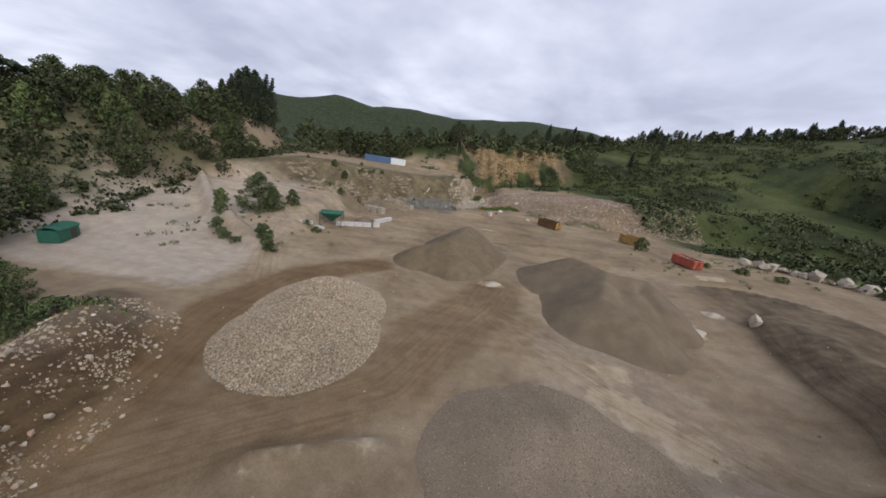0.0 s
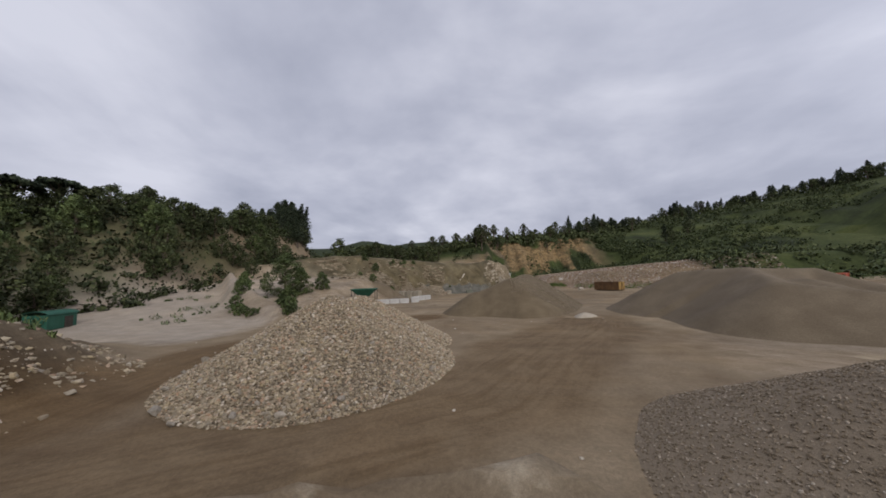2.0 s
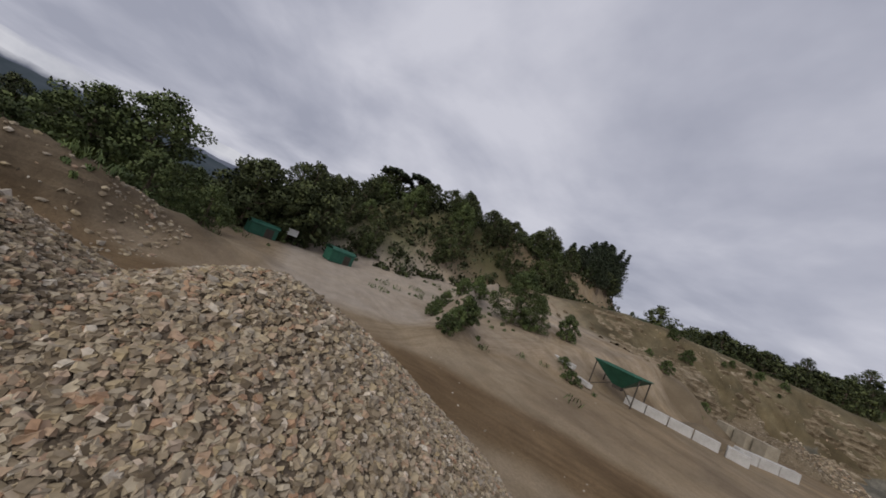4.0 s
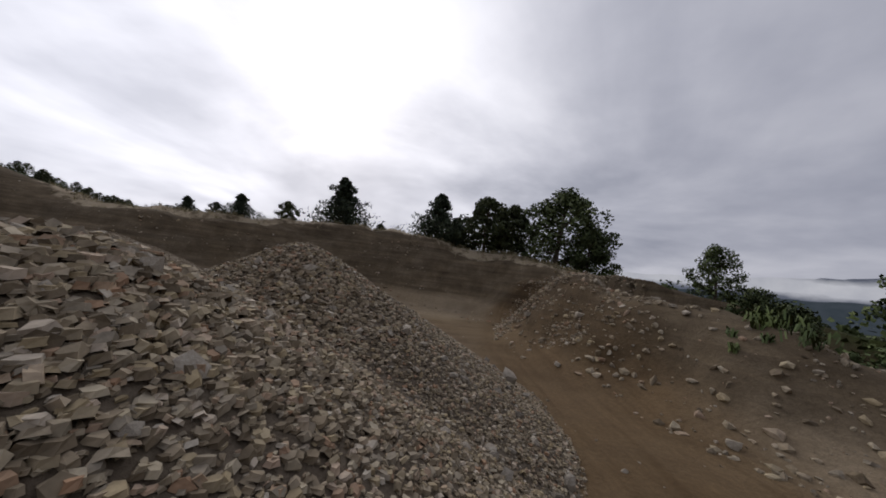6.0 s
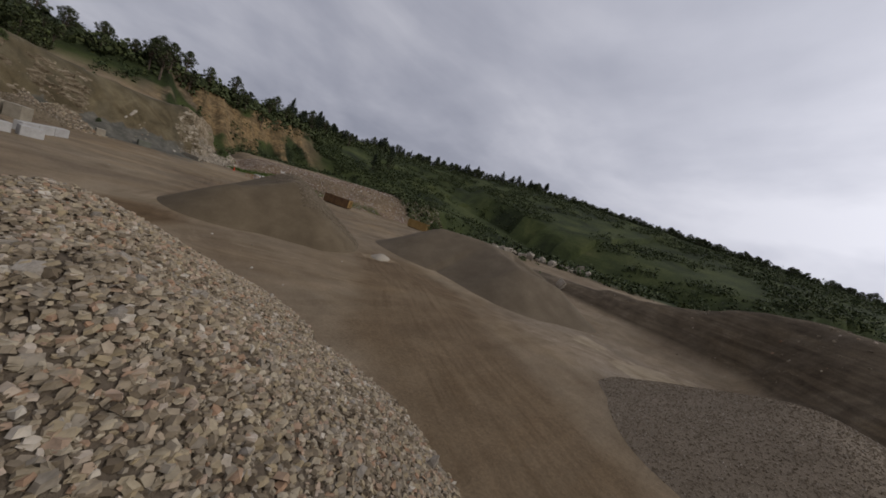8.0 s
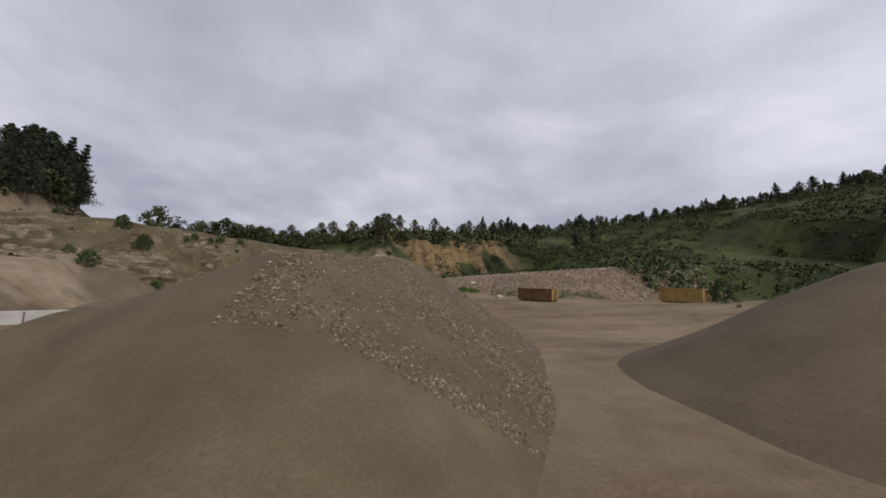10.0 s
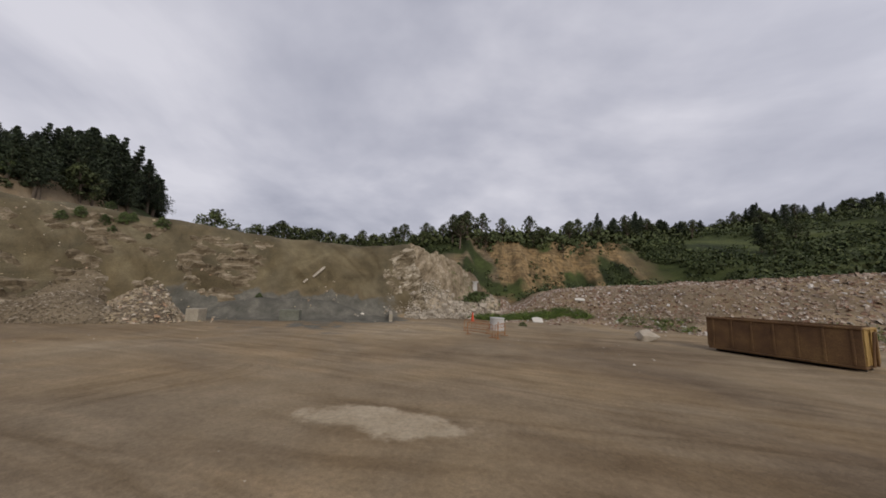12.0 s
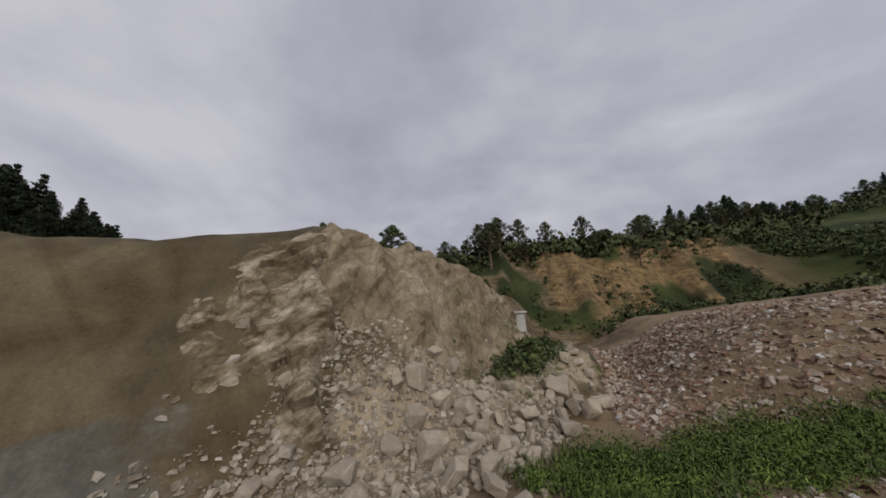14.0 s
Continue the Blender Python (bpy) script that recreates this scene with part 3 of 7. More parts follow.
def build_ground():
    gx, gy = GRID_X, GRID_Y
    X, Y = np.meshgrid(gx, gy, indexing="ij")
    Z = GRID_Z
    ob = mesh_ob("ground", np.stack([X, Y, Z], -1).reshape(-1, 3), sheet_faces(len(gx), len(gy)), GROUND)
    x, y, z = X.ravel(), Y.ravel(), Z.ravel()
    n1 = fbm(x, y, 8, 3)
    gxz, gyz = np.gradient(Z, gx, gy)
    slope = np.hypot(gxz, gyz).ravel()
    r = np.hypot(x, y - 40)
    d_c, s_c, _ = polyline(x, y, CLIFF)
    d_f, s_f, _ = polyline(x, y, FAR_RIDGE)
    d_s, s_s, _ = polyline(x, y, SOUTH_BANK)
    d_e, _, _ = polyline(x, y, EAST_MOUND)
    grey = smooth(-20, -25, x) * (1 - 0.6 * smooth(35, 41, y) * smooth(-37, -31, x)) * smooth(24, 28, y) * (1 - smooth(75, 90, y)) * (1 - smooth(-50, -62, x - 0.3 * (y - 40)))
    pit = np.exp(-((x + 4) / 10) ** 2 - ((y - 88) / 6) ** 2) * 1.3
    grey = np.maximum(np.maximum(grey, pit), 0.5 * smooth(6, 14, x) * (1 - smooth(10, 24, np.hypot(x - 8, y - 14))))
    grass = np.maximum(smooth(60, 78, x + 0.25 * (y - 60) + 12 * n1), smooth(142, 160, y + 10 * n1))
    grass = np.maximum(grass, np.maximum(smooth(-66, -80, x + 10 * n1), 0.62 * smooth(-49, -57, x + 9 * n1) * (1 - smooth(92, 104, y))))
    grass = np.maximum(grass, np.where(s_s > 0, smooth(8, 16, d_s), 0))
    plate = np.where(s_c > 0, 1.0, 0) * (1 - smooth(150, 170, y)) * smooth(-70, -60, x)
    grass = grass * (1 - plate)
    spur = 0.4 * smooth(0.55, 0.75, vnoise(x, y, 3.2)) * np.exp(-((x + 34) / 10) ** 2 - ((y - 44) / 8) ** 2)
    grass = np.maximum(grass, spur)
    cut = smooth(-12, 2, x) * (1 - smooth(42, 70, x)) * np.where(s_f > 0, 0, smooth(40, 30, d_f)) * smooth(0.12, 0.3, slope + 0.4 * n1)
    ochre = cut
    grass = grass * (1 - cut * smooth(-0.2, 0.02, n1))
    ochre = np.maximum(ochre, smooth(0.4, 0.6, vnoise(x, y, 9)) * smooth(-70, -90, x) * smooth(0.25, 0.6, slope) * (1 - smooth(12, 22, z)))
    grass = grass * (1 - ochre * smooth(-70, -90, x))
    rock = np.where((s_c <= 0) & (d_c < 13), smooth(0.3, 0.6, slope + 0.5 * n1), 0) * smooth(66, 76, y) * (1 - smooth(-13.5, -11.5, x) * (1 - smooth(-4.5, -3.2, x)))
    rock = np.maximum(rock, 0.5 * smooth(12, 15, x) * smooth(0.2, 0.7, z) * smooth(98, 102, y) * (1 - smooth(124, 132, y)) * (1 - smooth(70, 95, x)))
    d_w, _, _ = polyline(x, y, WEST_BERM)
    dark = 0.75 * (1 - smooth(3.6, 5.2, d_w + 2 * n1)) * smooth(0.4, 1.0, z)
    dark = np.maximum(dark, np.where(d_s < 9, 1, 0) * smooth(0.7, 1.6, z))
    dark = np.maximum(dark, np.where(d_e < 12, 1, 0) * smooth(0.6, 1.6, z))
    d_t, _, _ = polyline(x, y, TRACK_RIDGE)
    pale = 0.35 * (1 - smooth(0.5, 1.8, d_t))
    for px, py, ra, rb in PALE_SPOTS:
        pale = np.maximum(pale, 1.1 * (1 - smooth(0.4, 1.5, np.hypot((x - px) / ra, (y - py) / rb))))
    pale = np.maximum(pale, np.where(s_s > 0, 0.85 * (1 - smooth(0.8, 2.0, np.abs(d_s - 1.0))), 0))
    pale = np.maximum(pale, 0.8 * (1 - smooth(0.3, 1.2, d_s)))
    d_b, _, _ = polyline(x, y, [(3.2, 102.4, 0), (4.4, 103.8, 0), (6.5, 107.5, 0), (9, 113, 0)])
    pale = np.maximum(pale, 0.9 * (1 - smooth(0.8, 2.4, d_b + 1.5 * n1)))
    d_m, _, _ = polyline(x, y, MUD_MOUND)
    mud = 1.15 * (1 - smooth(1.5, 7.5, d_m)) * np.where(z < 2.3, 1, 0)
    mud = np.maximum(mud, 0.75 * np.exp(-((x + 4) / 9) ** 2 - ((y - 87) / 6) ** 2) * smooth(0.3, 0.6, vnoise(x, y, 3)))
    grey = grey * (1 - np.exp(-((x + 4) / 14) ** 2 - ((y - 88) / 8) ** 2))
    za = np.stack([grey, grass, ochre, mud], 1).astype(np.float32)
    far_wood = np.maximum(smooth(230, 330, r), np.where(s_f > 0, smooth(2, 20, d_f), 0)) * (1 - plate)
    zb = np.stack([rock, dark * 0.95, far_wood, pale], 1).astype(np.float32)
    across, mask, along = np.zeros_like(x), np.zeros_like(x), np.zeros_like(x)
    damp = np.zeros_like(x)
    for k, (pts, wide) in enumerate(LANES):
        d, s, t = polyline(x, y, pts)
        m = 1 - smooth(wide * 0.6, wide, d)
        across = np.where(m > mask, 0.5 + s * d * 0.05, across)
        along = np.where(m > mask, t * 0.2 + k * 3.7, along)
        mask = np.maximum(mask, m)
        damp = np.maximum(damp, WET[k] * (1 - smooth(wide * 0.7, wide * 1.3, d + 2.2 * n1)))
    la = np.stack([across, along, mask * (1 - grass), damp * (1 - grass)], 1).astype(np.float32)
    face = np.where(s_c <= 0, 1 - smooth(9, 13, d_c), 1 - smooth(3, 9, d_c)) * smooth(0.3, 1.2, z) * smooth(64, 74, y) * (1 - smooth(118, 126, y))
    at = ob.data.attributes.new("face", "FLOAT", "POINT")
    at.data.foreach_set("value", (face * (1 - 0.5 * mud)).clip(0, 1).astype(np.float32))
    for nm, dat in (("zone_a", za), ("zone_b", zb), ("lane", la)):
        at = ob.data.attributes.new(nm, "FLOAT_COLOR", "POINT")
        at.data.foreach_set("color", dat.ravel())
    return tagged(ob, "sandy quarry floor with wheel tracks, banks and grown hills", "ground", kind="structure")


build_ground()


# ---- far mountains with low cloud, south-west: backdrop with painted haze ----
def haze_glow_mat(name, lo, hi, scale):
    """Distance seen through haze: the haze is painted in as a glowing colour."""
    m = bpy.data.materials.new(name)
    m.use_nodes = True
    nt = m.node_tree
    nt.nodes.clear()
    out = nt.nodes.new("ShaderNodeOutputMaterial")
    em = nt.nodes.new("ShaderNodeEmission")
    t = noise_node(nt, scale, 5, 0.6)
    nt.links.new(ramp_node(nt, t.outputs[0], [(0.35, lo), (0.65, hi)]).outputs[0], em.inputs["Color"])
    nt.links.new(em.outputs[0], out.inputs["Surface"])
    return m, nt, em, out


def cloud_mat():
    # no lamp here: the cloud's brightness is painted in as emission
    m, nt, em, out = haze_glow_mat("low_cloud_glow", (0.62, 0.63, 0.70), (0.82, 0.82, 0.87), 0.004)
    tc = nt.nodes.new("ShaderNodeTexCoord")
    sep = nt.nodes.new("ShaderNodeSeparateXYZ")
    nt.links.new(tc.outputs["Generated"], sep.inputs[0])
    edge = nt.nodes.new("ShaderNodeMath"); edge.operation = "MULTIPLY_ADD"; edge.inputs[1].default_value = 2.0; edge.inputs[2].default_value = -1.0
    nt.links.new(sep.outputs["Z"], edge.inputs[0])
    side = nt.nodes.new("ShaderNodeMath"); side.operation = "ABSOLUTE"
    nt.links.new(edge.outputs[0], side.inputs[0])
    t = noise_node(nt, 0.0045, 5, 0.6, stretch=(1, 1, 2.4))
    d = nt.nodes.new("ShaderNodeMath"); d.operation = "SUBTRACT"
    nt.links.new(t.outputs[0], d.inputs[0]); nt.links.new(side.outputs[0], d.inputs[1])
    a = nt.nodes.new("ShaderNodeMapRange"); a.inputs["From Min"].default_value, a.inputs["From Max"].default_value = -0.32, 0.12
    nt.links.new(d.outputs[0], a.inputs["Value"])
    clear = nt.nodes.new("ShaderNodeBsdfTransparent")
    mix = nt.nodes.new("ShaderNodeMixShader")
    nt.links.new(a.outputs[0], mix.inputs[0]); nt.links.new(clear.outputs[0], mix.inputs[1]); nt.links.new(em.outputs[0], mix.inputs[2])
    nt.links.new(mix.outputs[0], out.inputs["Surface"])
    return m


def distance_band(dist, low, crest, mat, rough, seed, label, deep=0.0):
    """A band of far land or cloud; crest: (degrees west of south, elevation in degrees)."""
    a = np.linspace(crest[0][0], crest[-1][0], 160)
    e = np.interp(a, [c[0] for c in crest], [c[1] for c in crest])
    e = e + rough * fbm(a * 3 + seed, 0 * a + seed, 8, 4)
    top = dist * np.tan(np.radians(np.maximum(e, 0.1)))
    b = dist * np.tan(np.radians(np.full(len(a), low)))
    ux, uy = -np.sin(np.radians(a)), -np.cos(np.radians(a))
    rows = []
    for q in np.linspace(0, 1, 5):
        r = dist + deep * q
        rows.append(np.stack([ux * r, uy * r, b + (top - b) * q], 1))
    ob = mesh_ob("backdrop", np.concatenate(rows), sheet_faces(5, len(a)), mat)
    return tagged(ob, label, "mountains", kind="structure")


# blue-grey and dark blue emission stand in for haze over the far slopes
distance_band(2800, -1.0, [(2, 2.2), (12, 3.0), (20, 3.8), (28, 4.4), (40, 6.1), (46, 6.8), (51, 6.2), (57, 4.6), (64, 4.2), (72, 3.2), (88, 2.0)], haze_glow_mat("painted_haze_mountain", (0.125, 0.14, 0.19), (0.17, 0.185, 0.24), 0.006)[0], 0.9, 3, "mountain backdrop with blue-grey haze painted into its glow", 500)
distance_band(2500, 2.2, [(2, 3.6), (24, 4.0), (40, 5.2), (48, 5.6), (60, 5.0), (88, 4.0)], cloud_mat(), 0.5, 9, "low cloud band before the mountains, its daylight painted as glow")
distance_band(2100, -1.0, [(2, 1.6), (20, 2.3), (36, 2.8), (50, 3.0), (64, 2.5), (88, 1.6)], haze_glow_mat("painted_haze_hills", (0.05, 0.065, 0.08), (0.075, 0.09, 0.11), 0.01)[0], 0.9, 14, "wooded hill backdrop with dark blue haze painted into its glow", 300)


# ---- heaps ----
def cone(x, y, px, py, h, run, flat=0.6):
    """A heap's cone: height h, falling 1 m in run metres, with a rounded top."""
    d = np.hypot(x - px, y - py)
    return h - (np.sqrt(d * d + flat * flat) - flat) / run


def heap_sheet(name, box, f, mat, step, label, category="gravel pile"):
    x0, y0, x1, y1 = box
    gx, gy = np.arange(x0, x1, step), np.arange(y0, y1, step)
    X, Y = np.meshgrid(gx, gy, indexing="ij")
    H = f(X, Y)
    G = height(X, Y)
    keep = H > G - 0.25
    Z = H
    F = sheet_faces(len(gx), len(gy))
    ok = keep.ravel()[F].any(1)
    F = F[ok]
    used = np.unique(F)
    back = np.full(X.size, -1)
    back[used] = np.arange(len(used))
    V = np.stack([X, Y, Z], -1).reshape(-1, 3)[used]
    root = new(name)
    root.location = (*V[:, :2].mean(0), 0)
    tagged(root, label, category, group="stockpiles in the yard")
    V = V - np.array([*root.location])
    body = mesh_ob("heap_body", V, back[F], mat, root)
    return root, body


def pile_1(x, y):
    w = fbm(x, y, 3.0, 3)
    u = x + 8.9
    u = np.where(u > 0, 1.12 * u, 1.04 * u) - 8.9
    a = cone(u, y, -8.7, 21.9, 3.35, 1.9, 0.5)
    b = cone(u, y, -9.3, 26.7, 3.15, 1.9, 0.6)
    return np.maximum(a, b) + 0.3 * w


def pile_2(x, y):
    w = fbm(x, y, 4.0, 3)
    d, s, z = polyline(x, y, [(-2.2, 44.4, 2.4), (1.3, 44.9, 3.9), (2.6, 47.2, 3.9), (4.3, 53.4, 4.3)])
    return z - (np.sqrt(d * d + 0.8) - 0.9) / 1.5 + 0.3 * w


def pile_3(x, y):
    w = fbm(x, y, 4.0, 3)
    d, s, z = polyline(x, y, [(19.5, 44, 4.1), (22, 38.5, 4.4), (19.2, 32.4, 3.2), (22.5, 29.6, 2.6)])
    a = z - (np.sqrt(d * d + 0.12) - 0.35) / 1.75
    d, s, z = polyline(x, y, [(22, 38.5, 4.4), (26.5, 38, 4.1), (27, 34, 2.8)])
    b = z - (np.sqrt(d * d + 0.4) - 0.6) / 1.6
    c = cone(x, y, 23.6, 35.4, 3.3, 1.8, 1.5)
    return np.maximum(np.maximum(a, b), c) + 0.45 * w


def pile_4(x, y):
    w = fbm(x, y, 4.0, 3)
    d, s, z = polyline(x, y, [(8.2, 13.4, 2.6), (10.2, 13.6, 3.0), (12.2, 12.4, 2.6)])
    return z - (np.sqrt(d * d + 1.5) - 1.2) / 1.95 + 0.25 * w


heap_1, body_1 = heap_sheet("gravel_pile", (-19, 12, 2, 38), pile_1, GRAVEL_BED, 0.3, "pale pile of coarse broken stone on the sandy yard")
heap_2, body_2 = heap_sheet("gravel_pile", (-10, 36, 16, 63), pile_2, BROWN_GRAVEL, 0.3, "grey-brown pile of fine gravel with a rounded top")
heap_3, body_3 = heap_sheet("sand_pile", (8, 24, 40, 56), pile_3, GREY_SAND, 0.35, "long dark grey sand pile with two crests", "sand pile")
heap_4, body_4 = heap_sheet("gravel_pile", (-2, 3, 22, 24), pile_4, FINE_GRAVEL, 0.3, "broad low pile of grey chippings")
# ---- small builders ----
def part(name, bm, mat, parent, label=""):
    """One mesh object under a thing or a part."""
    me = bpy.data.meshes.new(name)
    bmesh.ops.recalc_face_normals(bm, faces=bm.faces)
    bm.to_mesh(me)
    bm.free()
    me.materials.append(mat)
    ob = new(name, me)
    ob.parent = parent
    if label:
        tagged(ob, label)
    return ob


def root_at(name, x, y, z, turn, label, category, group=""):
    r = new(name)
    r.matrix_basis = pose(x, y, z, 0, 0, turn)
    return tagged(r, label, category, group)


def box(bm, c, s, bevel=0.0, turn=None):
    m = Matrix.Translation(c) @ (turn or Matrix()) @ Matrix.Diagonal((*s, 1))
    made = bmesh.ops.create_cube(bm, size=1, matrix=m)
    if bevel:
        edges = {e for v in made["verts"] for e in v.link_edges}
        bmesh.ops.bevel(bm, geom=list(edges), offset=bevel, segments=1, affect="EDGES")
    return bm


def tube(bm, a, b, r, r2=None, n=8):
    a, b = Vector(a), Vector(b)
    m = Matrix.Translation((a + b) / 2) @ (b - a).to_track_quat("Z", "Y").to_matrix().to_4x4()
    bmesh.ops.create_cone(bm, cap_ends=True, segments=n, radius1=r, radius2=r if r2 is None else r2, depth=(b - a).length, matrix=m)
    return bm


def solid(bm, verts, faces):
    vs = [bm.verts.new(v) for v in verts]
    for f in faces:
        bm.faces.new([vs[i] for i in f])
    return bm


# stone shapes: a rough ball of 20 faces, squeezed and turned
def ico():
    bm = bmesh.new()
    bmesh.ops.create_icosphere(bm, subdivisions=1, radius=1)
    v = np.array([p.co[:] for p in bm.verts])
    f = np.array([[q.index for q in p.verts] for p in bm.faces])
    bm.free()
    return v, f


ICO_V, ICO_F = ico()


def turns(n, rng):
    q = rng.normal(size=(n, 4))
    q /= np.linalg.norm(q, axis=1)[:, None]
    w, x, y, z = q.T
    return np.stack([1 - 2 * (y * y + z * z), 2 * (x * y - z * w), 2 * (x * z + y * w), 2 * (x * y + z * w), 1 - 2 * (x * x + z * z), 2 * (y * z - x * w), 2 * (x * z - y * w), 2 * (y * z + x * w), 1 - 2 * (x * x + y * y)], -1).reshape(n, 3, 3)


def block_arrays(pos, size, rng, flat=0.55, lean=0.4, sides=5):
    """Flat angular stones: an uneven base of some sides, a smaller top, open below."""
    n, m = len(pos), sides
    a = np.arange(m) * (6.2832 / m) + 0.75 * (rng.random((n, m)) - 0.5)
    r0 = 0.75 + 0.45 * rng.random((n, m))
    r1 = r0 * (0.64 + 0.3 * rng.random((n, m)))
    z0, z1 = -0.55 + 0.25 * rng.random((n, m)), 0.4 + 0.22 * rng.random((n, m))
    base = np.stack([r0 * np.cos(a), r0 * np.sin(a), z0], -1)
    top = np.stack([r1 * np.cos(a + 0.25), r1 * np.sin(a + 0.25), z1], -1)
    v = np.concatenate([base, top], 1)
    sc = np.stack([np.ones(n), 0.55 + 0.45 * rng.random(n), flat * (0.7 + 0.8 * rng.random(n))], 1)
    v = v * sc[:, None] * (np.asarray(size)[:, None, None] * 0.6)
    w, b_ = rng.random(n) * 6.283, rng.normal(size=n) * lean
    w2 = rng.random(n) * 6.283
    ca, sa, cb, sb = np.cos(w), np.sin(w), np.cos(b_), np.sin(b_)
    lie = np.stack([ca, -sa * cb, sa * sb, sa, ca * cb, -ca * sb, np.zeros(n), sb, cb], -1).reshape(n, 3, 3)
    c2, s2, o, e = np.cos(w2), np.sin(w2), np.zeros(n), np.ones(n)
    spin = np.stack([c2, -s2, o, s2, c2, o, o, o, e], -1).reshape(n, 3, 3)
    v = np.einsum("nij,njk,nlk->nli", lie, spin, v) + np.asarray(pos)[:, None]
    t = [(m, m + k, m + k + 1) for k in range(1, m - 1)]
    for k in range(m):
        q = (k + 1) % m
        t += [(k, q, m + q), (k, m + q, m + k)]
    f = np.array(t)[None] + (np.arange(n) * 2 * m)[:, None, None]
    return v.reshape(-1, 3), f.reshape(-1, 3)


def stone_arrays(pos, size, rng, flat=0.55, tilt=None):
    """Angular stones at the given places: vertices and faces of all of them."""
    n = len(pos)
    v = ICO_V[None] * (1 + 0.38 * (rng.random((n, 12, 1)) - 0.5) * 2)
    # knock planes off for broken faces
    for _ in range(3):
        d = rng.normal(size=(n, 1, 3))
        d /= np.linalg.norm(d, axis=2, keepdims=True)
        h = (v * d).sum(2, keepdims=True)
        cut = 0.45 + 0.3 * rng.random((n, 1, 1))
        v = np.where(h > cut, v - d * (h - cut), v)
    sc = np.stack([np.ones(n), 0.6 + 0.35 * rng.random(n), flat * (0.65 + 0.6 * rng.random(n))], 1)
    v = v * sc[:, None] * (np.asarray(size)[:, None, None] * 0.62)
    a = rng.random(n) * 6.283
    R = np.zeros((n, 3, 3))
    R[:, 0, 0], R[:, 0, 1], R[:, 1, 0], R[:, 1, 1], R[:, 2, 2] = np.cos(a), -np.sin(a), np.sin(a), np.cos(a), 1
    T = turns(n, rng)
    few = rng.random(n) < 0.45
    R[few] = T[few]
    v = np.einsum("nij,nkj->nki", R, v) + np.asarray(pos)[:, None]
    f = ICO_F[None] + (np.arange(n) * 12)[:, None, None]
    return v.reshape(-1, 3), f.reshape(-1, 3)


def stones_stuff(name, pos, size, mat, rng, parent=None, label="", category="stones", flat=0.55):
    v, f = stone_arrays(pos, size, rng, flat)
    ob = mesh_ob(name, v, f, mat, parent, flat=True)
    return tagged(ob, label, "" if parent else category, kind="stuff")


def stone_mesh(rng, mat, flat=0.6):
    v, f = stone_arrays(np.zeros((1, 3)), [1.0], rng, flat)
    me = bpy.data.meshes.new("stone")
    me.from_pydata(v.tolist(), [], f.tolist())
    me.materials.append(mat)
    return me


# ---- trees ----
def leaf_quads(cent, rad, per, size, rng, droop=0.0, slim=1.0, stand=0.0, low=False):
    """Small leaf sprays in clumps: cent (n,3), rad (n,3)."""
    n = len(cent)
    d = rng.normal(size=(n, per, 3))
    d /= np.linalg.norm(d, axis=2, keepdims=True)
    r = (0.35 + 0.65 * rng.random((n, per, 1)) ** 0.6)
    p = (cent[:, None] + d * r * rad[:, None]).reshape(-1, 3)
    m = len(p)
    T = turns(m, rng)
    s = size * (0.6 + 0.8 * rng.random((m, 1, 1)))
    q = np.array([[-0.5, -0.28, 0], [0.5, -0.34, 0.06], [0.42, 0.33, 0], [-0.46, 0.26, 0.08]])[None] * np.array([1, slim, 1]) * s
    v = np.einsum("nij,nkj->nki", T, q)
    if stand:
        # blades that mostly point up
        a = rng.random(m) * 6.283
        lean = rng.normal(size=(m, 2)) * 0.35
        along = np.stack([lean[:, 0], lean[:, 1], np.ones(m)], 1)
        side = np.stack([np.cos(a), np.sin(a), np.zeros(m)], 1)
        v = along[:, None] * q[:, :, :1] + side[:, None] * q[:, :, 1:2]
    v = v + p[:, None]
    v[:, :, 2] -= droop * np.abs(q[:, :, 0])
    f = np.arange(m * 4).reshape(m, 4)
    # leaves are lit as rounded clumps
    nr = d.reshape(-1, 3) * (0.4 if low else 1.0) + 0.16 * rng.normal(size=(m, 3)) + (0, 0, 1.3 if low else 0.4)
    nr /= np.linalg.norm(nr, axis=1)[:, None]
    vv = v.reshape(m, 4, 3)
    fn = np.cross(vv[:, 1] - vv[:, 0], vv[:, 3] - vv[:, 0])
    fn /= np.linalg.norm(fn, axis=1)[:, None] + 1e-9
    side = np.sign((fn * nr).sum(1))
    f = np.where((side < 0)[:, None], f[:, ::-1], f)
    nr = nr + 0.14 * fn * side[:, None]
    nr /= np.linalg.norm(nr, axis=1)[:, None]
    return v.reshape(-1, 3), f, np.repeat(nr, 4, 0)


def limb(path, radii, n=6):
    """A tapered, bent branch."""
    V, F = [], []
    path = np.asarray(path, float)
    for k, (p, r) in enumerate(zip(path, radii)):
        t = path[min(k + 1, len(path) - 1)] - path[max(k - 1, 0)]
        t /= np.linalg.norm(t) + 1e-9
        u = np.cross(t, (0.3, 0.9, 0.1)); u /= np.linalg.norm(u) + 1e-9
        w = np.cross(t, u)
        for a in np.arange(n) * 2 * np.pi / n:
            V.append(p + r * (np.cos(a) * u + np.sin(a) * w))
    for k in range(len(path) - 1):
        for a in range(n):
            F.append([k * n + a, k * n + (a + 1) % n, (k + 1) * n + (a + 1) % n, (k + 1) * n + a])
    return np.array(V), np.array(F)


def join(parts):
    V, F, o = [], [], 0
    for v, f in parts:
        V.append(v)
        F.append(f + o)
        o += len(v)
    return np.concatenate(V), np.concatenate(F)


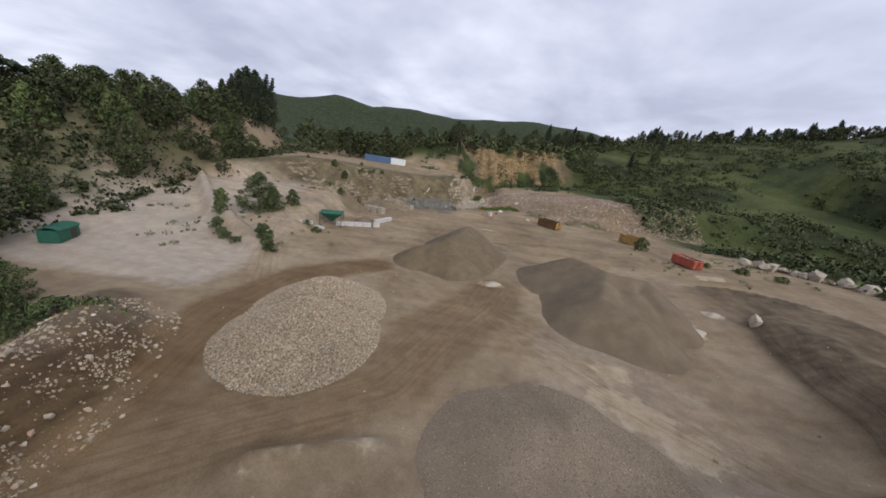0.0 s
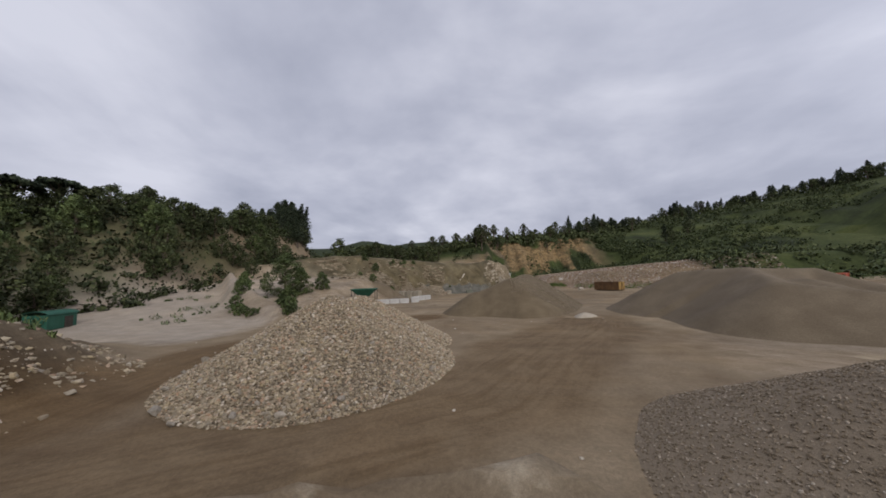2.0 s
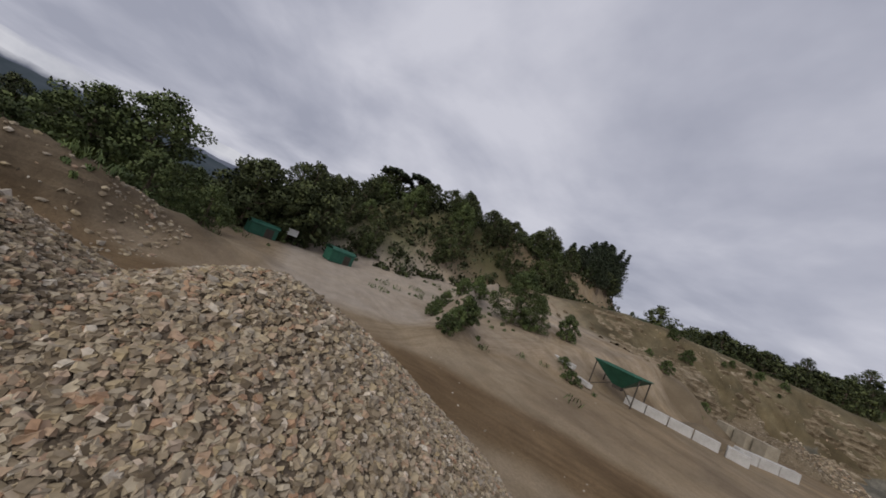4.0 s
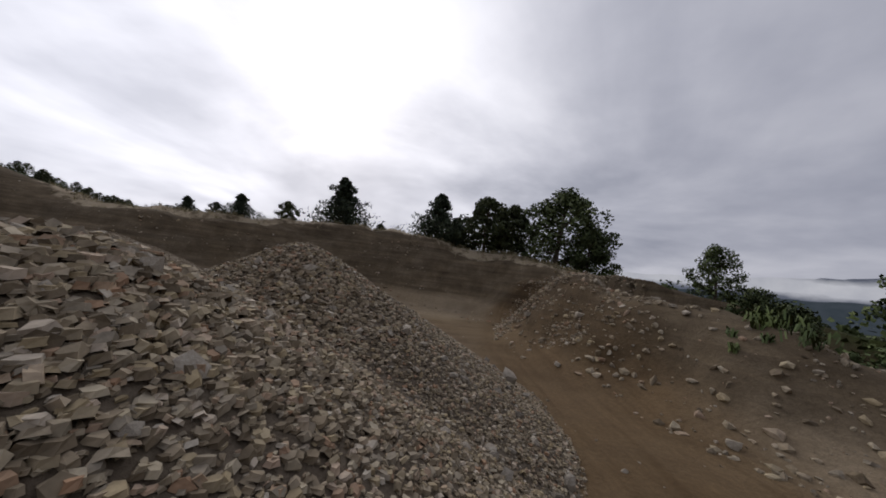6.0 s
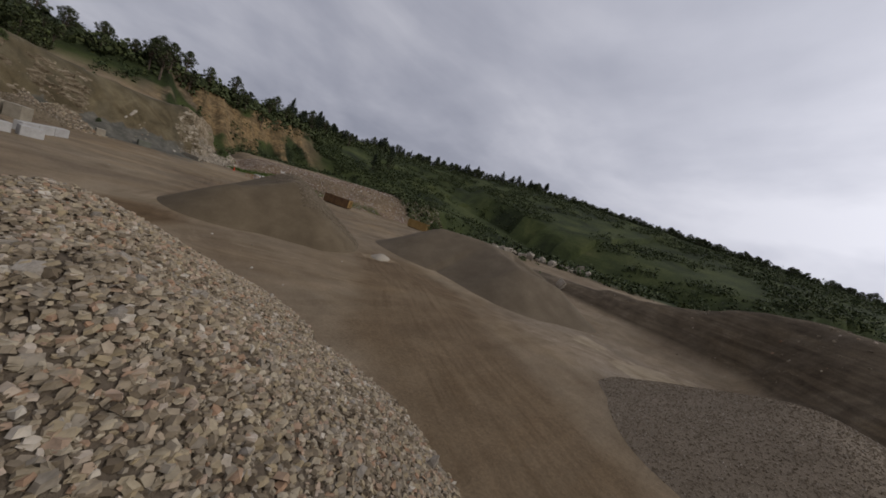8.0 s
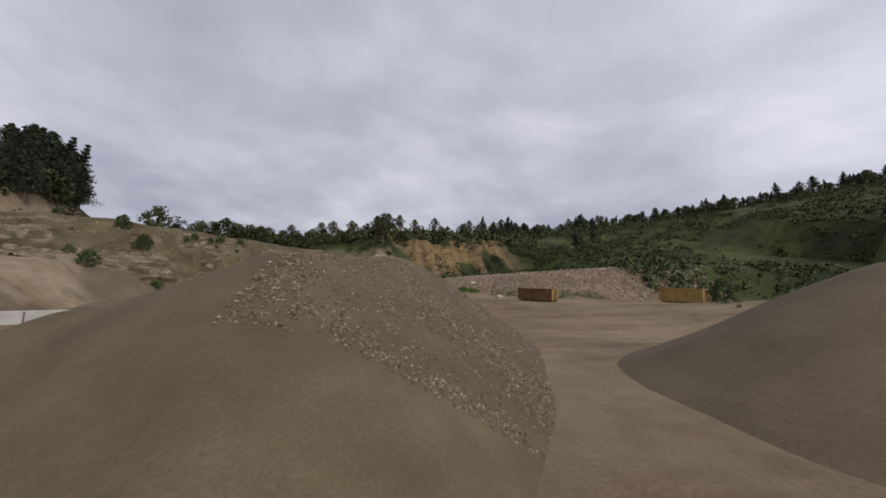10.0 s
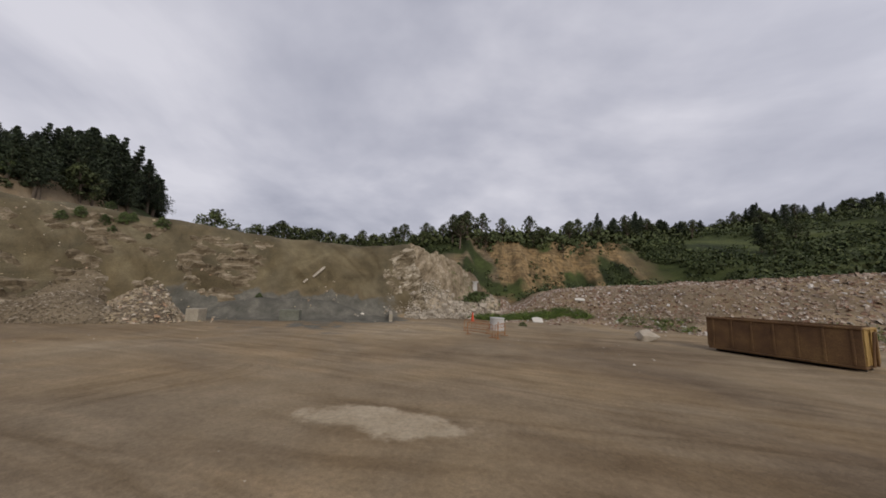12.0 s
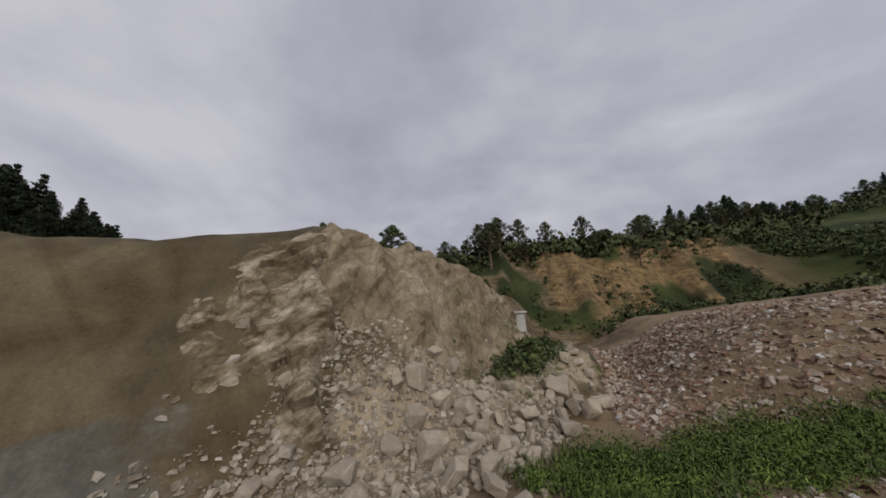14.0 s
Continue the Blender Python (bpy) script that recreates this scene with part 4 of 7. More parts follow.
def tree_proto(kind, h, spread, mat, rng, name, label, category="tree", per=60, size=0.45, clumps=40, low=0.25, slim=1.0, fork=False):
    """A tree at the origin with a trunk that forks into limbs and a crown of leaf clumps."""
    root = new(name)
    tagged(root, label, category)
    limbs, cent, rad = [], [], []
    lean = rng.normal(size=2) * 0.05 * h
    trunk = [(lean[0] * t * t, lean[1] * t * t, h * t * 0.92) for t in np.linspace(0, 1, 6)]
    r0 = 0.028 * h + 0.05
    limbs.append(limb(trunk, [r0 * (1 - 0.85 * t) for t in np.linspace(0, 1, 6)]))
    if kind == "broad":
        for k in range(clumps):
            a, t = k * 2.4 + rng.random(), low + (1 - low) * (k + 0.5) / clumps
            reach = spread * (max(0.05, math.sin(min(1, (t - low) / (1 - low) * 0.8 + 0.22) * math.pi)) ** 0.7) * (0.35 + 0.75 * rng.random())
            base = np.array([lean[0] * t * t, lean[1] * t * t, h * t * 0.72])
            tip = np.array([base[0] + reach * math.cos(a), base[1] + reach * math.sin(a), h * t * 0.93 + 0.04 * h])
            if k % 3 == 0 or fork:
                mid = (base + tip) / 2 + (0, 0, -0.03 * h)
                limbs.append(limb([base, mid, tip], [r0 * 0.32, r0 * 0.2, r0 * 0.06], 4))
            s = spread * (0.17 + 0.17 * rng.random())
            cent.append(tip); rad.append((s, s, s * 0.75))
    elif kind == "umbrella":
        for k in range(clumps):
            a, t = k * 2.4, rng.random() ** 0.5
            tip = np.array([lean[0] + spread * t * math.cos(a), lean[1] + spread * t * math.sin(a), h * (0.93 - 0.12 * t * t) + 0.3 * rng.random()])
            if k % 2 == 0:
                limbs.append(limb([(lean[0] * 0.6, lean[1] * 0.6, h * 0.7), tip], [r0 * 0.4, r0 * 0.08], 5))
            s = spread * 0.3
            cent.append(tip); rad.append((s, s, s * 0.45))
    else:
        tiers = clumps // 4
        for k in range(tiers):
            t = low + (1 - low) * k / (tiers - 1)
            reach = spread * (1 - (t - low) / (1 - low)) ** 0.85 * (0.5 + 0.8 * rng.random()) + 0.05 * spread
            for b in range(5):
                a = b * 1.257 + k * 0.7 + rng.random() * 0.5
                rr = reach * (0.65 + 0.5 * rng.random())
                base = np.array([lean[0] * t * t, lean[1] * t * t, h * t])
                tip = base + (rr * math.cos(a), rr * math.sin(a), 0.12 * rr + 0.2)
                if b % 2 == 0 or fork:
                    limbs.append(limb([base, tip], [r0 * 0.22 * (1.1 - t), 0.01], 3))
                for q in (0.25, 0.62, 1.0):
                    s = 0.2 * rr + 0.13
                    cent.append(base + (tip - base) * q); rad.append((s * 1.3, s * 1.3, s * 0.75))
        per = max(8, per // 5)
    v, f = join(limbs)
    mesh_ob("trunk", v, f, BARK, root)
    v, f, nr = leaf_quads(np.array(cent), np.array(rad), per, size, rng, slim=slim)
    mesh_ob("crown", v, f, mat, root, normals=nr)
    return root


def move_away(ob, m):
    ob.matrix_basis = m
    return ob


def plant(proto, x, y, s, rng, group, sink=0.15, z=None, used=[]):
    zz = float(ground_z(x, y)) if z is None else z
    m = pose(x, y, zz - sink, rng.normal() * 2, rng.normal() * 2, rng.random() * 360)
    if proto.name in used:
        t = copy_thing(proto, m)
    else:
        t = move_away(proto, m)
        used.append(proto.name)
    t.scale = (s * (0.85 + 0.3 * rng.random()), s * (0.85 + 0.3 * rng.random()), s)
    tagged(t, group=group)
    return t


R1 = np.random.default_rng(11)
BROAD = [tree_proto("broad", 7.0, 3.1, LEAF_DARK, R1, "oak_tree", "dark green broad-leaved tree on the wooded hillside", per=46, size=0.29, clumps=44, low=0.12) for _ in range(4)]
ROUND = [tree_proto("broad", 7.0, 3.6, LEAF_DARK, R1, "round_tree", "dark round-crowned tree in the belt along the ridge", per=36, size=0.36, clumps=40, low=0.06) for _ in range(3)]
LIGHTER = [tree_proto("broad", 6.0, 2.7, LEAF, R1, "broadleaf_tree", "mid-green broad-leaved tree with an uneven crown", per=110, size=0.17, clumps=50, low=0.08) for _ in range(3)]
THIN = [tree_proto("broad", 9.0, 2.6, LEAF_DARK, R1, "thin_tree", "tall thin tree with a sparse crown on the ridge", per=36, size=0.27, clumps=34, low=0.5, fork=True) for _ in range(3)]
PINES = [tree_proto("conifer", 10.0, 2.2 + 0.35 * q, NEEDLE, R1, "pine_tree", "dark conifer with ragged branches", per=80, size=0.36, clumps=60, low=0.12 + 0.08 * q, slim=0.45) for q in range(4)]
BIG_PINE = tree_proto("conifer", 5.6, 3.5, NEEDLE, R1, "pine_tree", "dark wide-branched pine on top of the earth bank", per=230, size=0.3, clumps=56, low=0.06, slim=0.5, fork=True)
BIG_TREE = tree_proto("broad", 7.0, 3.5, LEAF, R1, "broadleaf_tree", "tall loose-crowned broad-leaved tree on the earth bank", per=120, size=0.2, clumps=66, low=0.1)
MID_TREE = tree_proto("broad", 5.6, 2.5, LEAF_DARK, R1, "broadleaf_tree", "dense dark broad-leaved tree on the earth bank", per=120, size=0.19, clumps=60, low=0.1)
UMBRELLA = tree_proto("umbrella", 8.0, 3.0, NEEDLE, R1, "stone_pine", "flat-topped stone pine above the wood", per=60, size=0.45, clumps=22)
BUSH = [tree_proto("broad", 3.0, 1.4, SHRUB, R1, "bush", "bright green bush growing on bare sand", "bush", per=110, size=0.115, clumps=46, low=0.03) for _ in range(2)]
TALL_BUSH = tree_proto("broad", 5.4, 2.1, SHRUB, R1, "bush", "tall feathery green bush growing on the sandy slope", "bush", per=190, size=0.13, clumps=64, low=0.02, slim=0.6)
LOW_BUSH = [tree_proto("broad", 1.3, 1.1, SHRUB, R1, "bush", "low green bush on the sandy ground", "bush", per=90, size=0.095, clumps=26, low=0.03) for _ in range(2)]


CREST_BUSHES = [(-31.7, 81.0, 0.62, BUSH[0]), (-28.9, 80.6, 0.70, BUSH[1]), (-25.8, 85.4, 0.35, BUSH[0]), (-23.3, 87.7, 0.35, BUSH[1]), (-26.3, 84.4, 0.30, BUSH[1]), (-23.3, 86.4, 0.25, BUSH[0]), (-21.3, 89.1, 0.40, BUSH[0]), (-23.5, 87.2, 0.40, BUSH[1]), (-21.3, 88.0, 0.20, BUSH[0]), (-24.1, 86.3, 0.35, BUSH[1])]


def plant_all():
    rng = np.random.default_rng(5)
    # trees on the south bank
    for x, y, s, p in [(5.4, -5.8, 1.08, BIG_PINE), (-5.7, -8.0, 1.08, BIG_PINE), (-8.2, -9.4, 0.74, BIG_PINE), (-11.6, -7.8, 1.22, MID_TREE), (-14.8, -8.2, 1.12, MID_TREE), (-19.4, -6.9, 1.34, BIG_TREE), (-22.6, -6.0, 0.8, BIG_TREE),
                       (12.6, 1.6, 0.42, BIG_PINE), (9.3, -1.2, 0.42, MID_TREE), (14.6, 2.4, 0.3, MID_TREE), (17.2, 3.0, 0.35, BIG_PINE), (1.0, -7.0, 0.25, MID_TREE)]:
        plant(p, x, y, s, rng, "trees on the south bank")
    # loose trees and bushes west of the bank
    for x, y, top, p, h in [(-30, 1.5, 8.2, LIGHTER[0], 6.2), (-34, 11.5, 7.4, LIGHTER[1], 6.2), (-36.5, 13.5, 9.0, BIG_TREE, 7.2), (-46, 20.5, 8.8, MID_TREE, 5.8), (-48, 25.5, 8.6, MID_TREE, 5.8), (-47, 28, 8.0, BROAD[2], 7.2), (-47, 20, 6.0, LIGHTER[2], 6.2),
                            (-26, 3, 4.6, LIGHTER[0], 6.2), (-28, 8, 4.8, LIGHTER[1], 6.2), (-27, 12, 4.0, LIGHTER[2], 6.2), (-30, 17, 4.6, LIGHTER[0], 6.2), (-24, -3, 5.6, LIGHTER[1], 6.2), (-33, 4, 3.6, LIGHTER[2], 6.2), (-38, 8, 3.8, LIGHTER[0], 6.2), (-36, -4, 4.2, LIGHTER[2], 6.2), (-42, 12, 4.4, LIGHTER[1], 6.2), (-46, 4, 4.0, LIGHTER[0], 6.2), (-50, 14, 4.6, LIGHTER[0], 6.2), (-55, 6, 4.2, BROAD[0], 7.2), (-52, 22, 6.6, BROAD[1], 7.2), (-33, 20, 3.8, LIGHTER[1], 6.2), (-44, -8, 4.0, BROAD[3], 7.2)]:
        plant(p, x, y, (top - float(ground_z(x, y))) / h, rng, "trees west of the yard")
    # wooded hill
    n = 0
    while n < 200:
        x, y = -49 - 28 * rng.random() ** 1.1, -26 + 134 * rng.random()
        z = float(ground_z(x, y))
        if x > -51 and rng.random() < 0.6:
            continue
        if y > 90 and x > -64:
            continue
        if y < 24 and (vnoise(x, y, 13) < 0.52 or rng.random() < 0.35):
            n += 1
            continue
        if vnoise(x, y, 7) < 0.2 and x > -60:
            continue
        plant(BROAD[n % 4] if n % 4 else LIGHTER[n % 3], x, y, (0.6 + 0.45 * rng.random()) * (1.0 if x < -55 else 0.72), rng, "trees of the wooded hill", 0.3, z)
        n += 1
    plant(UMBRELLA, -63.5, 38, 0.9, rng, "trees of the wooded hill")
    plant(UMBRELLA, -64.5, 43, 0.8, rng, "trees of the wooded hill")
    for k in range(34):
        x, y = -62 - 13 * rng.random(), 95 + 21 * rng.random()
        if x > -58 - 0.9 * (y - 90) * 0.5:
            x -= 6
        if (x - 10.9) > -1.36 * (y - 56.7):
            continue
        plant(PINES[k % 4], x, y, 0.72 + 0.3 * rng.random(), rng, "conifers at the end of the wooded hill", 0.3)
    for k in range(44):
        t = rng.random()
        x, y = -72 - 27 * t + rng.normal() * 2.2, 110 + 31 * t + rng.normal() * 2.2
        if (x - 10.9) > -1.29 * (y - 56.7):
            x -= 5
        plant(PINES[k % 4], x, y, 1.1 + 0.35 * rng.random(), rng, "conifers at the end of the wooded hill", 0.3)
    # skyline of the far ridge
    pts = FAR_RIDGE
    k = 0
    for (ax, ay, az), (bx, by, bz) in zip(pts[:-1], pts[1:]):
        L = math.hypot(bx - ax, by - ay)
        s = 0.0
        while s < L:
            t = s / L
            for row in range(2):
                ox, oy = rng.normal() * 3.2, rng.normal() * 3.2
                off = (row * 7 - 1)
                nx, ny = -(by - ay) / L, (bx - ax) / L
                x, y = ax + (bx - ax) * t + nx * off + ox, ay + (by - ay) * t + ny * off + oy
                k += 1
                if x < 40:
                    p = THIN[k % 3] if k % 4 else ROUND[k % 3]
                elif ay > 180:
                    p = PINES[k % 4] if k % 5 < 2 else (THIN[k % 3] if k % 5 == 2 else ROUND[k % 3])
                else:
                    p = ROUND[k % 3]
                if vnoise(x, y, 11 if x < 40 else 26) < (0.25 if x < 40 else 0.16):
                    continue
                sc = (0.6 + 0.6 * rng.random() ** 1.4) * (0.95 if p in THIN else 1.0 if ay > 180 else 0.75)
                plant(p, x, y, sc, rng, "trees along the far ridge", 0.3)
            s += (2.4 + 3.6 * rng.random()) if ax < 30 else (1.5 + 2.6 * rng.random())
    for x, y, s in [(-5.0, 168, 1.3), (-3, 171, 1.15), (-8, 170, 1.2)]:
        plant(THIN[0], x, y, s, rng, "trees along the far ridge", 0.3)
    # dark wood where the cut meets the green hill
    for k in range(4):
        x, y = 62 + 60 * rng.random(), 176 + 40 * rng.random()
        plant(PINES[k % 3] if k % 3 else BROAD[k % 3], x, y, 0.75 + 0.4 * rng.random(), rng, "trees below the far ridge", 0.3)
    # bushes on the spur and the sandy slope
    for x, y, s, p in [(-32.2, 51.2, 1.25, TALL_BUSH), (-30.8, 53.0, 0.8, TALL_BUSH), (-29.2, 57.0, 1.0, BUSH[1]), (-22.6, 38.4, 0.6, BUSH[0]), (-23.8, 39.8, 0.75, BUSH[1]), (-25.4, 41.4, 0.6, BUSH[0]), (-21.4, 37.2, 0.9, LOW_BUSH[0]), (-34, 44.5, 0.75, BUSH[0]), (-33, 42.5, 0.6, BUSH[1]), (-36, 47.5, 0.8, BUSH[1]), (-38.5, 50, 0.7, BUSH[0]),
                       (-29.5, 40, 0.8, LOW_BUSH[0]), (-27.5, 39, 0.7, LOW_BUSH[1]), (-31, 41, 0.9, LOW_BUSH[0]), (-25.5, 70, 0.55, BUSH[1]), (-29, 72, 0.4, BUSH[0]), (-23, 75, 0.45, BUSH[1]), (-21.5, 72, 0.4, BUSH[0]),
                       (-24, 52, 0.7, LOW_BUSH[1]), (-21.6, 50.5, 0.8, LOW_BUSH[0]), (-27, 16.5, 1.0, LOW_BUSH[0]), (-25, 17.6, 1.1, LOW_BUSH[1]), (-29.5, 17, 0.9, LOW_BUSH[0]), (-24, 15.4, 0.9, LOW_BUSH[1]), (-31, 19, 0.8, LOW_BUSH[1]),
                       (-36, 18, 1.0, LOW_BUSH[0]), (-39, 17.5, 1.2, LOW_BUSH[1]), (-42, 19, 1.1, LOW_BUSH[0]), (-45, 24.5, 1.2, LOW_BUSH[1]), (-47, 27, 1.1, LOW_BUSH[0]), (43, 70, 1.0, BUSH[0]), (50, 60, 0.7, LOW_BUSH[0]), (54, 57, 0.9, LOW_BUSH[1]), (58, 54, 0.8, LOW_BUSH[0]),
                       (13.2, 97.4, 0.35, LOW_BUSH[0]), (1.5, 127, 0.7, BUSH[0]), (3.5, 131, 0.9, LOW_BUSH[1]), (-12, 92, 0.25, BUSH[0]), (-38, 79.5, 0.3, BUSH[1]), (-27, 88, 0.35, BUSH[1]), (0.7, 108.2, 0.5, BUSH[1]), (-2.1, 106.0, 0.2, BUSH[0]), (6.6, 108.6, 0.9, LOW_BUSH[0]), (7.2, 110.2, 1.0, LOW_BUSH[1]), (7.9, 112.4, 0.9, LOW_BUSH[0])] + CREST_BUSHES:
        plant(p, x, y, s, rng, "bushes of the quarry", 0.08)
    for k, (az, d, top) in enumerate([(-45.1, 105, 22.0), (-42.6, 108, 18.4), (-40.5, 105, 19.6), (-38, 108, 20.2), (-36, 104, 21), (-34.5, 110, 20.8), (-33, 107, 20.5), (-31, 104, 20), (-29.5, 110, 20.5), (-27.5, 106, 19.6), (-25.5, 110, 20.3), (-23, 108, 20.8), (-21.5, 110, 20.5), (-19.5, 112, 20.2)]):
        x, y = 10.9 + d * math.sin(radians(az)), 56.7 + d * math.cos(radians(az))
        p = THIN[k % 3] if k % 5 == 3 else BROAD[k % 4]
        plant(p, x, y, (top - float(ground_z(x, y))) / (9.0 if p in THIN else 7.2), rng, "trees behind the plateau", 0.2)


plant_all()


# ---- undergrowth ----
HILL_SCRUB = leaf_mat("hill_scrub", (0.03, 0.046, 0.016), (0.055, 0.075, 0.024), (0.10, 0.115, 0.042))


def shrub_field(name, n, place, mat, rad, per, size, label, category, seed, slim=1.0, stand=0.0):
    rng = np.random.default_rng(seed)
    x, y = place(rng, n)
    z = ground_z(x, y)
    r = rad * (0.4 + 1.3 * rng.random(len(x)) ** 1.6)
    cent = np.stack([x, y, z + 0.35 * r], 1)
    v, f, nr = leaf_quads(cent, np.stack([r, r, 0.62 * r], 1), per, size, rng, slim=slim, stand=stand, low=rad < 0.6)
    ob = mesh_ob(name, v, f, mat, normals=nr)
    return tagged(ob, label, category, kind="stuff")


def on_green_hill(rng, n):
    x, y = 58 + 200 * rng.random(n) ** 1.3, -90 + 330 * rng.random(n)
    ok = (x + 0.25 * (y - 60) > 66) & (0.65 * vnoise(x, y, 22) + 0.35 * vnoise(x, y, 7) + 0.12 * rng.random(n) > 0.53) & (ground_z(x, y) > 1.0)
    return x[ok], y[ok]


def on_wood_floor(rng, n):
    x, y = -47 - 34 * rng.random(n), -30 + 144 * rng.random(n)
    ok = (vnoise(x, y, 5) > np.where(y < 22, 0.5, 0.34)) & ((x < -50) | (vnoise(x, y, 3) > 0.6))
    return x[ok], y[ok]


def on_cut(rng, n):
    x, y = -20 + 95 * rng.random(n), 142 + 55 * rng.random(n)
    ok = (vnoise(x, y, 7) > 0.5) & (ground_z(x, y) > 1.5)
    return x[ok], y[ok]


shrub_field("hillside_scrub", 10500, on_green_hill, HILL_SCRUB, 1.7, 20, 0.55, "green scrub and bracken over the hillside", "scrub", 21)
shrub_field("hillside_scrub", 3000, on_green_hill, LEAF_DARK, 2.1, 26, 0.55, "dark scrub thickets on the hillside", "scrub", 22)
shrub_field("wood_floor_scrub", 2300, on_wood_floor, LEAF_DARK, 1.5, 34, 0.42, "dark undergrowth below the wooded hill", "scrub", 23)
shrub_field("cut_scrub", 1300, on_cut, HILL_SCRUB, 1.3, 26, 0.42, "scrub clinging to the ochre cut", "scrub", 24)


def south_scrub(rng, n):
    x, y = -60 + 100 * rng.random(n), -34 + 50 * rng.random(n)
    d, s, _ = polyline(x, y, SOUTH_BANK + WEST_BERM[1:])
    ok = (s > 0) & (d > 4.5) & (vnoise(x, y, 6) > 0.35)
    return x[ok], y[ok]


def along_ridge(rng, n):
    P = np.array(FAR_RIDGE)[1:-2]
    t = rng.random(n) * (len(P) - 1)
    i = t.astype(int).clip(0, len(P) - 2)
    q = P[i] + (P[i + 1] - P[i]) * (t - i)[:, None]
    return q[:, 0] + rng.normal(size=n) * 3, q[:, 1] + rng.normal(size=n) * 3


shrub_field("ridge_scrub", 1600, along_ridge, LEAF_DARK, 3.0, 16, 1.1, "dark undergrowth between the trees of the ridge", "scrub", 33)
shrub_field("bank_scrub", 1500, south_scrub, LEAF, 1.1, 40, 0.27, "rough scrub behind the earth bank", "scrub", 25)


def grass_patch(rng, n):
    x, y = 6.5 + 15 * rng.random(3 * n), 100.8 + 7.5 * rng.random(3 * n)
    d, s, _ = polyline(x, y, [(9.6, 103.3, 0), (12.0, 104.4, 0), (14.0, 105.6, 0), (16.5, 105.8, 0), (20, 105.2, 0)])
    ok = d + 1.5 * (vnoise(x, y, 1.8) - 0.5) + 0.6 * rng.random(3 * n) < 2.0 - 0.09 * np.clip(x - 13, 0, 9)
    x2, y2 = rng.normal(6.2, 1.4, n // 4), rng.normal(112, 2.2, n // 4)
    x3, y3 = 17 + 35 * rng.random(2 * n), 95 + 10 * rng.random(2 * n)
    k = (vnoise(x3, y3, 4) > 0.56) & (np.abs(y3 - 103.2 + 5.5 * smooth(22, 36, x3)) < 2.0)
    return np.concatenate([x[ok], x2, x3[k]]), np.concatenate([y[ok], y2, y3[k]])


shrub_field("green_weeds", 480, grass_patch, GRASS, 0.52, 130, 0.08, "bright green weeds at the foot of the rubble", "weeds", 26, 0.42)
shrub_field("green_weeds", 240, grass_patch, GRASS, 0.45, 34, 0.2, "tall green grass tufts among the weeds", "weeds", 29, 0.12, 1.0)


def yard_weeds(rng, n):
    x = np.concatenate([-35 + 9 * rng.normal(size=n), -26 + 3 * rng.normal(size=n), 52 + 6 * rng.normal(size=n), -45 + 8 * rng.normal(size=n)])
    y = np.concatenate([44 + 5 * rng.normal(size=n), 17 + 1.6 * rng.normal(size=n), 58 + 5 * rng.normal(size=n), 21 + 3 * rng.normal(size=n)])
    ok = vnoise(x, y, 3) > 0.55
    return x[ok], y[ok]


shrub_field("yard_weeds", 160, yard_weeds, SHRUB, 0.4, 34, 0.24, "patchy weeds on the sandy ground", "weeds", 27, 0.3, 1.0)


def bank_top(rng, n):
    t = rng.random(n) * (len(SOUTH_BANK) - 1)
    i = t.astype(int).clip(0, len(SOUTH_BANK) - 2)
    P = np.array(SOUTH_BANK)
    q = P[i] + (P[i + 1] - P[i]) * (t - i)[:, None]
    return q[:, 0] + rng.normal(size=n) * 0.5, q[:, 1] - 1.2 + rng.normal(size=n) * 0.8


shrub_field("dry_grass", 900, bank_top, DRYGRASS, 0.3, 22, 0.2, "dry yellow grass along the bank's top", "grass", 28, 0.14, 1.0)


# ---- stones of the heaps ----
def scatter_on(f, box_, n, rng, edge=0.0):
    x0, y0, x1, y1 = box_
    x, y = x0 + (x1 - x0) * rng.random(n), y0 + (y1 - y0) * rng.random(n)
    h = f(x, y)
    g = ground_z(x, y)
    ok = h > g + edge
    return np.stack([x[ok], y[ok], np.maximum(h, g)[ok]], 1)


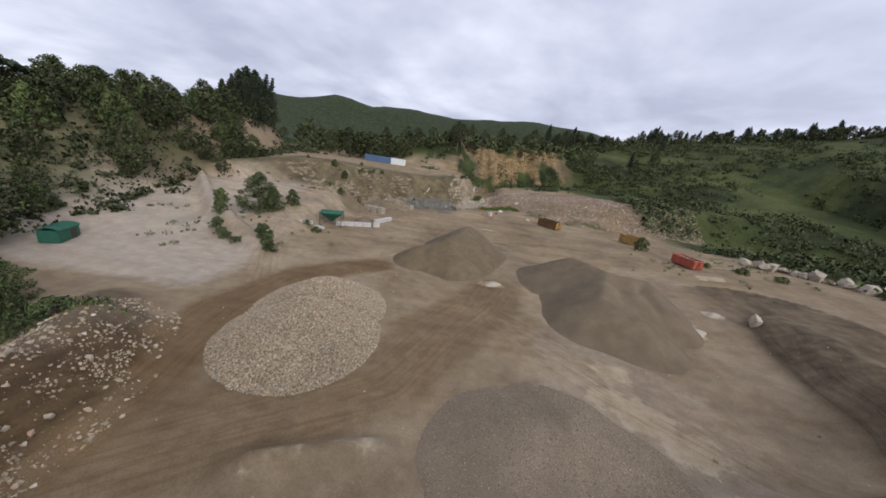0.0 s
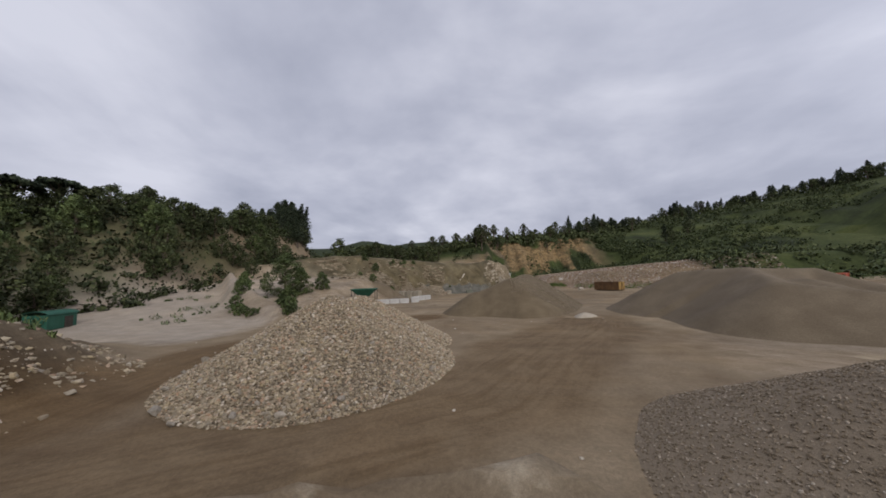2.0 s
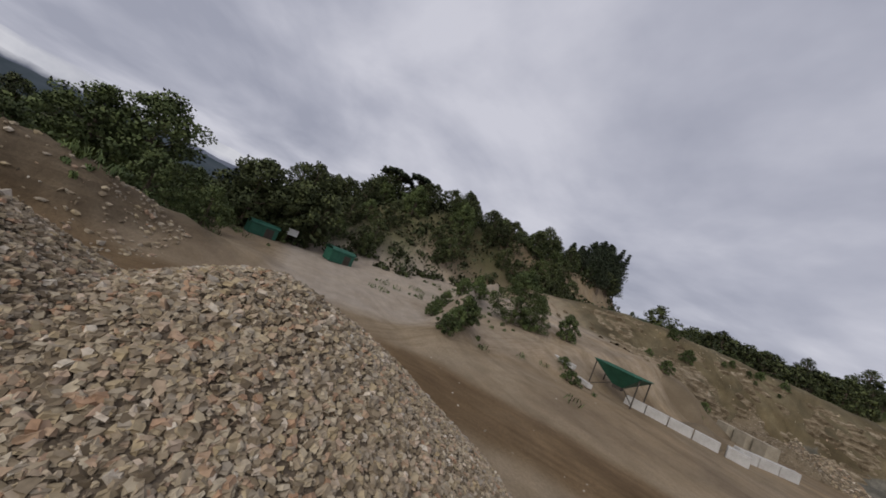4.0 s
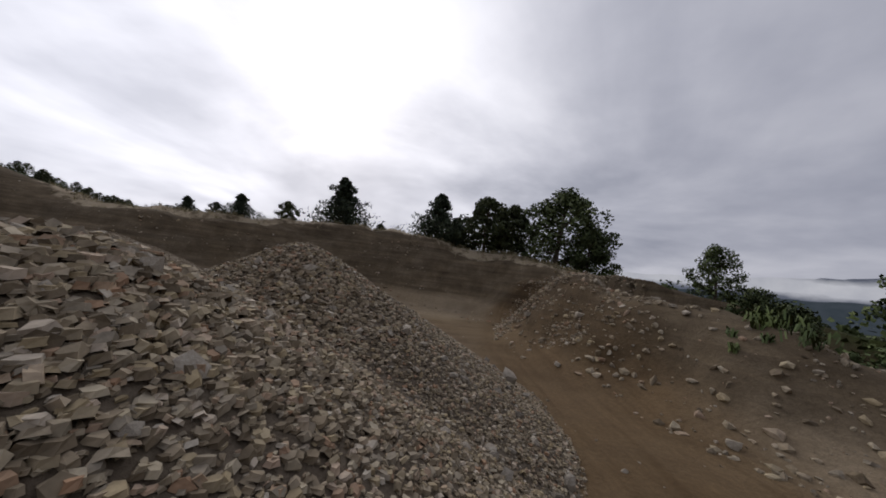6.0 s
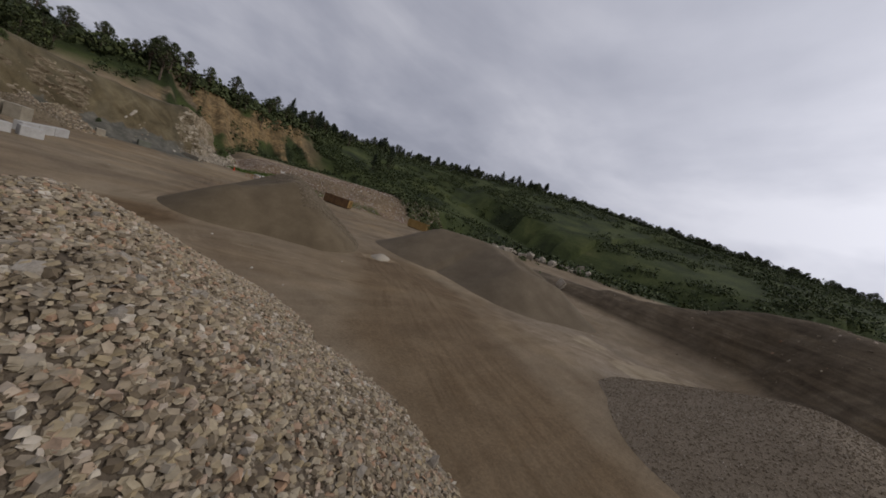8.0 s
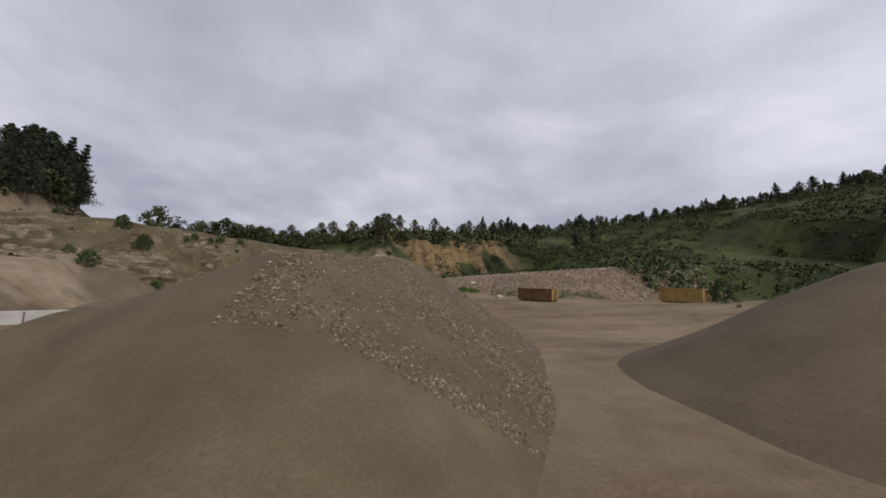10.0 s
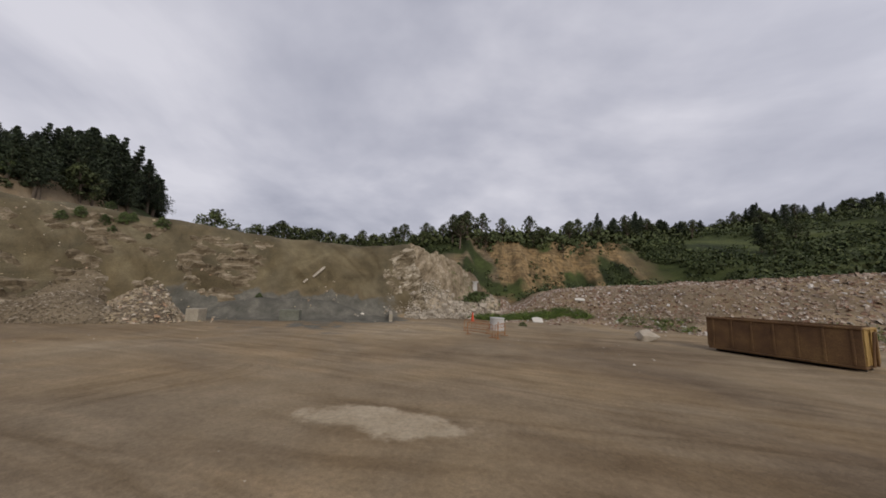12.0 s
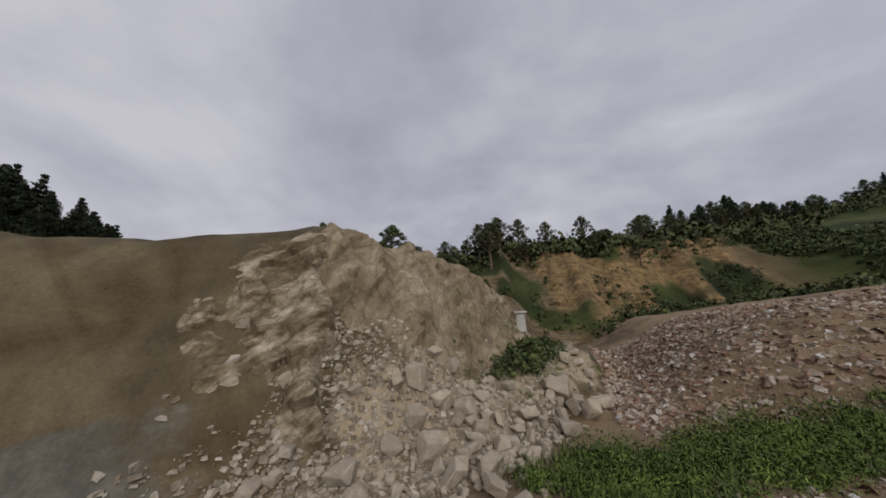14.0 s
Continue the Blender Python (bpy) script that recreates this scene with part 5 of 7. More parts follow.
def cover_heap_1():
    rng = np.random.default_rng(31)
    P = scatter_on(pile_1, (-17, 13.5, -1, 34.5), 138000, rng, -0.05)
    size = (0.056 + 0.095 * rng.random(len(P)) ** 2.2) * (0.8 + 0.45 * vnoise(P[:, 0], P[:, 1], 2.6)) * (1 - 0.24 * smooth(-10.5, -12.5, P[:, 0]))
    loc = np.array(heap_1.location)
    v, f = block_arrays(P - loc + np.stack([0 * size, 0 * size, 0.22 * size], 1), size, rng, 0.58, 0.55)
    tagged(mesh_ob("stones", v, f, STONES, heap_1, flat=True), "broken pale stones of mixed size", kind="stuff")
    # the larger ones, each on its own
    protos = [stone_mesh(rng, BIG_STONE) for _ in range(9)]
    Q = scatter_on(pile_1, (-16, 14.5, -2, 34), 620, rng, 0.1)[:260]
    for k, p in enumerate(Q):
        st = new("stone", protos[k % 9])
        st.parent = heap_1
        s = 0.13 + 0.13 * rng.random() ** 2
        st.matrix_basis = pose(*(p - loc + (0, 0, 0.02)), rng.normal() * 25, rng.normal() * 25, rng.random() * 360) @ Matrix.Scale(s, 4)
    # boulders along the toe
    for k, (x, y) in enumerate([(-8.4, 15.4), (-7.0, 15.6), (-10.1, 15.0), (-11.6, 15.8), (-12.6, 17.0), (-13.4, 18.4), (-14.0, 20.0), (-5.6, 16.6), (-4.2, 18.3), (-3.3, 20.2), (-14.9, 23.4), (-4.0, 28.6)]):
        st = new("stone", protos[k % 9])
        st.parent = heap_1
        st.matrix_basis = pose(x - loc[0], y - loc[1], float(max(ground_z(x, y), pile_1(x, y))) + 0.1, 10 * k, 7 * k, 40 * k) @ Matrix.Scale(0.42 - 0.1 * (k % 3), 4)


BIG_STONE = mottled("large_stone", [(0.3, (0.21, 0.18, 0.14)), (0.5, (0.31, 0.27, 0.215)), (0.7, (0.42, 0.38, 0.32))], 3, 18, bump=0.5, vary=0.25)
WHITE_ROCK = mottled("white_rock", [(0.3, (0.22, 0.185, 0.135)), (0.5, (0.335, 0.29, 0.225)), (0.7, (0.46, 0.41, 0.335))], 2.5, 14, bump=0.5, vary=0.15)
cover_heap_1()


def cover_fine(heap, f, box_, n, s0, mat, seed, label, gate=None):
    rng = np.random.default_rng(seed)
    P = scatter_on(f, box_, n, rng, 0.0)
    if gate:
        P = P[gate(P[:, 0], P[:, 1]) > rng.random(len(P))]
    loc = np.array(heap.location)
    v, t = block_arrays(P - loc + (0, 0, 0.12 * s0), s0 * (0.6 + 0.9 * rng.random(len(P))), rng, 0.62, 0.6, 4)
    tagged(mesh_ob("chippings", v, t, mat, heap, flat=True), label, kind="stuff")


CHIPS = island_mat("grey_chips", [(0.0, (0.155, 0.119, 0.077)), (0.35, (0.217, 0.169, 0.114)), (0.7, (0.275, 0.219, 0.153)), (0.95, (0.375, 0.313, 0.236)), (1.0, (0.475, 0.417, 0.335))], 0.9, 12)
SAND_CHIPS = island_mat("sandy_chips", [(0.0, (0.11, 0.084, 0.053)), (0.5, (0.19, 0.149, 0.1)), (0.9, (0.28, 0.232, 0.168)), (1.0, (0.42, 0.365, 0.29))], 0.9, 12)
cover_fine(heap_4, pile_4, (1, 5, 18, 22), 56000, 0.048, CHIPS, 41, "grey chippings")
cover_fine(heap_2, pile_2, (1.5, 42, 12, 61), 46000, 0.056, SAND_CHIPS, 42, "scattered pebbles", lambda x, y: 0.2 + 0.8 * smooth(0.42, 0.56, 0.5 * vnoise(x, y, 1.9) + 0.5 * vnoise(x, y, 0.7)))


# ---- loose rock and rubble ----
def rock_field(name, n, place, s0, s1, mat, seed, label, category, flat=0.6, up=0.0):
    rng = np.random.default_rng(seed)
    x, y = place(rng, n)
    z = ground_z(x, y) + up
    size = s0 + (s1 - s0) * rng.random(len(x)) ** 2.2
    return stones_stuff(name, np.stack([x, y, z], 1), size, mat, rng, None, label, category, flat)


def berm_stones(rng, n):
    x, y = -24 + 13 * rng.random(6 * n), 0 + 22 * rng.random(6 * n)
    d, s, z = polyline(x, y, WEST_BERM)
    ok = (d < 4.8) & (vnoise(x, y, 2.6) + 0.5 * rng.random(6 * n) > 0.62)
    return x[ok], y[ok]


def yard_stones(rng, n):
    x, y = -22 + 66 * rng.random(n), 6 + 92 * rng.random(n)
    ok = vnoise(x, y, 7) + 0.3 * rng.random(n) > 0.72
    return x[ok], y[ok]


def corner_stones(rng, n):
    t, w = rng.random(n), rng.random(n) ** 1.2
    x, y = 3.9 + 3.0 * t + rng.normal(size=n) * 0.5 + 4.0 * w * t, 100.2 + 13 * w + 1.0 * t
    k = rng.random(n) < 0.13
    x, y = np.where(k, 0.4 + 2.6 * t + 0.3 * rng.normal(size=n), x), np.where(k, 102.6 - 5.2 * t + 0.3 * rng.normal(size=n), y)
    ok = (x < 7.4 + 0.45 * (y - 101)) & (y > 96.8) & (ground_z(x, y) < 3.0)
    return x[ok], y[ok]


def fan_chips(rng, n):
    x, y = 0.5 + 8 * rng.random(n), 98 + 14 * rng.random(n)
    d, s, _ = polyline(x, y, [(1.6, 100.8, 0), (4.0, 103.2, 0), (6.5, 107.5, 0), (9, 113, 0)])
    ok = d + 1.2 * fbm(x, y, 2.0, 3) < 2.2
    return x[ok], y[ok]


def face_stones(rng, n):
    x, y = -13 + 14 * rng.random(n), 88 + 22 * rng.random(n)
    z = ground_z(x, y)
    ok = (z > 0.3) & (z < 8) & (vnoise(x, y, 3) > 0.5) & (x > -2.8)
    return x[ok], y[ok]


def rubble_place(rng, n):
    x, y = 10.5 + 66 * rng.random(n) ** 1.7, 100.9 + 29 * rng.random(n) ** 1.3
    y = y - 5.5 * smooth(22, 36, x)
    z = ground_z(x, y)
    ok = (z > 0.12) | (vnoise(x, y, 1.5) + 0.3 * rng.random(n) > 0.72)
    return x[ok], y[ok]


def slope_stones(rng, n):
    x, y = -34 + 30 * rng.random(n), 70 + 30 * rng.random(n)
    d, s, _ = polyline(x, y, CLIFF)
    ok = (s <= 0) & (d < 12) & (vnoise(x, y, 4) > 0.52)
    return x[ok], y[ok]


rock_field("berm_stones", 1100, berm_stones, 0.05, 0.34, STONES, 51, "pale stones spilled over the earth berm", "stones")


def berm_scree(rng, n):
    x, y = -25 + 14 * rng.random(n), 1 + 21 * rng.random(n)
    d, s, z = polyline(x, y, WEST_BERM)
    ok = (d < 4.6) & (0.6 * vnoise(x, y, 2.4) + 0.4 * vnoise(x, y, 0.8) + 0.2 * rng.random(n) - 0.05 * np.clip(y - 13, 0, 9) > 0.62)
    return x[ok], y[ok]


def bank_stones(rng, n):
    x, y = -22 + 70 * rng.random(n), -6 + 26 * rng.random(n)
    d, s, z = polyline(x, y, SOUTH_BANK)
    d2, s2, z2 = polyline(x, y, EAST_MOUND)
    ok = (((s <= 0) & (d < 9)) | (d2 < 9)) & (vnoise(x, y, 4) + 0.3 * rng.random(n) > 0.66)
    return x[ok], y[ok]


rock_field("bank_stones", 5200, bank_stones, 0.05, 0.3, STONES, 57, "loose stones on the cut earth bank", "stones")
rock_field("yard_stones", 2600, yard_stones, 0.03, 0.16, PALE_STONES, 52, "loose pebbles on the sandy floor", "stones")
rock_field("cliff_face_stones", 700, face_stones, 0.12, 0.6, PALE_STONES, 54, "pale stones lodged in the rock face", "stones", 0.7)
rock_field("slope_stones", 1500, slope_stones, 0.06, 0.32, STONES, 55, "loose stones on the cut slope", "stones")


def rubble_field():
    rng = np.random.default_rng(56)
    x, y = rubble_place(rng, 56000)
    some = 0.6 * vnoise(x, y, 5) + 0.4 * vnoise(x, y, 1.7) + 0.3 * rng.random(len(x)) > 0.22
    x, y = x[some], y[some]
    size = (0.055 + 0.34 * rng.random(len(x)) ** 3.3) * (0.75 + 0.5 * vnoise(x, y, 4)) * (1 + 0.012 * np.clip(x - 14, 0, 40))
    v, f = block_arrays(np.stack([x, y, ground_z(x, y)], 1), size, rng, 0.6, 0.75, 4)
    tagged(mesh_ob("rubble", v, f, RUBBLE, flat=True), "red, white and grey demolition rubble on the terrace", "rubble", kind="stuff")


rubble_field()


def broken_block(k, flat):
    """An angular quarried block about one metre across."""
    rng = np.random.default_rng(700 + k)
    bm = bmesh.new()
    half = Vector((0.5, 0.32 + 0.16 * rng.random(), flat * (0.4 + 0.2 * rng.random())))
    for i in range(8):
        c = [((i >> q) & 1) * 2 - 1 for q in range(3)]
        bm.verts.new([half[q] * c[q] * (1 - 0.62 * rng.random() ** 1.3) for q in range(3)])
    for i in range(6):
        d = rng.normal(size=3)
        d /= np.abs(d).max()
        bm.verts.new([float(half[q] * d[q] * 0.95) for q in range(3)])
    r = bmesh.ops.convex_hull(bm, input=bm.verts)
    bmesh.ops.delete(bm, geom=[e for e in r["geom_interior"] if isinstance(e, bmesh.types.BMVert)], context="VERTS")
    bmesh.ops.dissolve_limit(bm, angle_limit=0.25, verts=bm.verts, edges=bm.edges)
    bmesh.ops.bevel(bm, geom=bm.edges, offset=0.03, segments=1, affect="EDGES")
    bmesh.ops.triangulate(bm, faces=bm.faces)
    me = bpy.data.meshes.new("boulder")
    bm.to_mesh(me)
    bm.free()
    me.materials.append(WHITE_ROCK)
    return me


BLOCKS = [broken_block(k, 0.55 + 0.06 * k) for k in range(9)]


def boulder(x, y, s, k, label, group, turn=0, z=None, flat=0.7):
    rng = random.Random(300 + k)
    me = BLOCKS[k % len(BLOCKS)]
    ob = new("boulder", me)
    m = pose(0, 0, 0, rng.gauss(0, 22), rng.gauss(0, 22), turn) @ Matrix.Diagonal((1.5 * s, 1.5 * s * rng.uniform(0.7, 1.25), 1.9 * s * flat * rng.uniform(0.6, 1.2), 1))
    low = min((m @ q.co).z for q in me.vertices)
    zz = float(ground_z(x, y)) if z is None else z
    ob.matrix_basis = Matrix.Translation((x, y, zz - low * 0.72)) @ m
    return tagged(ob, label, "boulder", group)


def place_boulders():
    rng = np.random.default_rng(9)
    lab = "large pale boulder at the foot of the rock face"
    for k, (x, y, s) in enumerate([(1.4, 99.2, 0.75), (0.9, 102.6, 0.5), (4.0, 105.5, 0.5), (4.6, 104.4, 0.55), (5.4, 104.8, 0.6), (5.9, 103.6, 0.5), (6.5, 102.8, 0.62), (5.0, 103.2, 0.45), (3.4, 103.6, 0.4), (6.8, 104.6, 0.5), (7.2, 106.4, 0.55), (2.4, 102.6, 0.4), (5.2, 106.2, 0.5), (8.4, 108.6, 0.8), (10.2, 110.0, 0.7)]):
        boulder(x, y, s, k, lab, "boulders at the rock face", 40 * k)
    px, py = corner_stones(rng, 1500)
    kept = []
    for x, y in zip(px, py):
        s = 0.12 + 0.46 * rng.random() ** 2.2
        if len(kept) < 290 and all((x - a) ** 2 + (y - b) ** 2 > (0.4 * (s + c)) ** 2 for a, b, c in kept):
            kept.append((x, y, s))
            boulder(float(x), float(y), s, 100 + len(kept), "angular pale block broken from the rock face", "boulders at the rock face", 47 * len(kept), flat=0.8)
    boulder(21.8, 92.0, 0.95, 30, "big white rock lying on the yard", "", 20, flat=0.6)
    boulder(38.5, 35.5, 1.1, 31, "pale rock beside the dark mound", "", 60)
    for k in range(34):
        t = k / 33
        x, y = 60 + 16 * t + rng.normal() * 0.7, 63 - 18 * t + rng.normal() * 0.7
        boulder(x, y, 0.9 + 0.5 * rng.random(), 40 + k, "white boulder in the row beside the track", "row of white boulders", 50 * k)
    for k, (x, y, s) in enumerate([(-17.3, 13.7, 0.28), (-15.4, 10.4, 0.26), (-16.0, 16.4, 0.2), (-18.5, 11.5, 0.26), (-14.6, 20.0, 0.18), (-19, 20.5, 0.2)]):
        boulder(x, y, s, 90 + k, "pale rock beside the wheel track", "rocks by the berm", 33 * k)


place_boulders()


# ---- bare rock of the cut face ----
def rock_mat(name, stops, dip, lean=0.0):
    """Bedded rock; the beds lean by that many degrees."""
    m, nt, bs = node_mat(name)
    tc = nt.nodes.new("ShaderNodeTexCoord")
    turn = nt.nodes.new("ShaderNodeMapping"); turn.inputs["Rotation"].default_value = (0, math.radians(lean), 0)
    nt.links.new(tc.outputs["Object"], turn.inputs["Vector"])
    size = nt.nodes.new("ShaderNodeMapping"); size.inputs["Scale"].default_value = dip
    nt.links.new(turn.outputs[0], size.inputs["Vector"])
    t1 = nt.nodes.new("ShaderNodeTexNoise")
    for k, q in (("Scale", 1.0), ("Detail", 6.0), ("Roughness", 0.62), ("Distortion", 0.7)):
        t1.inputs[k].default_value = q
    nt.links.new(size.outputs[0], t1.inputs["Vector"])
    t2 = noise_node(nt, 5.0, 5, 0.65)
    mx = nt.nodes.new("ShaderNodeMix"); mx.data_type = "FLOAT"; mx.inputs["Factor"].default_value = 0.2
    nt.links.new(t1.outputs[0], mx.inputs["A"]); nt.links.new(t2.outputs[0], mx.inputs["B"])
    vo = nt.nodes.new("ShaderNodeTexVoronoi"); vo.feature = "DISTANCE_TO_EDGE"; vo.inputs["Scale"].default_value = 2.2
    wv = nt.nodes.new("ShaderNodeVectorMath"); wv.operation = "MULTIPLY_ADD"; wv.inputs[1].default_value = (0.35, 0.35, 0.35)
    nt.links.new(t2.outputs["Color"], wv.inputs[0]); nt.links.new(size.outputs[0], wv.inputs[2])
    nt.links.new(wv.outputs[0], vo.inputs["Vector"])
    crack = ramp_node(nt, vo.outputs["Distance"], [(0.0, (0.5, 0.46, 0.4)), (0.05, (0.9, 0.89, 0.87)), (0.12, (1.0, 1.0, 1.0))]).outputs[0]
    nt.links.new(mix_col(nt, 0.8, ramp_node(nt, mx.outputs[0], stops).outputs[0], crack, "MULTIPLY"), bs.inputs["Base Color"])
    bs.inputs["Roughness"].default_value = 0.92
    bs.inputs["Specular IOR Level"].default_value = 0.2
    m3 = nt.nodes.new("ShaderNodeMix"); m3.data_type = "FLOAT"; m3.inputs["Factor"].default_value = 0.45
    nt.links.new(t1.outputs[0], m3.inputs["A"]); nt.links.new(t2.outputs[0], m3.inputs["B"])
    add_bump(nt, bs, m3.outputs[0], 0.8, 0.16)
    return m


BEDROCK = rock_mat("bedrock", [(0.36, (0.08, 0.06, 0.036)), (0.47, (0.14, 0.108, 0.067)), (0.56, (0.22, 0.178, 0.12)), (0.66, (0.36, 0.305, 0.225))], (0.5, 0.4, 1.6), 12)
CORNER_ROCK = rock_mat("white_bedrock", [(0.36, (0.09, 0.069, 0.041)), (0.47, (0.165, 0.131, 0.083)), (0.54, (0.29, 0.246, 0.178)), (0.64, (0.47, 0.415, 0.328))], (0.55, 0.55, 1.15), 33)


def rock_sheet(name, box_, step, mat, lift, mask, label):
    """A rugged skin of broken rock over the cut face."""
    x0, y0, x1, y1 = box_
    gx, gy = np.arange(x0, x1, step), np.arange(y0, y1, step)
    X, Y = np.meshgrid(gx, gy, indexing="ij")
    G = ground_z(X, Y)
    M = mask(X, Y, G)
    push = np.maximum(lift(X, Y, G), 0.03) * M ** 1.4 - 0.16 * (1 - M)
    sx, sy = np.gradient(G, gx, gy)
    w = np.sqrt(1 + sx * sx + sy * sy)
    X, Y, Z = X - push * sx / w, Y - push * sy / w, G + push / w
    F = sheet_faces(len(gx), len(gy))
    F = F[(M.ravel() > 0.02)[F].any(1)]
    used = np.unique(F)
    back = np.full(X.size, -1)
    back[used] = np.arange(len(used))
    ob = mesh_ob(name, np.stack([X, Y, Z], -1).reshape(-1, 3)[used], back[F], mat, flat=True)
    return tagged(ob, label, "rock", kind="structure")


def facets(x, y, s, seed, tilt=0.6):
    """Broken blocks: each cell of a jittered grid has its own height and tilt."""
    i, j = np.floor(x / s), np.floor(y / s)
    best, out = np.full(np.shape(x), 1e9), np.zeros(np.shape(x))

    def rnd(a, b_, q):
        v = np.sin(a * 127.1 + b_ * 311.7 + q * 74.7 + seed) * 43758.5453
        return v - np.floor(v)
    for di in (-1, 0, 1):
        for dj in (-1, 0, 1):
            a, b_ = i + di, j + dj
            px, py = (a + rnd(a, b_, 1)) * s, (b_ + rnd(a, b_, 2)) * s
            d = (x - px) ** 2 + (y - py) ** 2
            h = rnd(a, b_, 3) - 0.5 + tilt * ((rnd(a, b_, 4) - 0.5) * (x - px) + (rnd(a, b_, 5) - 0.5) * (y - py)) / s * 2
            out = np.where(d < best, h, out)
            best = np.minimum(best, d)
    return out * s


def corner_lift(x, y, g):
    """Beds that lean to one side, each broken off at its own depth."""
    u, v = 0.8 * x + 0.5 * g + 0.35 * y + 0.4 * fbm(x, y, 2), 0.85 * g - 0.55 * x + 0.3 * y + 0.5 * fbm(x, y, 3, 3)
    bed = 0.0
    for thick, deep, q in ((0.85, 0.75, 0.0), (0.34, 0.34, 5.0)):
        k = np.floor(v / thick)
        r = np.sin(k * 91.7 + q + np.floor(u / 2.6 + 0.37 * k) * 13.3) * 4375.85
        bed = bed + deep * (r - np.floor(r))
    top = 1 - 0.6 * smooth(6.5, 9, g)
    a, b_ = corner_uv(x, y)
    arris = 0.4 * np.exp(-((a - 0.1) / 0.7) ** 2) * smooth(0.4, 1.4, b_) * (1 - smooth(4.0, 6.0, b_))
    return arris + top * (0.02 + 0.2 * bed + 0.4 * facets(0.55 * u, v, 1.2, 3.0, 0.9) + 0.34 * facets(0.8 * u + 9, 1.2 * v, 0.45, 7.0, 0.9))


def corner_uv(x, y):
    """West along the crest from the corner's peak, and down the face."""
    dx, dy = x + 1.5, y - 105.4
    return -0.77 * dx - 0.63 * dy, 0.63 * dx - 0.77 * dy


def corner_mask(x, y, g):
    u, v = corner_uv(x, y)
    n = 1.3 * fbm(x, y, 2.0, 3) + 0.9 * (vnoise(x + 0.6 * g, y, 0.7) - 0.5) + 1.3 * facets(x + 0.5 * g, y, 0.8, 11.0)
    left = 1 - smooth(0.9, 3.2, u - 0.45 * v + n)
    right = smooth(-0.9, -0.2, u + 0.5 * n)
    low = 1 - smooth(3.8, 5.6, v + 0.3 * u + n - 1.6 * np.exp(-(u / 0.9) ** 2))
    top = smooth(0.2, 1.4, v + 0.3 * n)
    d, s, z = polyline(x, y, [(4.6, 115, 0), (5.2, 120, 0)])
    far = 1 - smooth(0.9, 1.9, d + n)
    return np.maximum(left * right * low * top, far) * smooth(0.5, 1.0, g)


def earth_lift(x, y, g):
    gul = np.abs(fbm(0.9 * x + 0.9 * y, 0.25 * g, 1.6, 3))
    return 0.1 + 0.6 * fbm(x * 1.6, y * 0.8 + g, 1.4, 4) + 0.9 * gul + 0.35 * facets(0.8 * (x + y), 0.6 * g, 0.8, 4.0)


def earth_mask(x, y, g):
    u, _ = corner_uv(x, y)
    d, _, _ = polyline(x, y, [(-0.3, 105.6, 0), (1.6, 106.4, 0), (4.0, 110.6, 0), (5.4, 116, 0), (5.6, 121, 0)])
    n = 0.9 * fbm(x, y, 2.2, 3) + 0.4 * (vnoise(x, y, 0.7) - 0.5)
    return (1 - smooth(2.3, 3.1, d + n)) * smooth(1.2, 2.0, g) * smooth(0.6, -0.3, u)


def ledge_lift(x, y, g):
    q = (g + 0.2 * x + 0.9 * fbm(x, y, 3, 2)) / 0.7
    f = q - np.floor(q)
    return 0.3 + 0.5 * (smooth(0.6, 0.95, f) - f) + 0.4 * facets(x, 1.6 * q, 0.9, 5.0) + 0.35 * facets(x, y + q, 0.45, 2.0)


def ledge_mask(x, y, g):
    d, s, z = polyline(x, y, CLIFF)
    band = np.where(s <= 0, 1, 0) * (1 - smooth(-14.5, -12.5, x)) * smooth(0.5, 1.2, g) * smooth(0.8, 2.0, d)
    return band * smooth(0.42, 0.56, 0.5 * vnoise(x, y, 3.6) + 0.5 * vnoise(x + 50, y + g, 1.1))


TAN_ROCK = rock_mat("tan_rock", [(0.34, (0.115, 0.089, 0.056)), (0.46, (0.20, 0.158, 0.104)), (0.56, (0.285, 0.232, 0.16)), (0.67, (0.39, 0.33, 0.245))], (0.9, 0.5, 0.25), -12)
rock_sheet("rock_outcrop", (-4, 101, 11, 126), 0.14, TAN_ROCK, earth_lift, earth_mask, "tan weathered rock beside the white corner")
rock_sheet("rock_outcrop", (-8, 96, 8, 124), 0.1, CORNER_ROCK, corner_lift, corner_mask, "white jagged rock corner of the cut face")


def corner_scree(rng, n):
    x, y = -7 + 12 * rng.random(n), 95 + 14 * rng.random(n)
    g = ground_z(x, y)
    u, v = corner_uv(x, y)
    w = 1.4 * fbm(x, y, 2.0, 3)
    strip = (np.abs(u + 0.2 + w) < 0.9) & (v > 3.6)
    apron = (u > 0) & (u < 4.5) & (np.abs(v - 4.9 + w) < 0.8) & (vnoise(x, y, 0.9) + 0.25 * rng.random(n) > 0.72)
    ok = (strip | apron) & (g < 5.5) & (g > 0.1)
    return x[ok], y[ok]


def block_field(name, n, place, s0, s1, mat, seed, label, category, flat=0.8, power=2.2, up=0.0):
    rng = np.random.default_rng(seed)
    x, y = place(rng, n)
    size = s0 + (s1 - s0) * rng.random(len(x)) ** power
    v, f = block_arrays(np.stack([x, y, ground_z(x, y) + up], 1), size, rng, flat)
    return tagged(mesh_ob(name, v, f, mat, flat=True), label, category, kind="stuff")


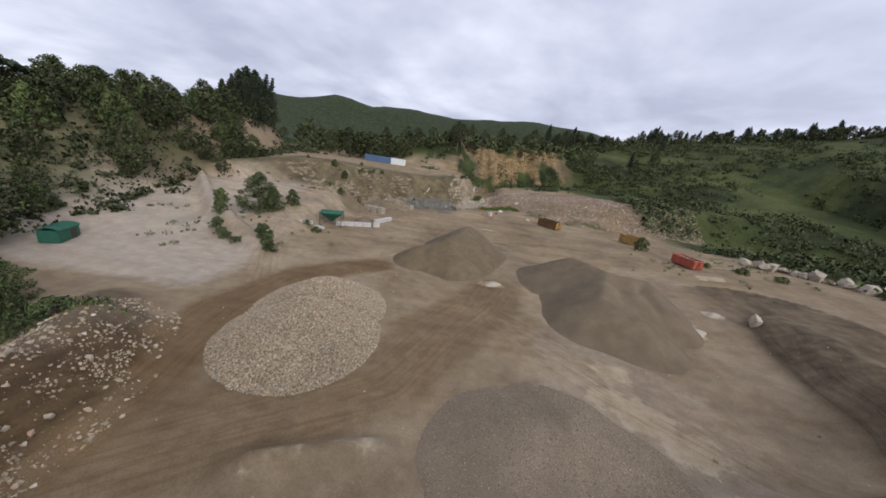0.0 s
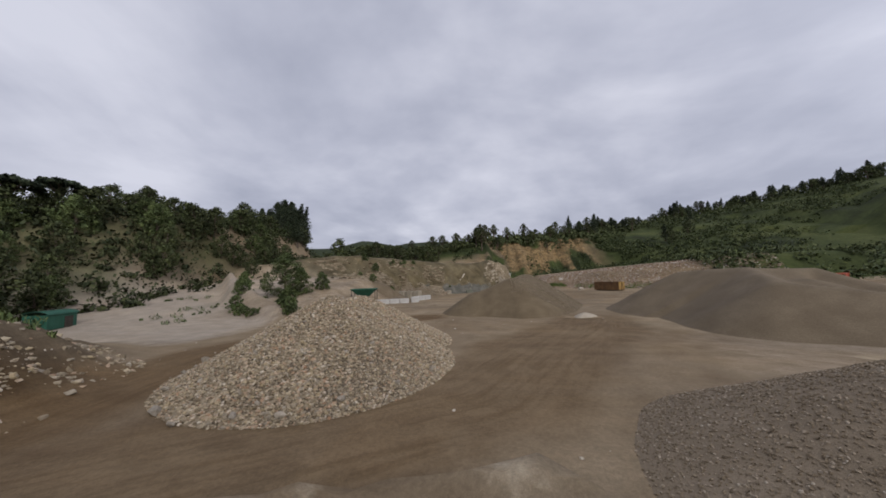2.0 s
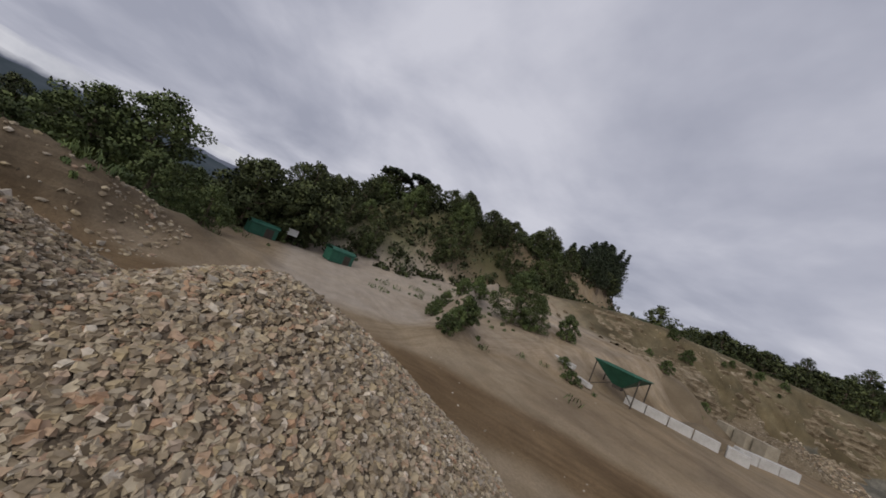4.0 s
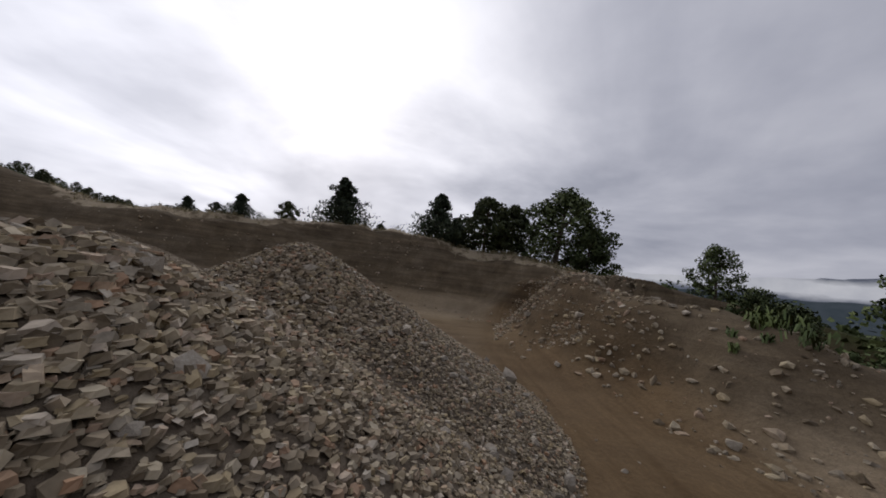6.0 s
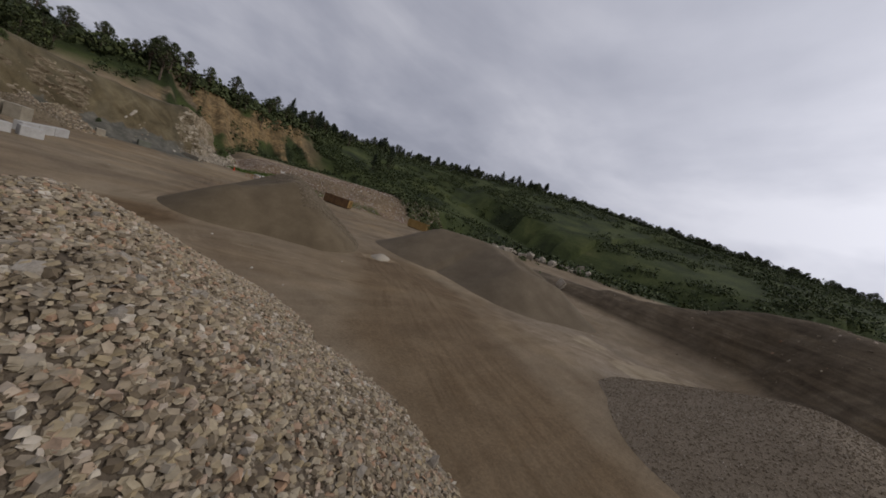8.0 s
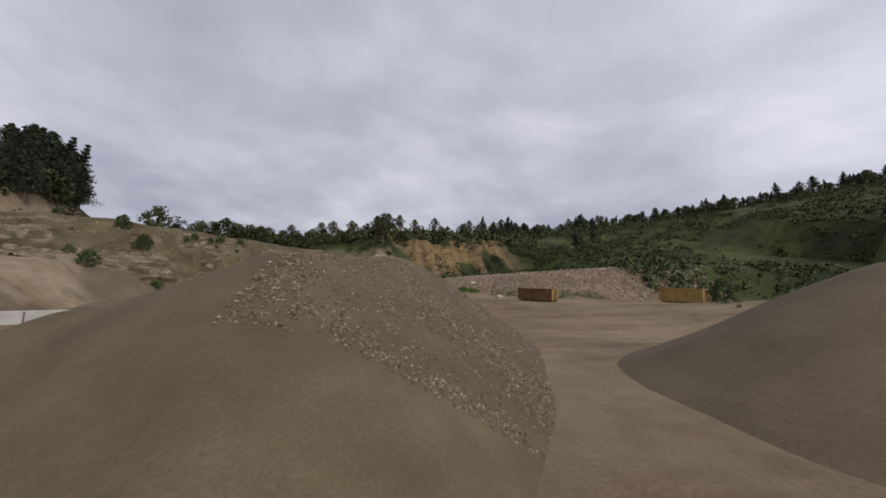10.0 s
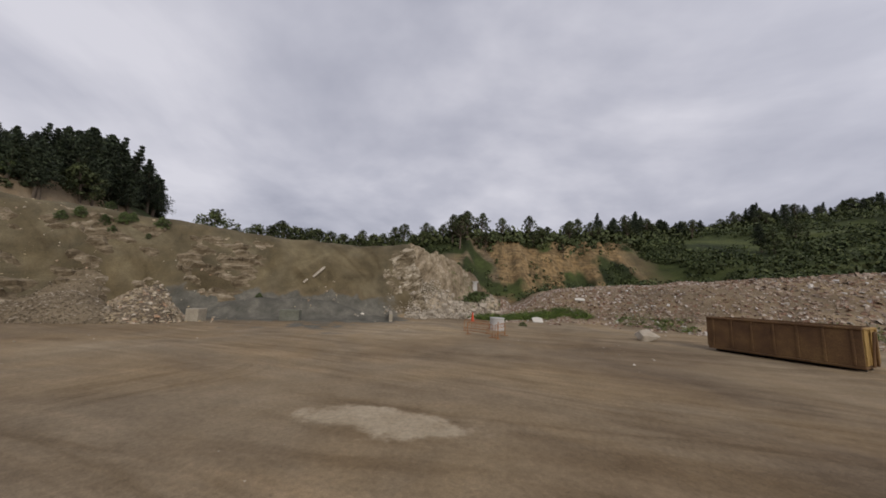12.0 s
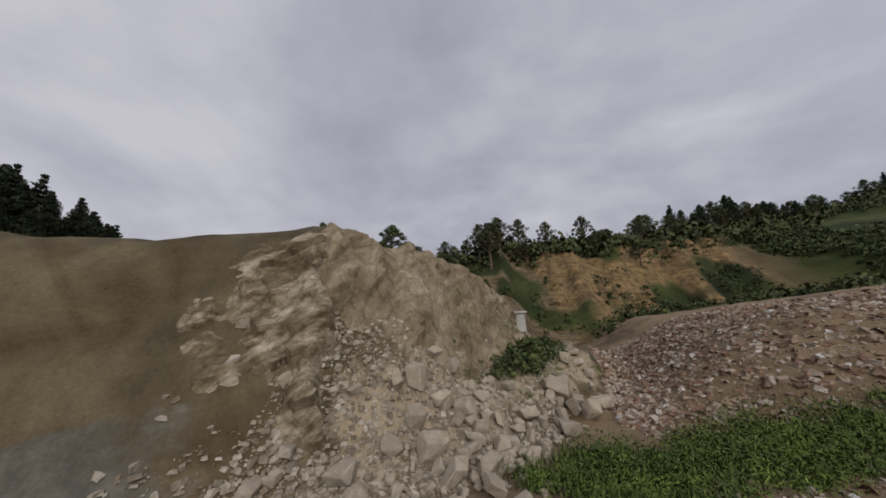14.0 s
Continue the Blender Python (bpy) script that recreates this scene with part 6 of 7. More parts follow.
block_field("corner_scree", 9000, corner_scree, 0.05, 0.3, PALE_STONES, 58, "broken pale stones caught on the rock corner", "stones", 0.6, 2.8, 0.03)
block_field("berm_scree", 26000, berm_scree, 0.03, 0.2, STONES, 59, "small pale scree spilled down the earth berm", "stones", 0.6, 2.6)
block_field("foot_stones", 15000, fan_chips, 0.04, 0.26, PALE_STONES, 53, "small broken stones between the boulders", "stones", 0.85, 2.4)
rock_sheet("rock_outcrop", (-44, 68, -11, 98), 0.19, BEDROCK, ledge_lift, ledge_mask, "pale bedded rock breaking out of the brown slope")
# ---- built things ----
RUST = mottled("rusty_steel", [(0.32, (0.05, 0.027, 0.015)), (0.5, (0.115, 0.062, 0.028)), (0.66, (0.20, 0.12, 0.048))], 0.8, 22, rough=0.75, metal=0.1, bump=0.25, dist=0.01)
OCHRE_PAINT = mottled("ochre_paint", [(0.3, (0.17, 0.10, 0.035)), (0.5, (0.30, 0.19, 0.06)), (0.7, (0.36, 0.25, 0.10))], 1.4, 18, rough=0.6, bump=0.2, dist=0.01)
RED_PAINT = mottled("red_paint", [(0.3, (0.20, 0.045, 0.03)), (0.5, (0.32, 0.075, 0.045)), (0.7, (0.38, 0.12, 0.07))], 1.4, 18, rough=0.6, bump=0.2, dist=0.01)
GREEN_PAINT = mottled("green_paint", [(0.3, (0.012, 0.05, 0.034)), (0.5, (0.02, 0.085, 0.055)), (0.7, (0.04, 0.13, 0.09))], 1.4, 18, rough=0.55, bump=0.2, dist=0.01)
DARK_STEEL = mottled("dark_steel", [(0.3, (0.03, 0.026, 0.022)), (0.7, (0.08, 0.065, 0.05))], 3, 30, rough=0.7, metal=0.2, bump=0.2, dist=0.005)
ORANGE_RUST = mottled("orange_rust", [(0.3, (0.14, 0.055, 0.02)), (0.5, (0.27, 0.115, 0.04)), (0.7, (0.34, 0.17, 0.06))], 5, 40, rough=0.75, bump=0.3, dist=0.004)
CONCRETE = mottled("concrete", [(0.3, (0.30, 0.285, 0.26)), (0.5, (0.40, 0.385, 0.36)), (0.7, (0.50, 0.485, 0.46))], 1.5, 16, bump=0.3, dist=0.01)
CONE_RED = mottled("cone_plastic", [(0.3, (0.45, 0.04, 0.015)), (0.7, (0.60, 0.075, 0.03))], 4, 30, rough=0.5, bump=0.1)
WHITE_PAINT = mottled("white_paint", [(0.3, (0.55, 0.55, 0.53)), (0.7, (0.72, 0.72, 0.70))], 2, 20, rough=0.6, bump=0.1)
BLUE_PAINT = mottled("blue_paint", [(0.3, (0.06, 0.10, 0.18)), (0.7, (0.10, 0.16, 0.27))], 2, 20, rough=0.6, bump=0.1)


def skip(x, y, turn, L, W, H, side, end, label):
    """An open hook-lift container: plates, ribs, rim, skids, end gate with a hook frame."""
    z = float(ground_z(x, y))
    r = root_at("waste_container", x, y, z, turn, label, "container", "open steel containers")
    t = 0.05
    bm = bmesh.new()
    box(bm, (0, 0, 0.22), (L, W, 0.08), 0.01)
    part("floor_plate", bm, side, r)
    for sgn in (-1, 1):
        bm = bmesh.new()
        box(bm, (0, sgn * (W / 2 - t / 2), H / 2 + 0.18), (L - 0.012, t, H - 0.18), 0.008)
        w = part("side_wall", bm, side, r)
        n = 7
        for k in range(n):
            bm = bmesh.new()
            box(bm, (-L / 2 + 0.3 + (L - 0.6) * k / (n - 1), sgn * (W / 2 + 0.025), H / 2 + 0.16), (0.09, 0.045, H - 0.34), 0.01)
            part("rib", bm, side, w)
        bm = bmesh.new()
        box(bm, (0, sgn * (W / 2 + 0.005), H + 0.02), (L + 0.06, 0.13, 0.11), 0.02)
        part("rim", bm, side, w)
    for sgn, mt in ((-1, side), (1, end)):
        bm = bmesh.new()
        box(bm, (sgn * (L / 2 - t / 2), 0, H / 2 + 0.2), (t, W - 2 * t - 0.01, H - 0.24), 0.008)
        e = part("end_wall", bm, mt, r, "ochre-painted end plate" if mt is OCHRE_PAINT else "")
        for yy in (-W / 2 + 0.12, 0.0, W / 2 - 0.12):
            bm = bmesh.new()
            box(bm, (sgn * (L / 2 + 0.03), yy, H / 2 + 0.18), (0.06, 0.12, H - 0.3), 0.012)
            part("post", bm, mt, e)
        bm = bmesh.new()
        box(bm, (sgn * (L / 2 + 0.02), 0, H + 0.02), (0.1, W - 0.14, 0.1), 0.02)
        part("rim", bm, mt, e)
    bm = bmesh.new()
    for sy in (-0.32, 0.32):
        tube(bm, (L / 2 + 0.09, sy * 1.3, 0.25), (L / 2 + 0.16, sy * 0.35, H - 0.15), 0.055)
    tube(bm, (L / 2 + 0.16, -0.13, H - 0.15), (L / 2 + 0.16, 0.13, H - 0.15), 0.05)
    part("hook_frame", bm, RUST, r, "rusty lifting frame")
    for sy in (-0.5, 0.5):
        bm = bmesh.new()
        box(bm, (0, sy, 0.09), (L - 0.2, 0.14, 0.18), 0.02)
        part("skid", bm, DARK_STEEL, r)
    return r


skip(27.1, 87.5, -50, 6.0, 2.45, 2.0, RUST, OCHRE_PAINT, "rusty brown open steel container on the sandy yard")
skip(44.6, 77.4, -62, 5.2, 2.3, 2.0, OCHRE_PAINT, OCHRE_PAINT, "ochre and rust open steel container before the rubble")
skip(46.0, 59.6, -75, 4.6, 2.2, 1.6, RED_PAINT, RED_PAINT, "faded red open steel container at the track")


def loading(x, y, turn):
    """A mixed load that shows above the red container's rim."""
    rng = np.random.default_rng(77)
    n = 60
    p = np.stack([(rng.random(n) - 0.5) * 3.6, (rng.random(n) - 0.5) * 1.6, 1.25 + 0.3 * rng.random(n)], 1)
    v, f = stone_arrays(p, 0.2 + 0.25 * rng.random(n), rng, 0.5)
    ob = mesh_ob("scrap_load", v, f, RUBBLE, flat=True)
    ob.matrix_basis = pose(x, y, float(ground_z(x, y)), 0, 0, turn)
    tagged(ob, "pale scrap piled inside the red container", "scrap", kind="stuff")


loading(46.0, 59.6, -75)


def hopper(x, y, turn):
    z = float(ground_z(x, y))
    r = root_at("feed_hopper", x, y, z, turn, "dark green steel feed hopper on rusty legs", "hopper")
    w, d, top, low = 2.0, 1.6, 2.6, 1.15
    bm = bmesh.new()
    o = [(-w, -d, top), (w, -d, top), (w, d, top), (-w, d, top), (-0.45, -0.35, low), (0.45, -0.35, low), (0.45, 0.35, low), (-0.45, 0.35, low)]
    i = [(a * 0.97, b * 0.97, c + 0.04) for a, b, c in o]
    solid(bm, o + i, [(0, 1, 5, 4), (1, 2, 6, 5), (2, 3, 7, 6), (3, 0, 4, 7), (9, 8, 12, 13), (10, 9, 13, 14), (11, 10, 14, 15), (8, 11, 15, 12), (0, 8, 9, 1), (1, 9, 10, 2), (2, 10, 11, 3), (3, 11, 8, 0), (4, 5, 13, 12), (5, 6, 14, 13), (6, 7, 15, 14), (7, 4, 12, 15)])
    part("funnel", bm, GREEN_PAINT, r)
    for a, b in (((-w, -d), (w, -d)), ((w, -d), (w, d)), ((w, d), (-w, d)), ((-w, d), (-w, -d))):
        bm = bmesh.new()
        c = ((a[0] + b[0]) / 2, (a[1] + b[1]) / 2, top + 0.03)
        box(bm, c, (abs(a[0] - b[0]) + 0.08, abs(a[1] - b[1]) + 0.08, 0.1), 0.01)
        part("rim", bm, GREEN_PAINT, r)
    for sx in (-1, 1):
        for sy in (-1, 1):
            bm = bmesh.new()
            tube(bm, (sx * (w - 0.15), sy * (d - 0.15), 0), (sx * (w - 0.15), sy * (d - 0.15), top - 0.02), 0.06)
            part("leg", bm, DARK_STEEL, r)
    for sx in (-1, 1):
        bm = bmesh.new()
        tube(bm, (sx * (w - 0.15), -(d - 0.15), 0.3), (sx * 0.5, -0.3, 1.2), 0.04)
        part("brace", bm, DARK_STEEL, r)
    bm = bmesh.new()
    box(bm, (0, 0, 1.0), (0.8, 0.6, 0.3), 0.02)
    part("outlet", bm, DARK_STEEL, r)


hopper(-21.4, 56.2, 14)


def block(x, y, turn, L, W, H, label, group="concrete blocks", mat=None, z=None):
    zz = float(ground_z(x, y)) if z is None else z
    bm = bmesh.new()
    box(bm, (0, 0, H / 2), (L, W, H), 0.035)
    bmesh.ops.subdivide_edges(bm, edges=[e for e in bm.edges if e.calc_length() > 0.5], cuts=2, use_grid_fill=True)
    for v in bm.verts:
        v.co += Vector(noise.noise_vector(v.co * 3 + Vector((x, y, 0)))) * 0.012
    me = bpy.data.meshes.new("concrete_block")
    bm.to_mesh(me)
    bm.free()
    me.materials.append(mat or CONCRETE)
    ob = new("concrete_block", me)
    ob.matrix_basis = pose(x, y, zz - 0.03, 0, 0, turn)
    return tagged(ob, label, "concrete block", group)


BUFF_CONCRETE = mottled("buff_concrete", [(0.3, (0.19, 0.16, 0.115)), (0.5, (0.28, 0.245, 0.185)), (0.7, (0.36, 0.32, 0.25))], 1.8, 14, bump=0.4, dist=0.02)
DIRTY_CONCRETE = mottled("mossy_concrete", [(0.3, (0.085, 0.085, 0.062)), (0.5, (0.13, 0.13, 0.10)), (0.7, (0.19, 0.185, 0.15))], 1.8, 14, bump=0.4, dist=0.02)


def bay():
    lab = "pale cast concrete block of the storage bay wall"
    for k in range(4):
        block(-20.2 + 1.55 * k, 56.9 + 0.62 * k + 0.5, 21.8, 1.6, 0.6, 0.8, lab, "storage bay wall")
    block(-13.9, 60.1, 24, 1.3, 0.8, 0.85, lab, "storage bay wall")
    for k in range(3):
        block(-14.6 + 0.75 * k, 63.4 + 1.55 * k, 64, 1.65, 0.6, 0.85, lab, "storage bay wall")
    for k in range(3):
        block(-16.6 - 1.75 * k, 73.4 + 0.5 * k, -28, 1.45, 1.3, 1.45, "large pale concrete block beside the earth heap", "large bay blocks", BUFF_CONCRETE)
    block(-24.3, 52.2, 8, 2.2, 0.5, 0.45, "long pale concrete beam lying by the hopper", "loose beams")
    block(-22.2, 52.9, -20, 1.9, 0.45, 0.4, "long pale concrete beam lying by the hopper", "loose beams")
    block(-11.3, 85.3, 15, 0.95, 0.95, 0.95, "buff concrete cube at the foot of the slope", mat=BUFF_CONCRETE)
    block(-6.6, 89.8, 20, 1.6, 0.7, 0.9, "grey-green concrete block before the rock face", mat=DIRTY_CONCRETE)
    block(0.3, 95.7, 112, 4.8, 0.32, 0.75, "long pale concrete kerb half buried in grey mud", "loose beams", BUFF_CONCRETE)


bay()


def heap_small(name, x, y, r, h, mat, label, category, seed):
    rng = np.random.default_rng(seed)
    V, F = [], []
    R, N = 9, 26
    off = rng.random() * 99
    for i in range(R + 1):
        for j in range(N):
            a = 2 * np.pi * j / N
            rr = r * i / R * (1 + 0.3 * math.sin(2 * a + off) + 0.12 * math.sin(5 * a + off))
            px, py = rr * math.cos(a), rr * math.sin(a)
            V.append((px, py, h * (1 - (i / R) ** 1.5) + 0.05 * float(fbm(px + x, py + y, 1.2, 2)) + float(ground_z(x + px, y + py)) - float(ground_z(x, y)) - (0.08 if i == R else 0)))
    for i in range(R):
        for j in range(N):
            F.append((i * N + j, (i + 1) * N + j, (i + 1) * N + (j + 1) % N, i * N + (j + 1) % N))
    ob = mesh_ob(name, V, F, mat)
    ob.location = (x, y, float(ground_z(x, y)))
    return tagged(ob, label, category)


PALE_SAND = mottled("pale_sand", [(0.3, (0.25, 0.21, 0.155)), (0.5, (0.33, 0.285, 0.22)), (0.7, (0.41, 0.365, 0.295))], 1.2, 16, bump=0.3)
EARTH_HEAP = mottled("earth_heap", [(0.3, (0.11, 0.084, 0.05)), (0.5, (0.158, 0.122, 0.076)), (0.7, (0.215, 0.172, 0.115))], 0.8, 14, bump=0.6, dist=0.05)
for k, (x, y, r, h) in enumerate([(30.4, 33.0, 1.2, 0.5), (8.2, 39.4, 1.0, 0.4), (36, 38.3, 0.8, 0.3)]):
    heap_small("sand_dump", x, y, r, h, PALE_SAND, "small pale dump of crushed stone on the yard", "sand heap", k)
for k, (x, y, r, h, m) in enumerate([(-15.4, 84.4, 3.2, 2.3, GRAVEL_BED), (-18.6, 82.0, 3.6, 1.9, EARTH_HEAP), (-17.2, 62.5, 2.6, 1.1, GREY_SAND), (-22.5, 72.0, 3.0, 1.8, GREY_SAND)]):
    heap_small("gravel_heap", x, y, r, h, m, "low heap of pale gravel at the foot of the slope", "gravel heap", 20 + k)


def heap_cover(x, y, r, h, n, seed, heap_seed, mat, big):
    rng = np.random.default_rng(seed)
    off = np.random.default_rng(heap_seed).random() * 99
    a, q = rng.random(n) * 6.283, np.sqrt(rng.random(n)) * 1.02
    rr = r * q * (1 + 0.3 * np.sin(2 * a + off) + 0.12 * np.sin(5 * a + off))
    px, py = x + rr * np.cos(a), y + rr * np.sin(a)
    pz = ground_z(px, py) + h * (1 - np.minimum(q, 1) ** 1.5) + 0.02
    v, f = block_arrays(np.stack([px, py, pz], 1), 0.07 + big * rng.random(n) ** 2.6, rng, 0.6)
    tagged(mesh_ob("heap_stones", v, f, mat, flat=True), "pale broken stones covering a low heap", "stones", kind="stuff")


heap_cover(-15.4, 84.4, 3.2, 2.3, 4200, 61, 20, STONES, 0.24)
heap_cover(-18.6, 82.0, 3.6, 1.9, 3600, 62, 21, SAND_CHIPS, 0.12)


def barrier(x, y, turn, L, label):
    """A crowd barrier: a tube frame with rounded top corners, bars, rails and two flat feet."""
    z = float(ground_z(x, y))
    r = root_at("crowd_barrier", x, y, z, turn, label, "barrier", "barriers round the pit")
    H, rr, lo = 0.88, 0.022, 0.26
    for nm, a, b in (("post", (-L / 2, 0, 0.02), (-L / 2, 0, H - 0.1)), ("post", (L / 2, 0, 0.02), (L / 2, 0, H - 0.1)), ("corner", (-L / 2, 0, H - 0.1), (-L / 2 + 0.1, 0, H)), ("corner", (L / 2, 0, H - 0.1), (L / 2 - 0.1, 0, H)),
                     ("top_rail", (-L / 2 + 0.1, 0, H), (L / 2 - 0.1, 0, H)), ("bottom_rail", (-L / 2, 0, lo), (L / 2, 0, lo)), ("middle_rail", (-L / 2, 0, 0.62), (L / 2, 0, 0.62))):
        bm = bmesh.new()
        tube(bm, a, b, rr if nm != "middle_rail" else 0.012)
        part(nm, bm, ORANGE_RUST, r)
    n = 13
    for k in range(1, n):
        xx = -L / 2 + L * k / n
        bm = bmesh.new()
        tube(bm, (xx, 0, lo if k % 2 == 0 else 0.62), (xx, 0, H), 0.009, n=6)
        part("bar", bm, ORANGE_RUST, r)
    for sx in (-L / 2 + 0.12, L / 2 - 0.12):
        bm = bmesh.new()
        box(bm, (sx, 0, 0.03), (0.06, 0.6, 0.03), 0.005)
        tube(bm, (sx, 0, 0.03), (sx, 0, lo), 0.016)
        part("foot", bm, ORANGE_RUST, r)


barrier(9.95, 88.1, -31, 2.2, "rust-orange steel crowd barrier standing round a pit")
barrier(11.35, 88.4, 72, 2.0, "rust-orange steel crowd barrier set square to the first")
barrier(9.5, 90.1, -24, 2.2, "rust-orange steel crowd barrier behind the first one")


def marker_post(x, y):
    bm = bmesh.new()
    tube(bm, (0, 0, 0), (0, 0, 1.12), 0.035, 0.03)
    box(bm, (0, 0, 0.01), (0.3, 0.18, 0.02))
    me = bpy.data.meshes.new("marker_post")
    bm.to_mesh(me); bm.free()
    me.materials.append(ORANGE_RUST)
    ob = new("marker_post", me)
    ob.location = (x, y, float(ground_z(x, y)))
    tagged(ob, "rusty steel stake beside the crowd barrier", "post")


marker_post(11.25, 87.2)


def traffic_cone(x, y):
    r = root_at("traffic_cone", x, y, float(ground_z(x, y)), 12, "red-orange plastic traffic cone before white boulders", "traffic cone")
    bm = bmesh.new(); tube(bm, (0, 0, 0.04), (0, 0, 0.92), 0.17, 0.035, 18); part("body", bm, CONE_RED, r)
    bm = bmesh.new(); box(bm, (0, 0, 0.025), (0.44, 0.44, 0.05), 0.015); part("base", bm, CONE_RED, r)


traffic_cone(8.07, 99.5)


BOARD = mottled("weathered_board", [(0.3, (0.36, 0.335, 0.29)), (0.5, (0.46, 0.43, 0.375)), (0.7, (0.55, 0.52, 0.46))], 2.5, 18, rough=0.7, bump=0.2, dist=0.01)


def slab(x, y, z, tilt, turn, s, label):
    bm = bmesh.new()
    solid(bm, [(-s[0] / 2, -s[1] * 0.45, 0), (s[0] * 0.42, -s[1] / 2, 0), (s[0] / 2, s[1] * 0.3, 0), (s[0] * 0.1, s[1] / 2, 0), (-s[0] * 0.44, s[1] * 0.35, 0)], [(0, 1, 2, 3, 4)])
    g = bmesh.ops.extrude_face_region(bm, geom=list(bm.faces))
    bmesh.ops.translate(bm, vec=(0, 0, s[2]), verts=[v for v in g["geom"] if isinstance(v, bmesh.types.BMVert)])
    bmesh.ops.recalc_face_normals(bm, faces=bm.faces)
    bmesh.ops.bevel(bm, geom=list(bm.edges), offset=0.02, segments=1, affect="EDGES")
    me = bpy.data.meshes.new("broken_slab")
    bm.to_mesh(me); bm.free()
    me.materials.append(BOARD if "board" in label else WHITE_ROCK)
    ob = new("broken_slab", me)
    ob.matrix_basis = pose(x, y, z, tilt, 0, turn)
    tagged(ob, label, "slab")


slab(14.9, 102.4, float(ground_z(14.9, 102.4)) + 0.25, 35, 20, (1.25, 0.9, 0.09), "broken white board lying against the weeds")
slab(20.6, 109.0, float(ground_z(20.6, 109.0)) + 0.15, 32, 10, (1.3, 0.6, 0.09), "broken white board lying on the rubble")
slab(-8.6, 96.4, float(ground_z(-8.6, 96.4)) + 0.1, 44, -31, (0.5, 1.8, 0.16), "long pale rock slab lodged in the sandy face")
slab(-9.3, 95.2, float(ground_z(-9.3, 95.2)) + 0.08, 44, -31, (0.28, 0.6, 0.16), "short pale rock slab lodged in the sandy face")


def culvert(x, y):
    z = float(ground_z(x, y))
    r = root_at("concrete_pipe", x, y, z, 0, "upright concrete pipe with a cracked lid beyond the boulders", "concrete pipe")
    bm = bmesh.new(); tube(bm, (0, 0, -0.1), (0, 0, 1.45), 0.6, 0.6, 24); part("pipe", bm, CONCRETE, r)
    bm = bmesh.new(); tube(bm, (0.05, 0, 1.452), (0.05, 0, 1.6), 0.75, 0.72, 20); part("lid", bm, CONCRETE, r)


culvert(5.5, 121.5)


def well_ring(x, y):
    r = root_at("concrete_ring", x, y, float(ground_z(x, y)), 0, "smooth grey concrete well ring behind the barriers", "concrete ring")
    bm = bmesh.new(); tube(bm, (0, 0, -0.05), (0, 0, 0.92), 0.6, 0.58, 28); part("ring", bm, CONCRETE, r)
    bm = bmesh.new(); tube(bm, (0, 0, 0.922), (0, 0, 1.0), 0.62, 0.6, 28); part("cover", bm, CONCRETE, r)


well_ring(10.95, 92.6)


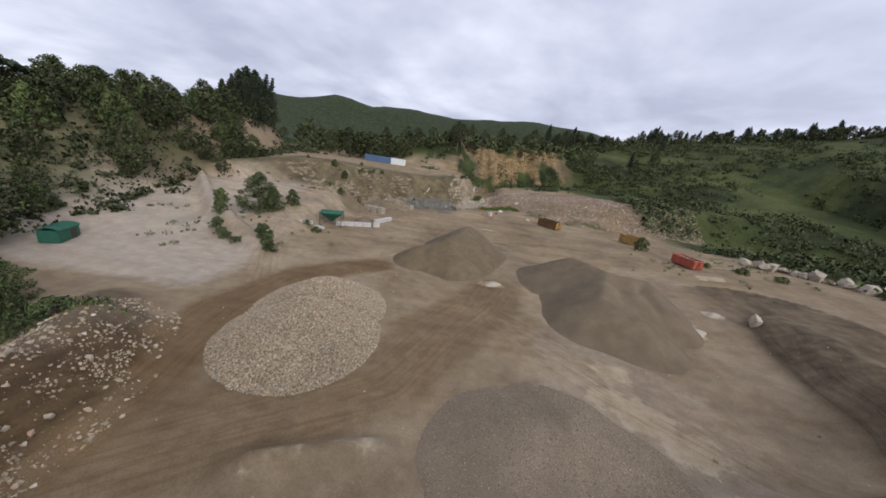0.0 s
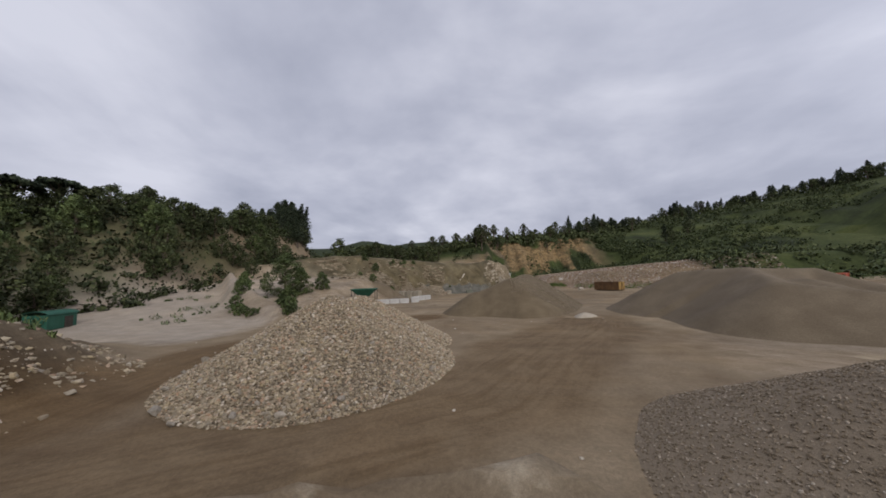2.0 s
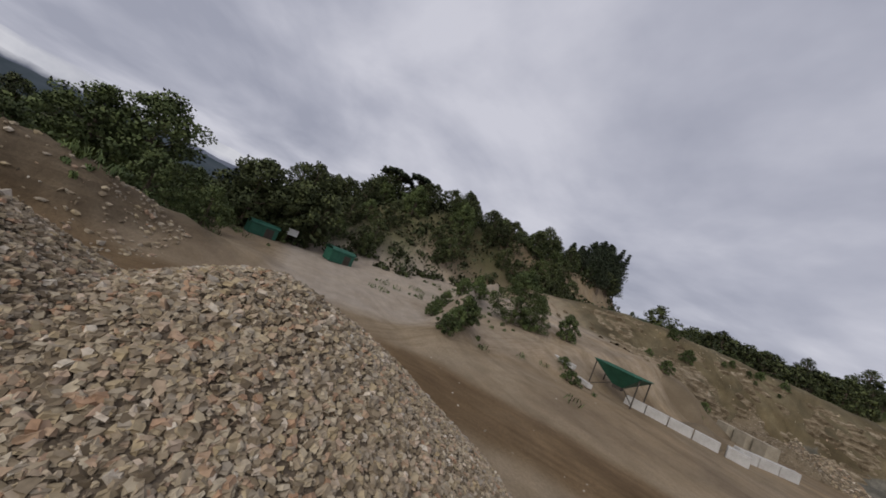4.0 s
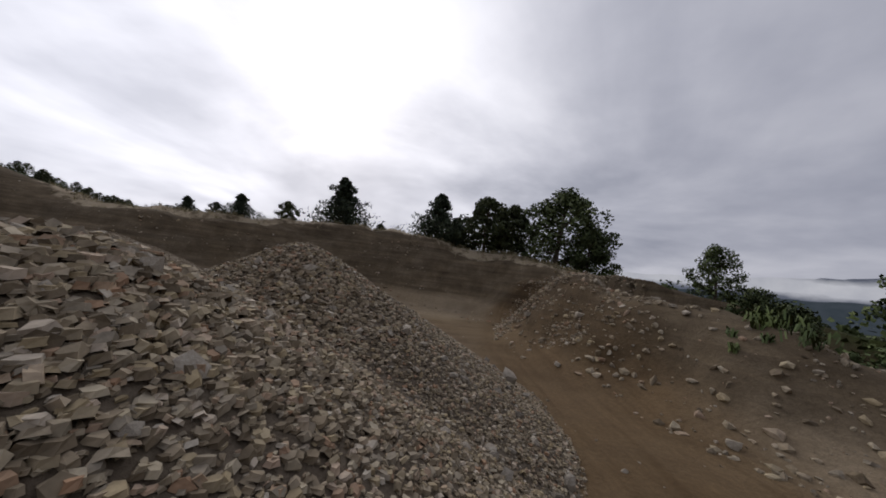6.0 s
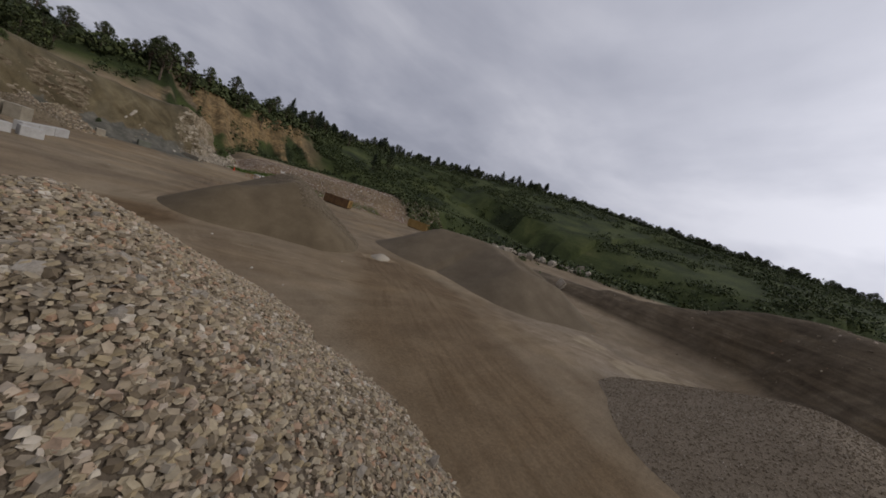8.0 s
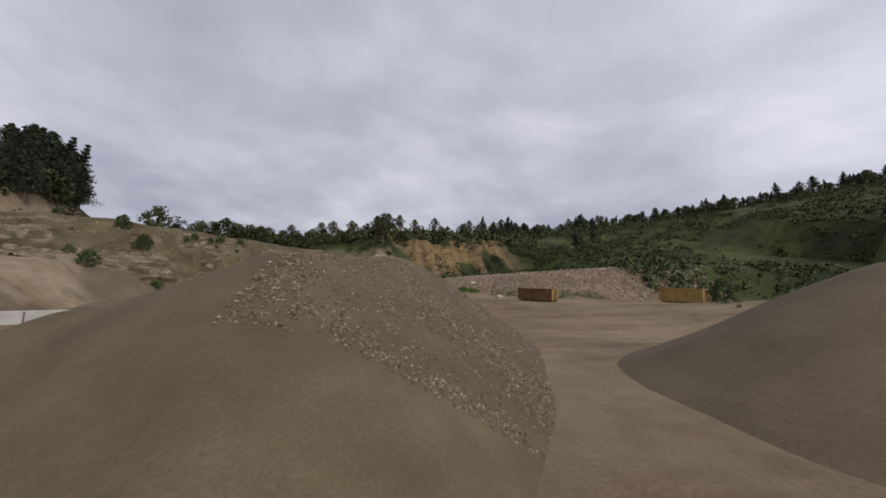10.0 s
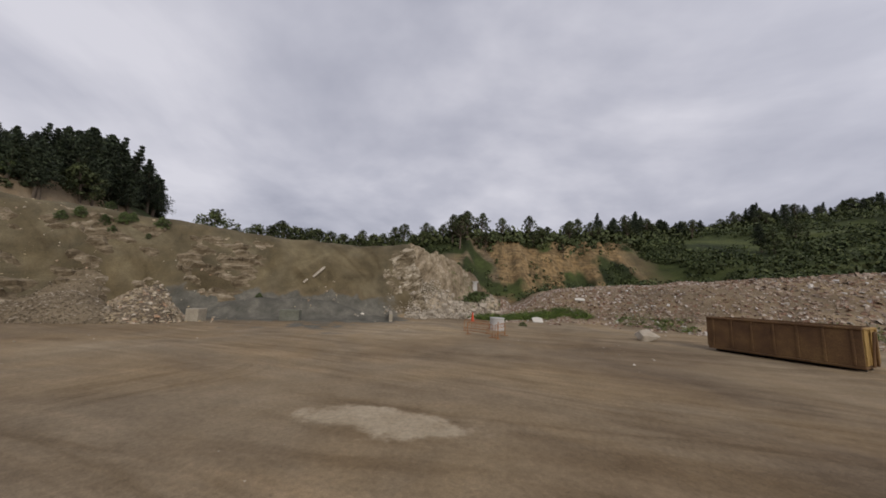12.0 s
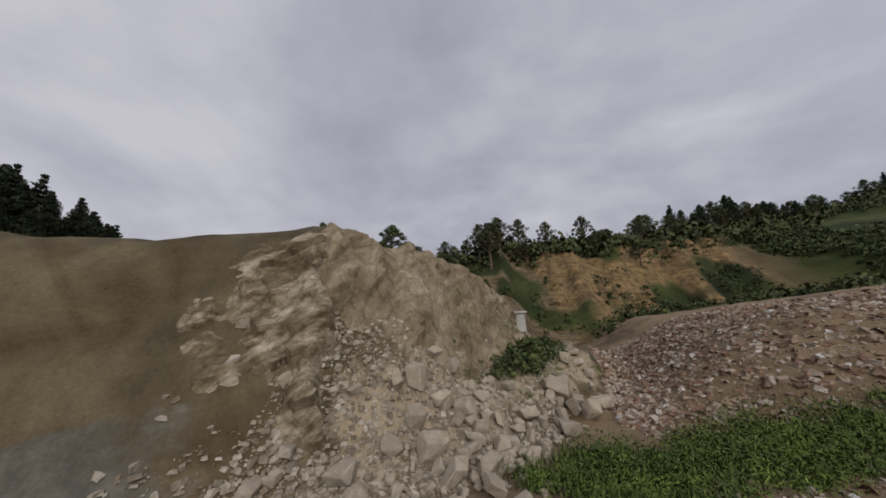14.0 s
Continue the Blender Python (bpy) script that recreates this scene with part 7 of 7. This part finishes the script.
def shelter(x, y, turn, L, W, H, mat, label):
    z = float(ground_z(x, y))
    r = root_at("shelter", x, y, z, turn, label, "shed")
    bm = bmesh.new(); box(bm, (0, 0, H * 0.42), (L, W, H * 0.84), 0.03); part("body", bm, mat, r)
    bm = bmesh.new()
    n = 10
    V, F = [], []
    for k in range(n + 1):
        a0 = math.pi * k / n
        for xx in (-L / 2 - 0.1, L / 2 + 0.1):
            for up in (0.0, 0.05):
                V.append((xx, -(W / 2 * 1.06 + up) * math.cos(a0), H * 0.845 + (H * 0.2 + up) * math.sin(a0)))
    for k in range(n):
        o, q = 4 * k, 4 * k + 4
        F += [(o, o + 2, q + 2, q), (o + 1, q + 1, q + 3, o + 3), (o, q, q + 1, o + 1), (o + 2, o + 3, q + 3, q + 2)]
    F += [(0, 1, 3, 2), (4 * n, 4 * n + 2, 4 * n + 3, 4 * n + 1)]
    solid(bm, V, F)
    part("roof", bm, mat, r)
    bm = bmesh.new(); box(bm, (0.2 * L, -W / 2 - 0.03, H * 0.36), (0.9, 0.05, H * 0.66), 0.01); part("door", bm, DARK_STEEL, r)


shelter(-43.6, 23.0, 112, 3.0, 1.8, 1.5, GREEN_PAINT, "green rounded metal shed at the edge of the wood")
shelter(-44.0, 32.0, 112, 3.2, 1.9, 1.7, GREEN_PAINT, "green rounded metal shed beside the grey lot")


def white_board(x, y):
    z = float(ground_z(x, y))
    r = root_at("notice_board", x, y, z, 108, "blank white board on two posts by the sheds", "board")
    bm = bmesh.new(); box(bm, (0, 0, 1.5), (1.3, 0.06, 0.8), 0.01); part("panel", bm, WHITE_PAINT, r)
    for sx in (-0.5, 0.5):
        bm = bmesh.new(); tube(bm, (sx, 0.06, 0), (sx, 0.06, 1.85), 0.04); part("post", bm, DARK_STEEL, r)


white_board(-45.6, 26.0)


def site_container(x, y, turn, mat, label):
    z = float(ground_z(x, y))
    r = root_at("site_container", x, y, z, turn, label, "container", "containers on the plateau")
    L, W, H = 6.0, 2.4, 2.5
    bm = bmesh.new(); box(bm, (0, 0, H / 2), (L, W, H), 0.03); part("body", bm, mat, r)
    for k in range(12):
        bm = bmesh.new(); box(bm, (-L / 2 + 0.3 + (L - 0.6) * k / 11, -W / 2 - 0.02, H / 2), (0.12, 0.05, H - 0.3)); part("rib", bm, mat, r)
    bm = bmesh.new(); box(bm, (0, 0, H + 0.03), (L - 0.1, W - 0.1, 0.06), 0.01); part("roof", bm, mat, r)


for k, (dx, m, c) in enumerate([(-6.4, BLUE_PAINT, "blue"), (0, BLUE_PAINT, "blue"), (6.4, WHITE_PAINT, "white")]):
    site_container(-34.4 + dx * 0.95, 140.9 - dx * 0.12, -7, m, c + " steel site container on the plateau")
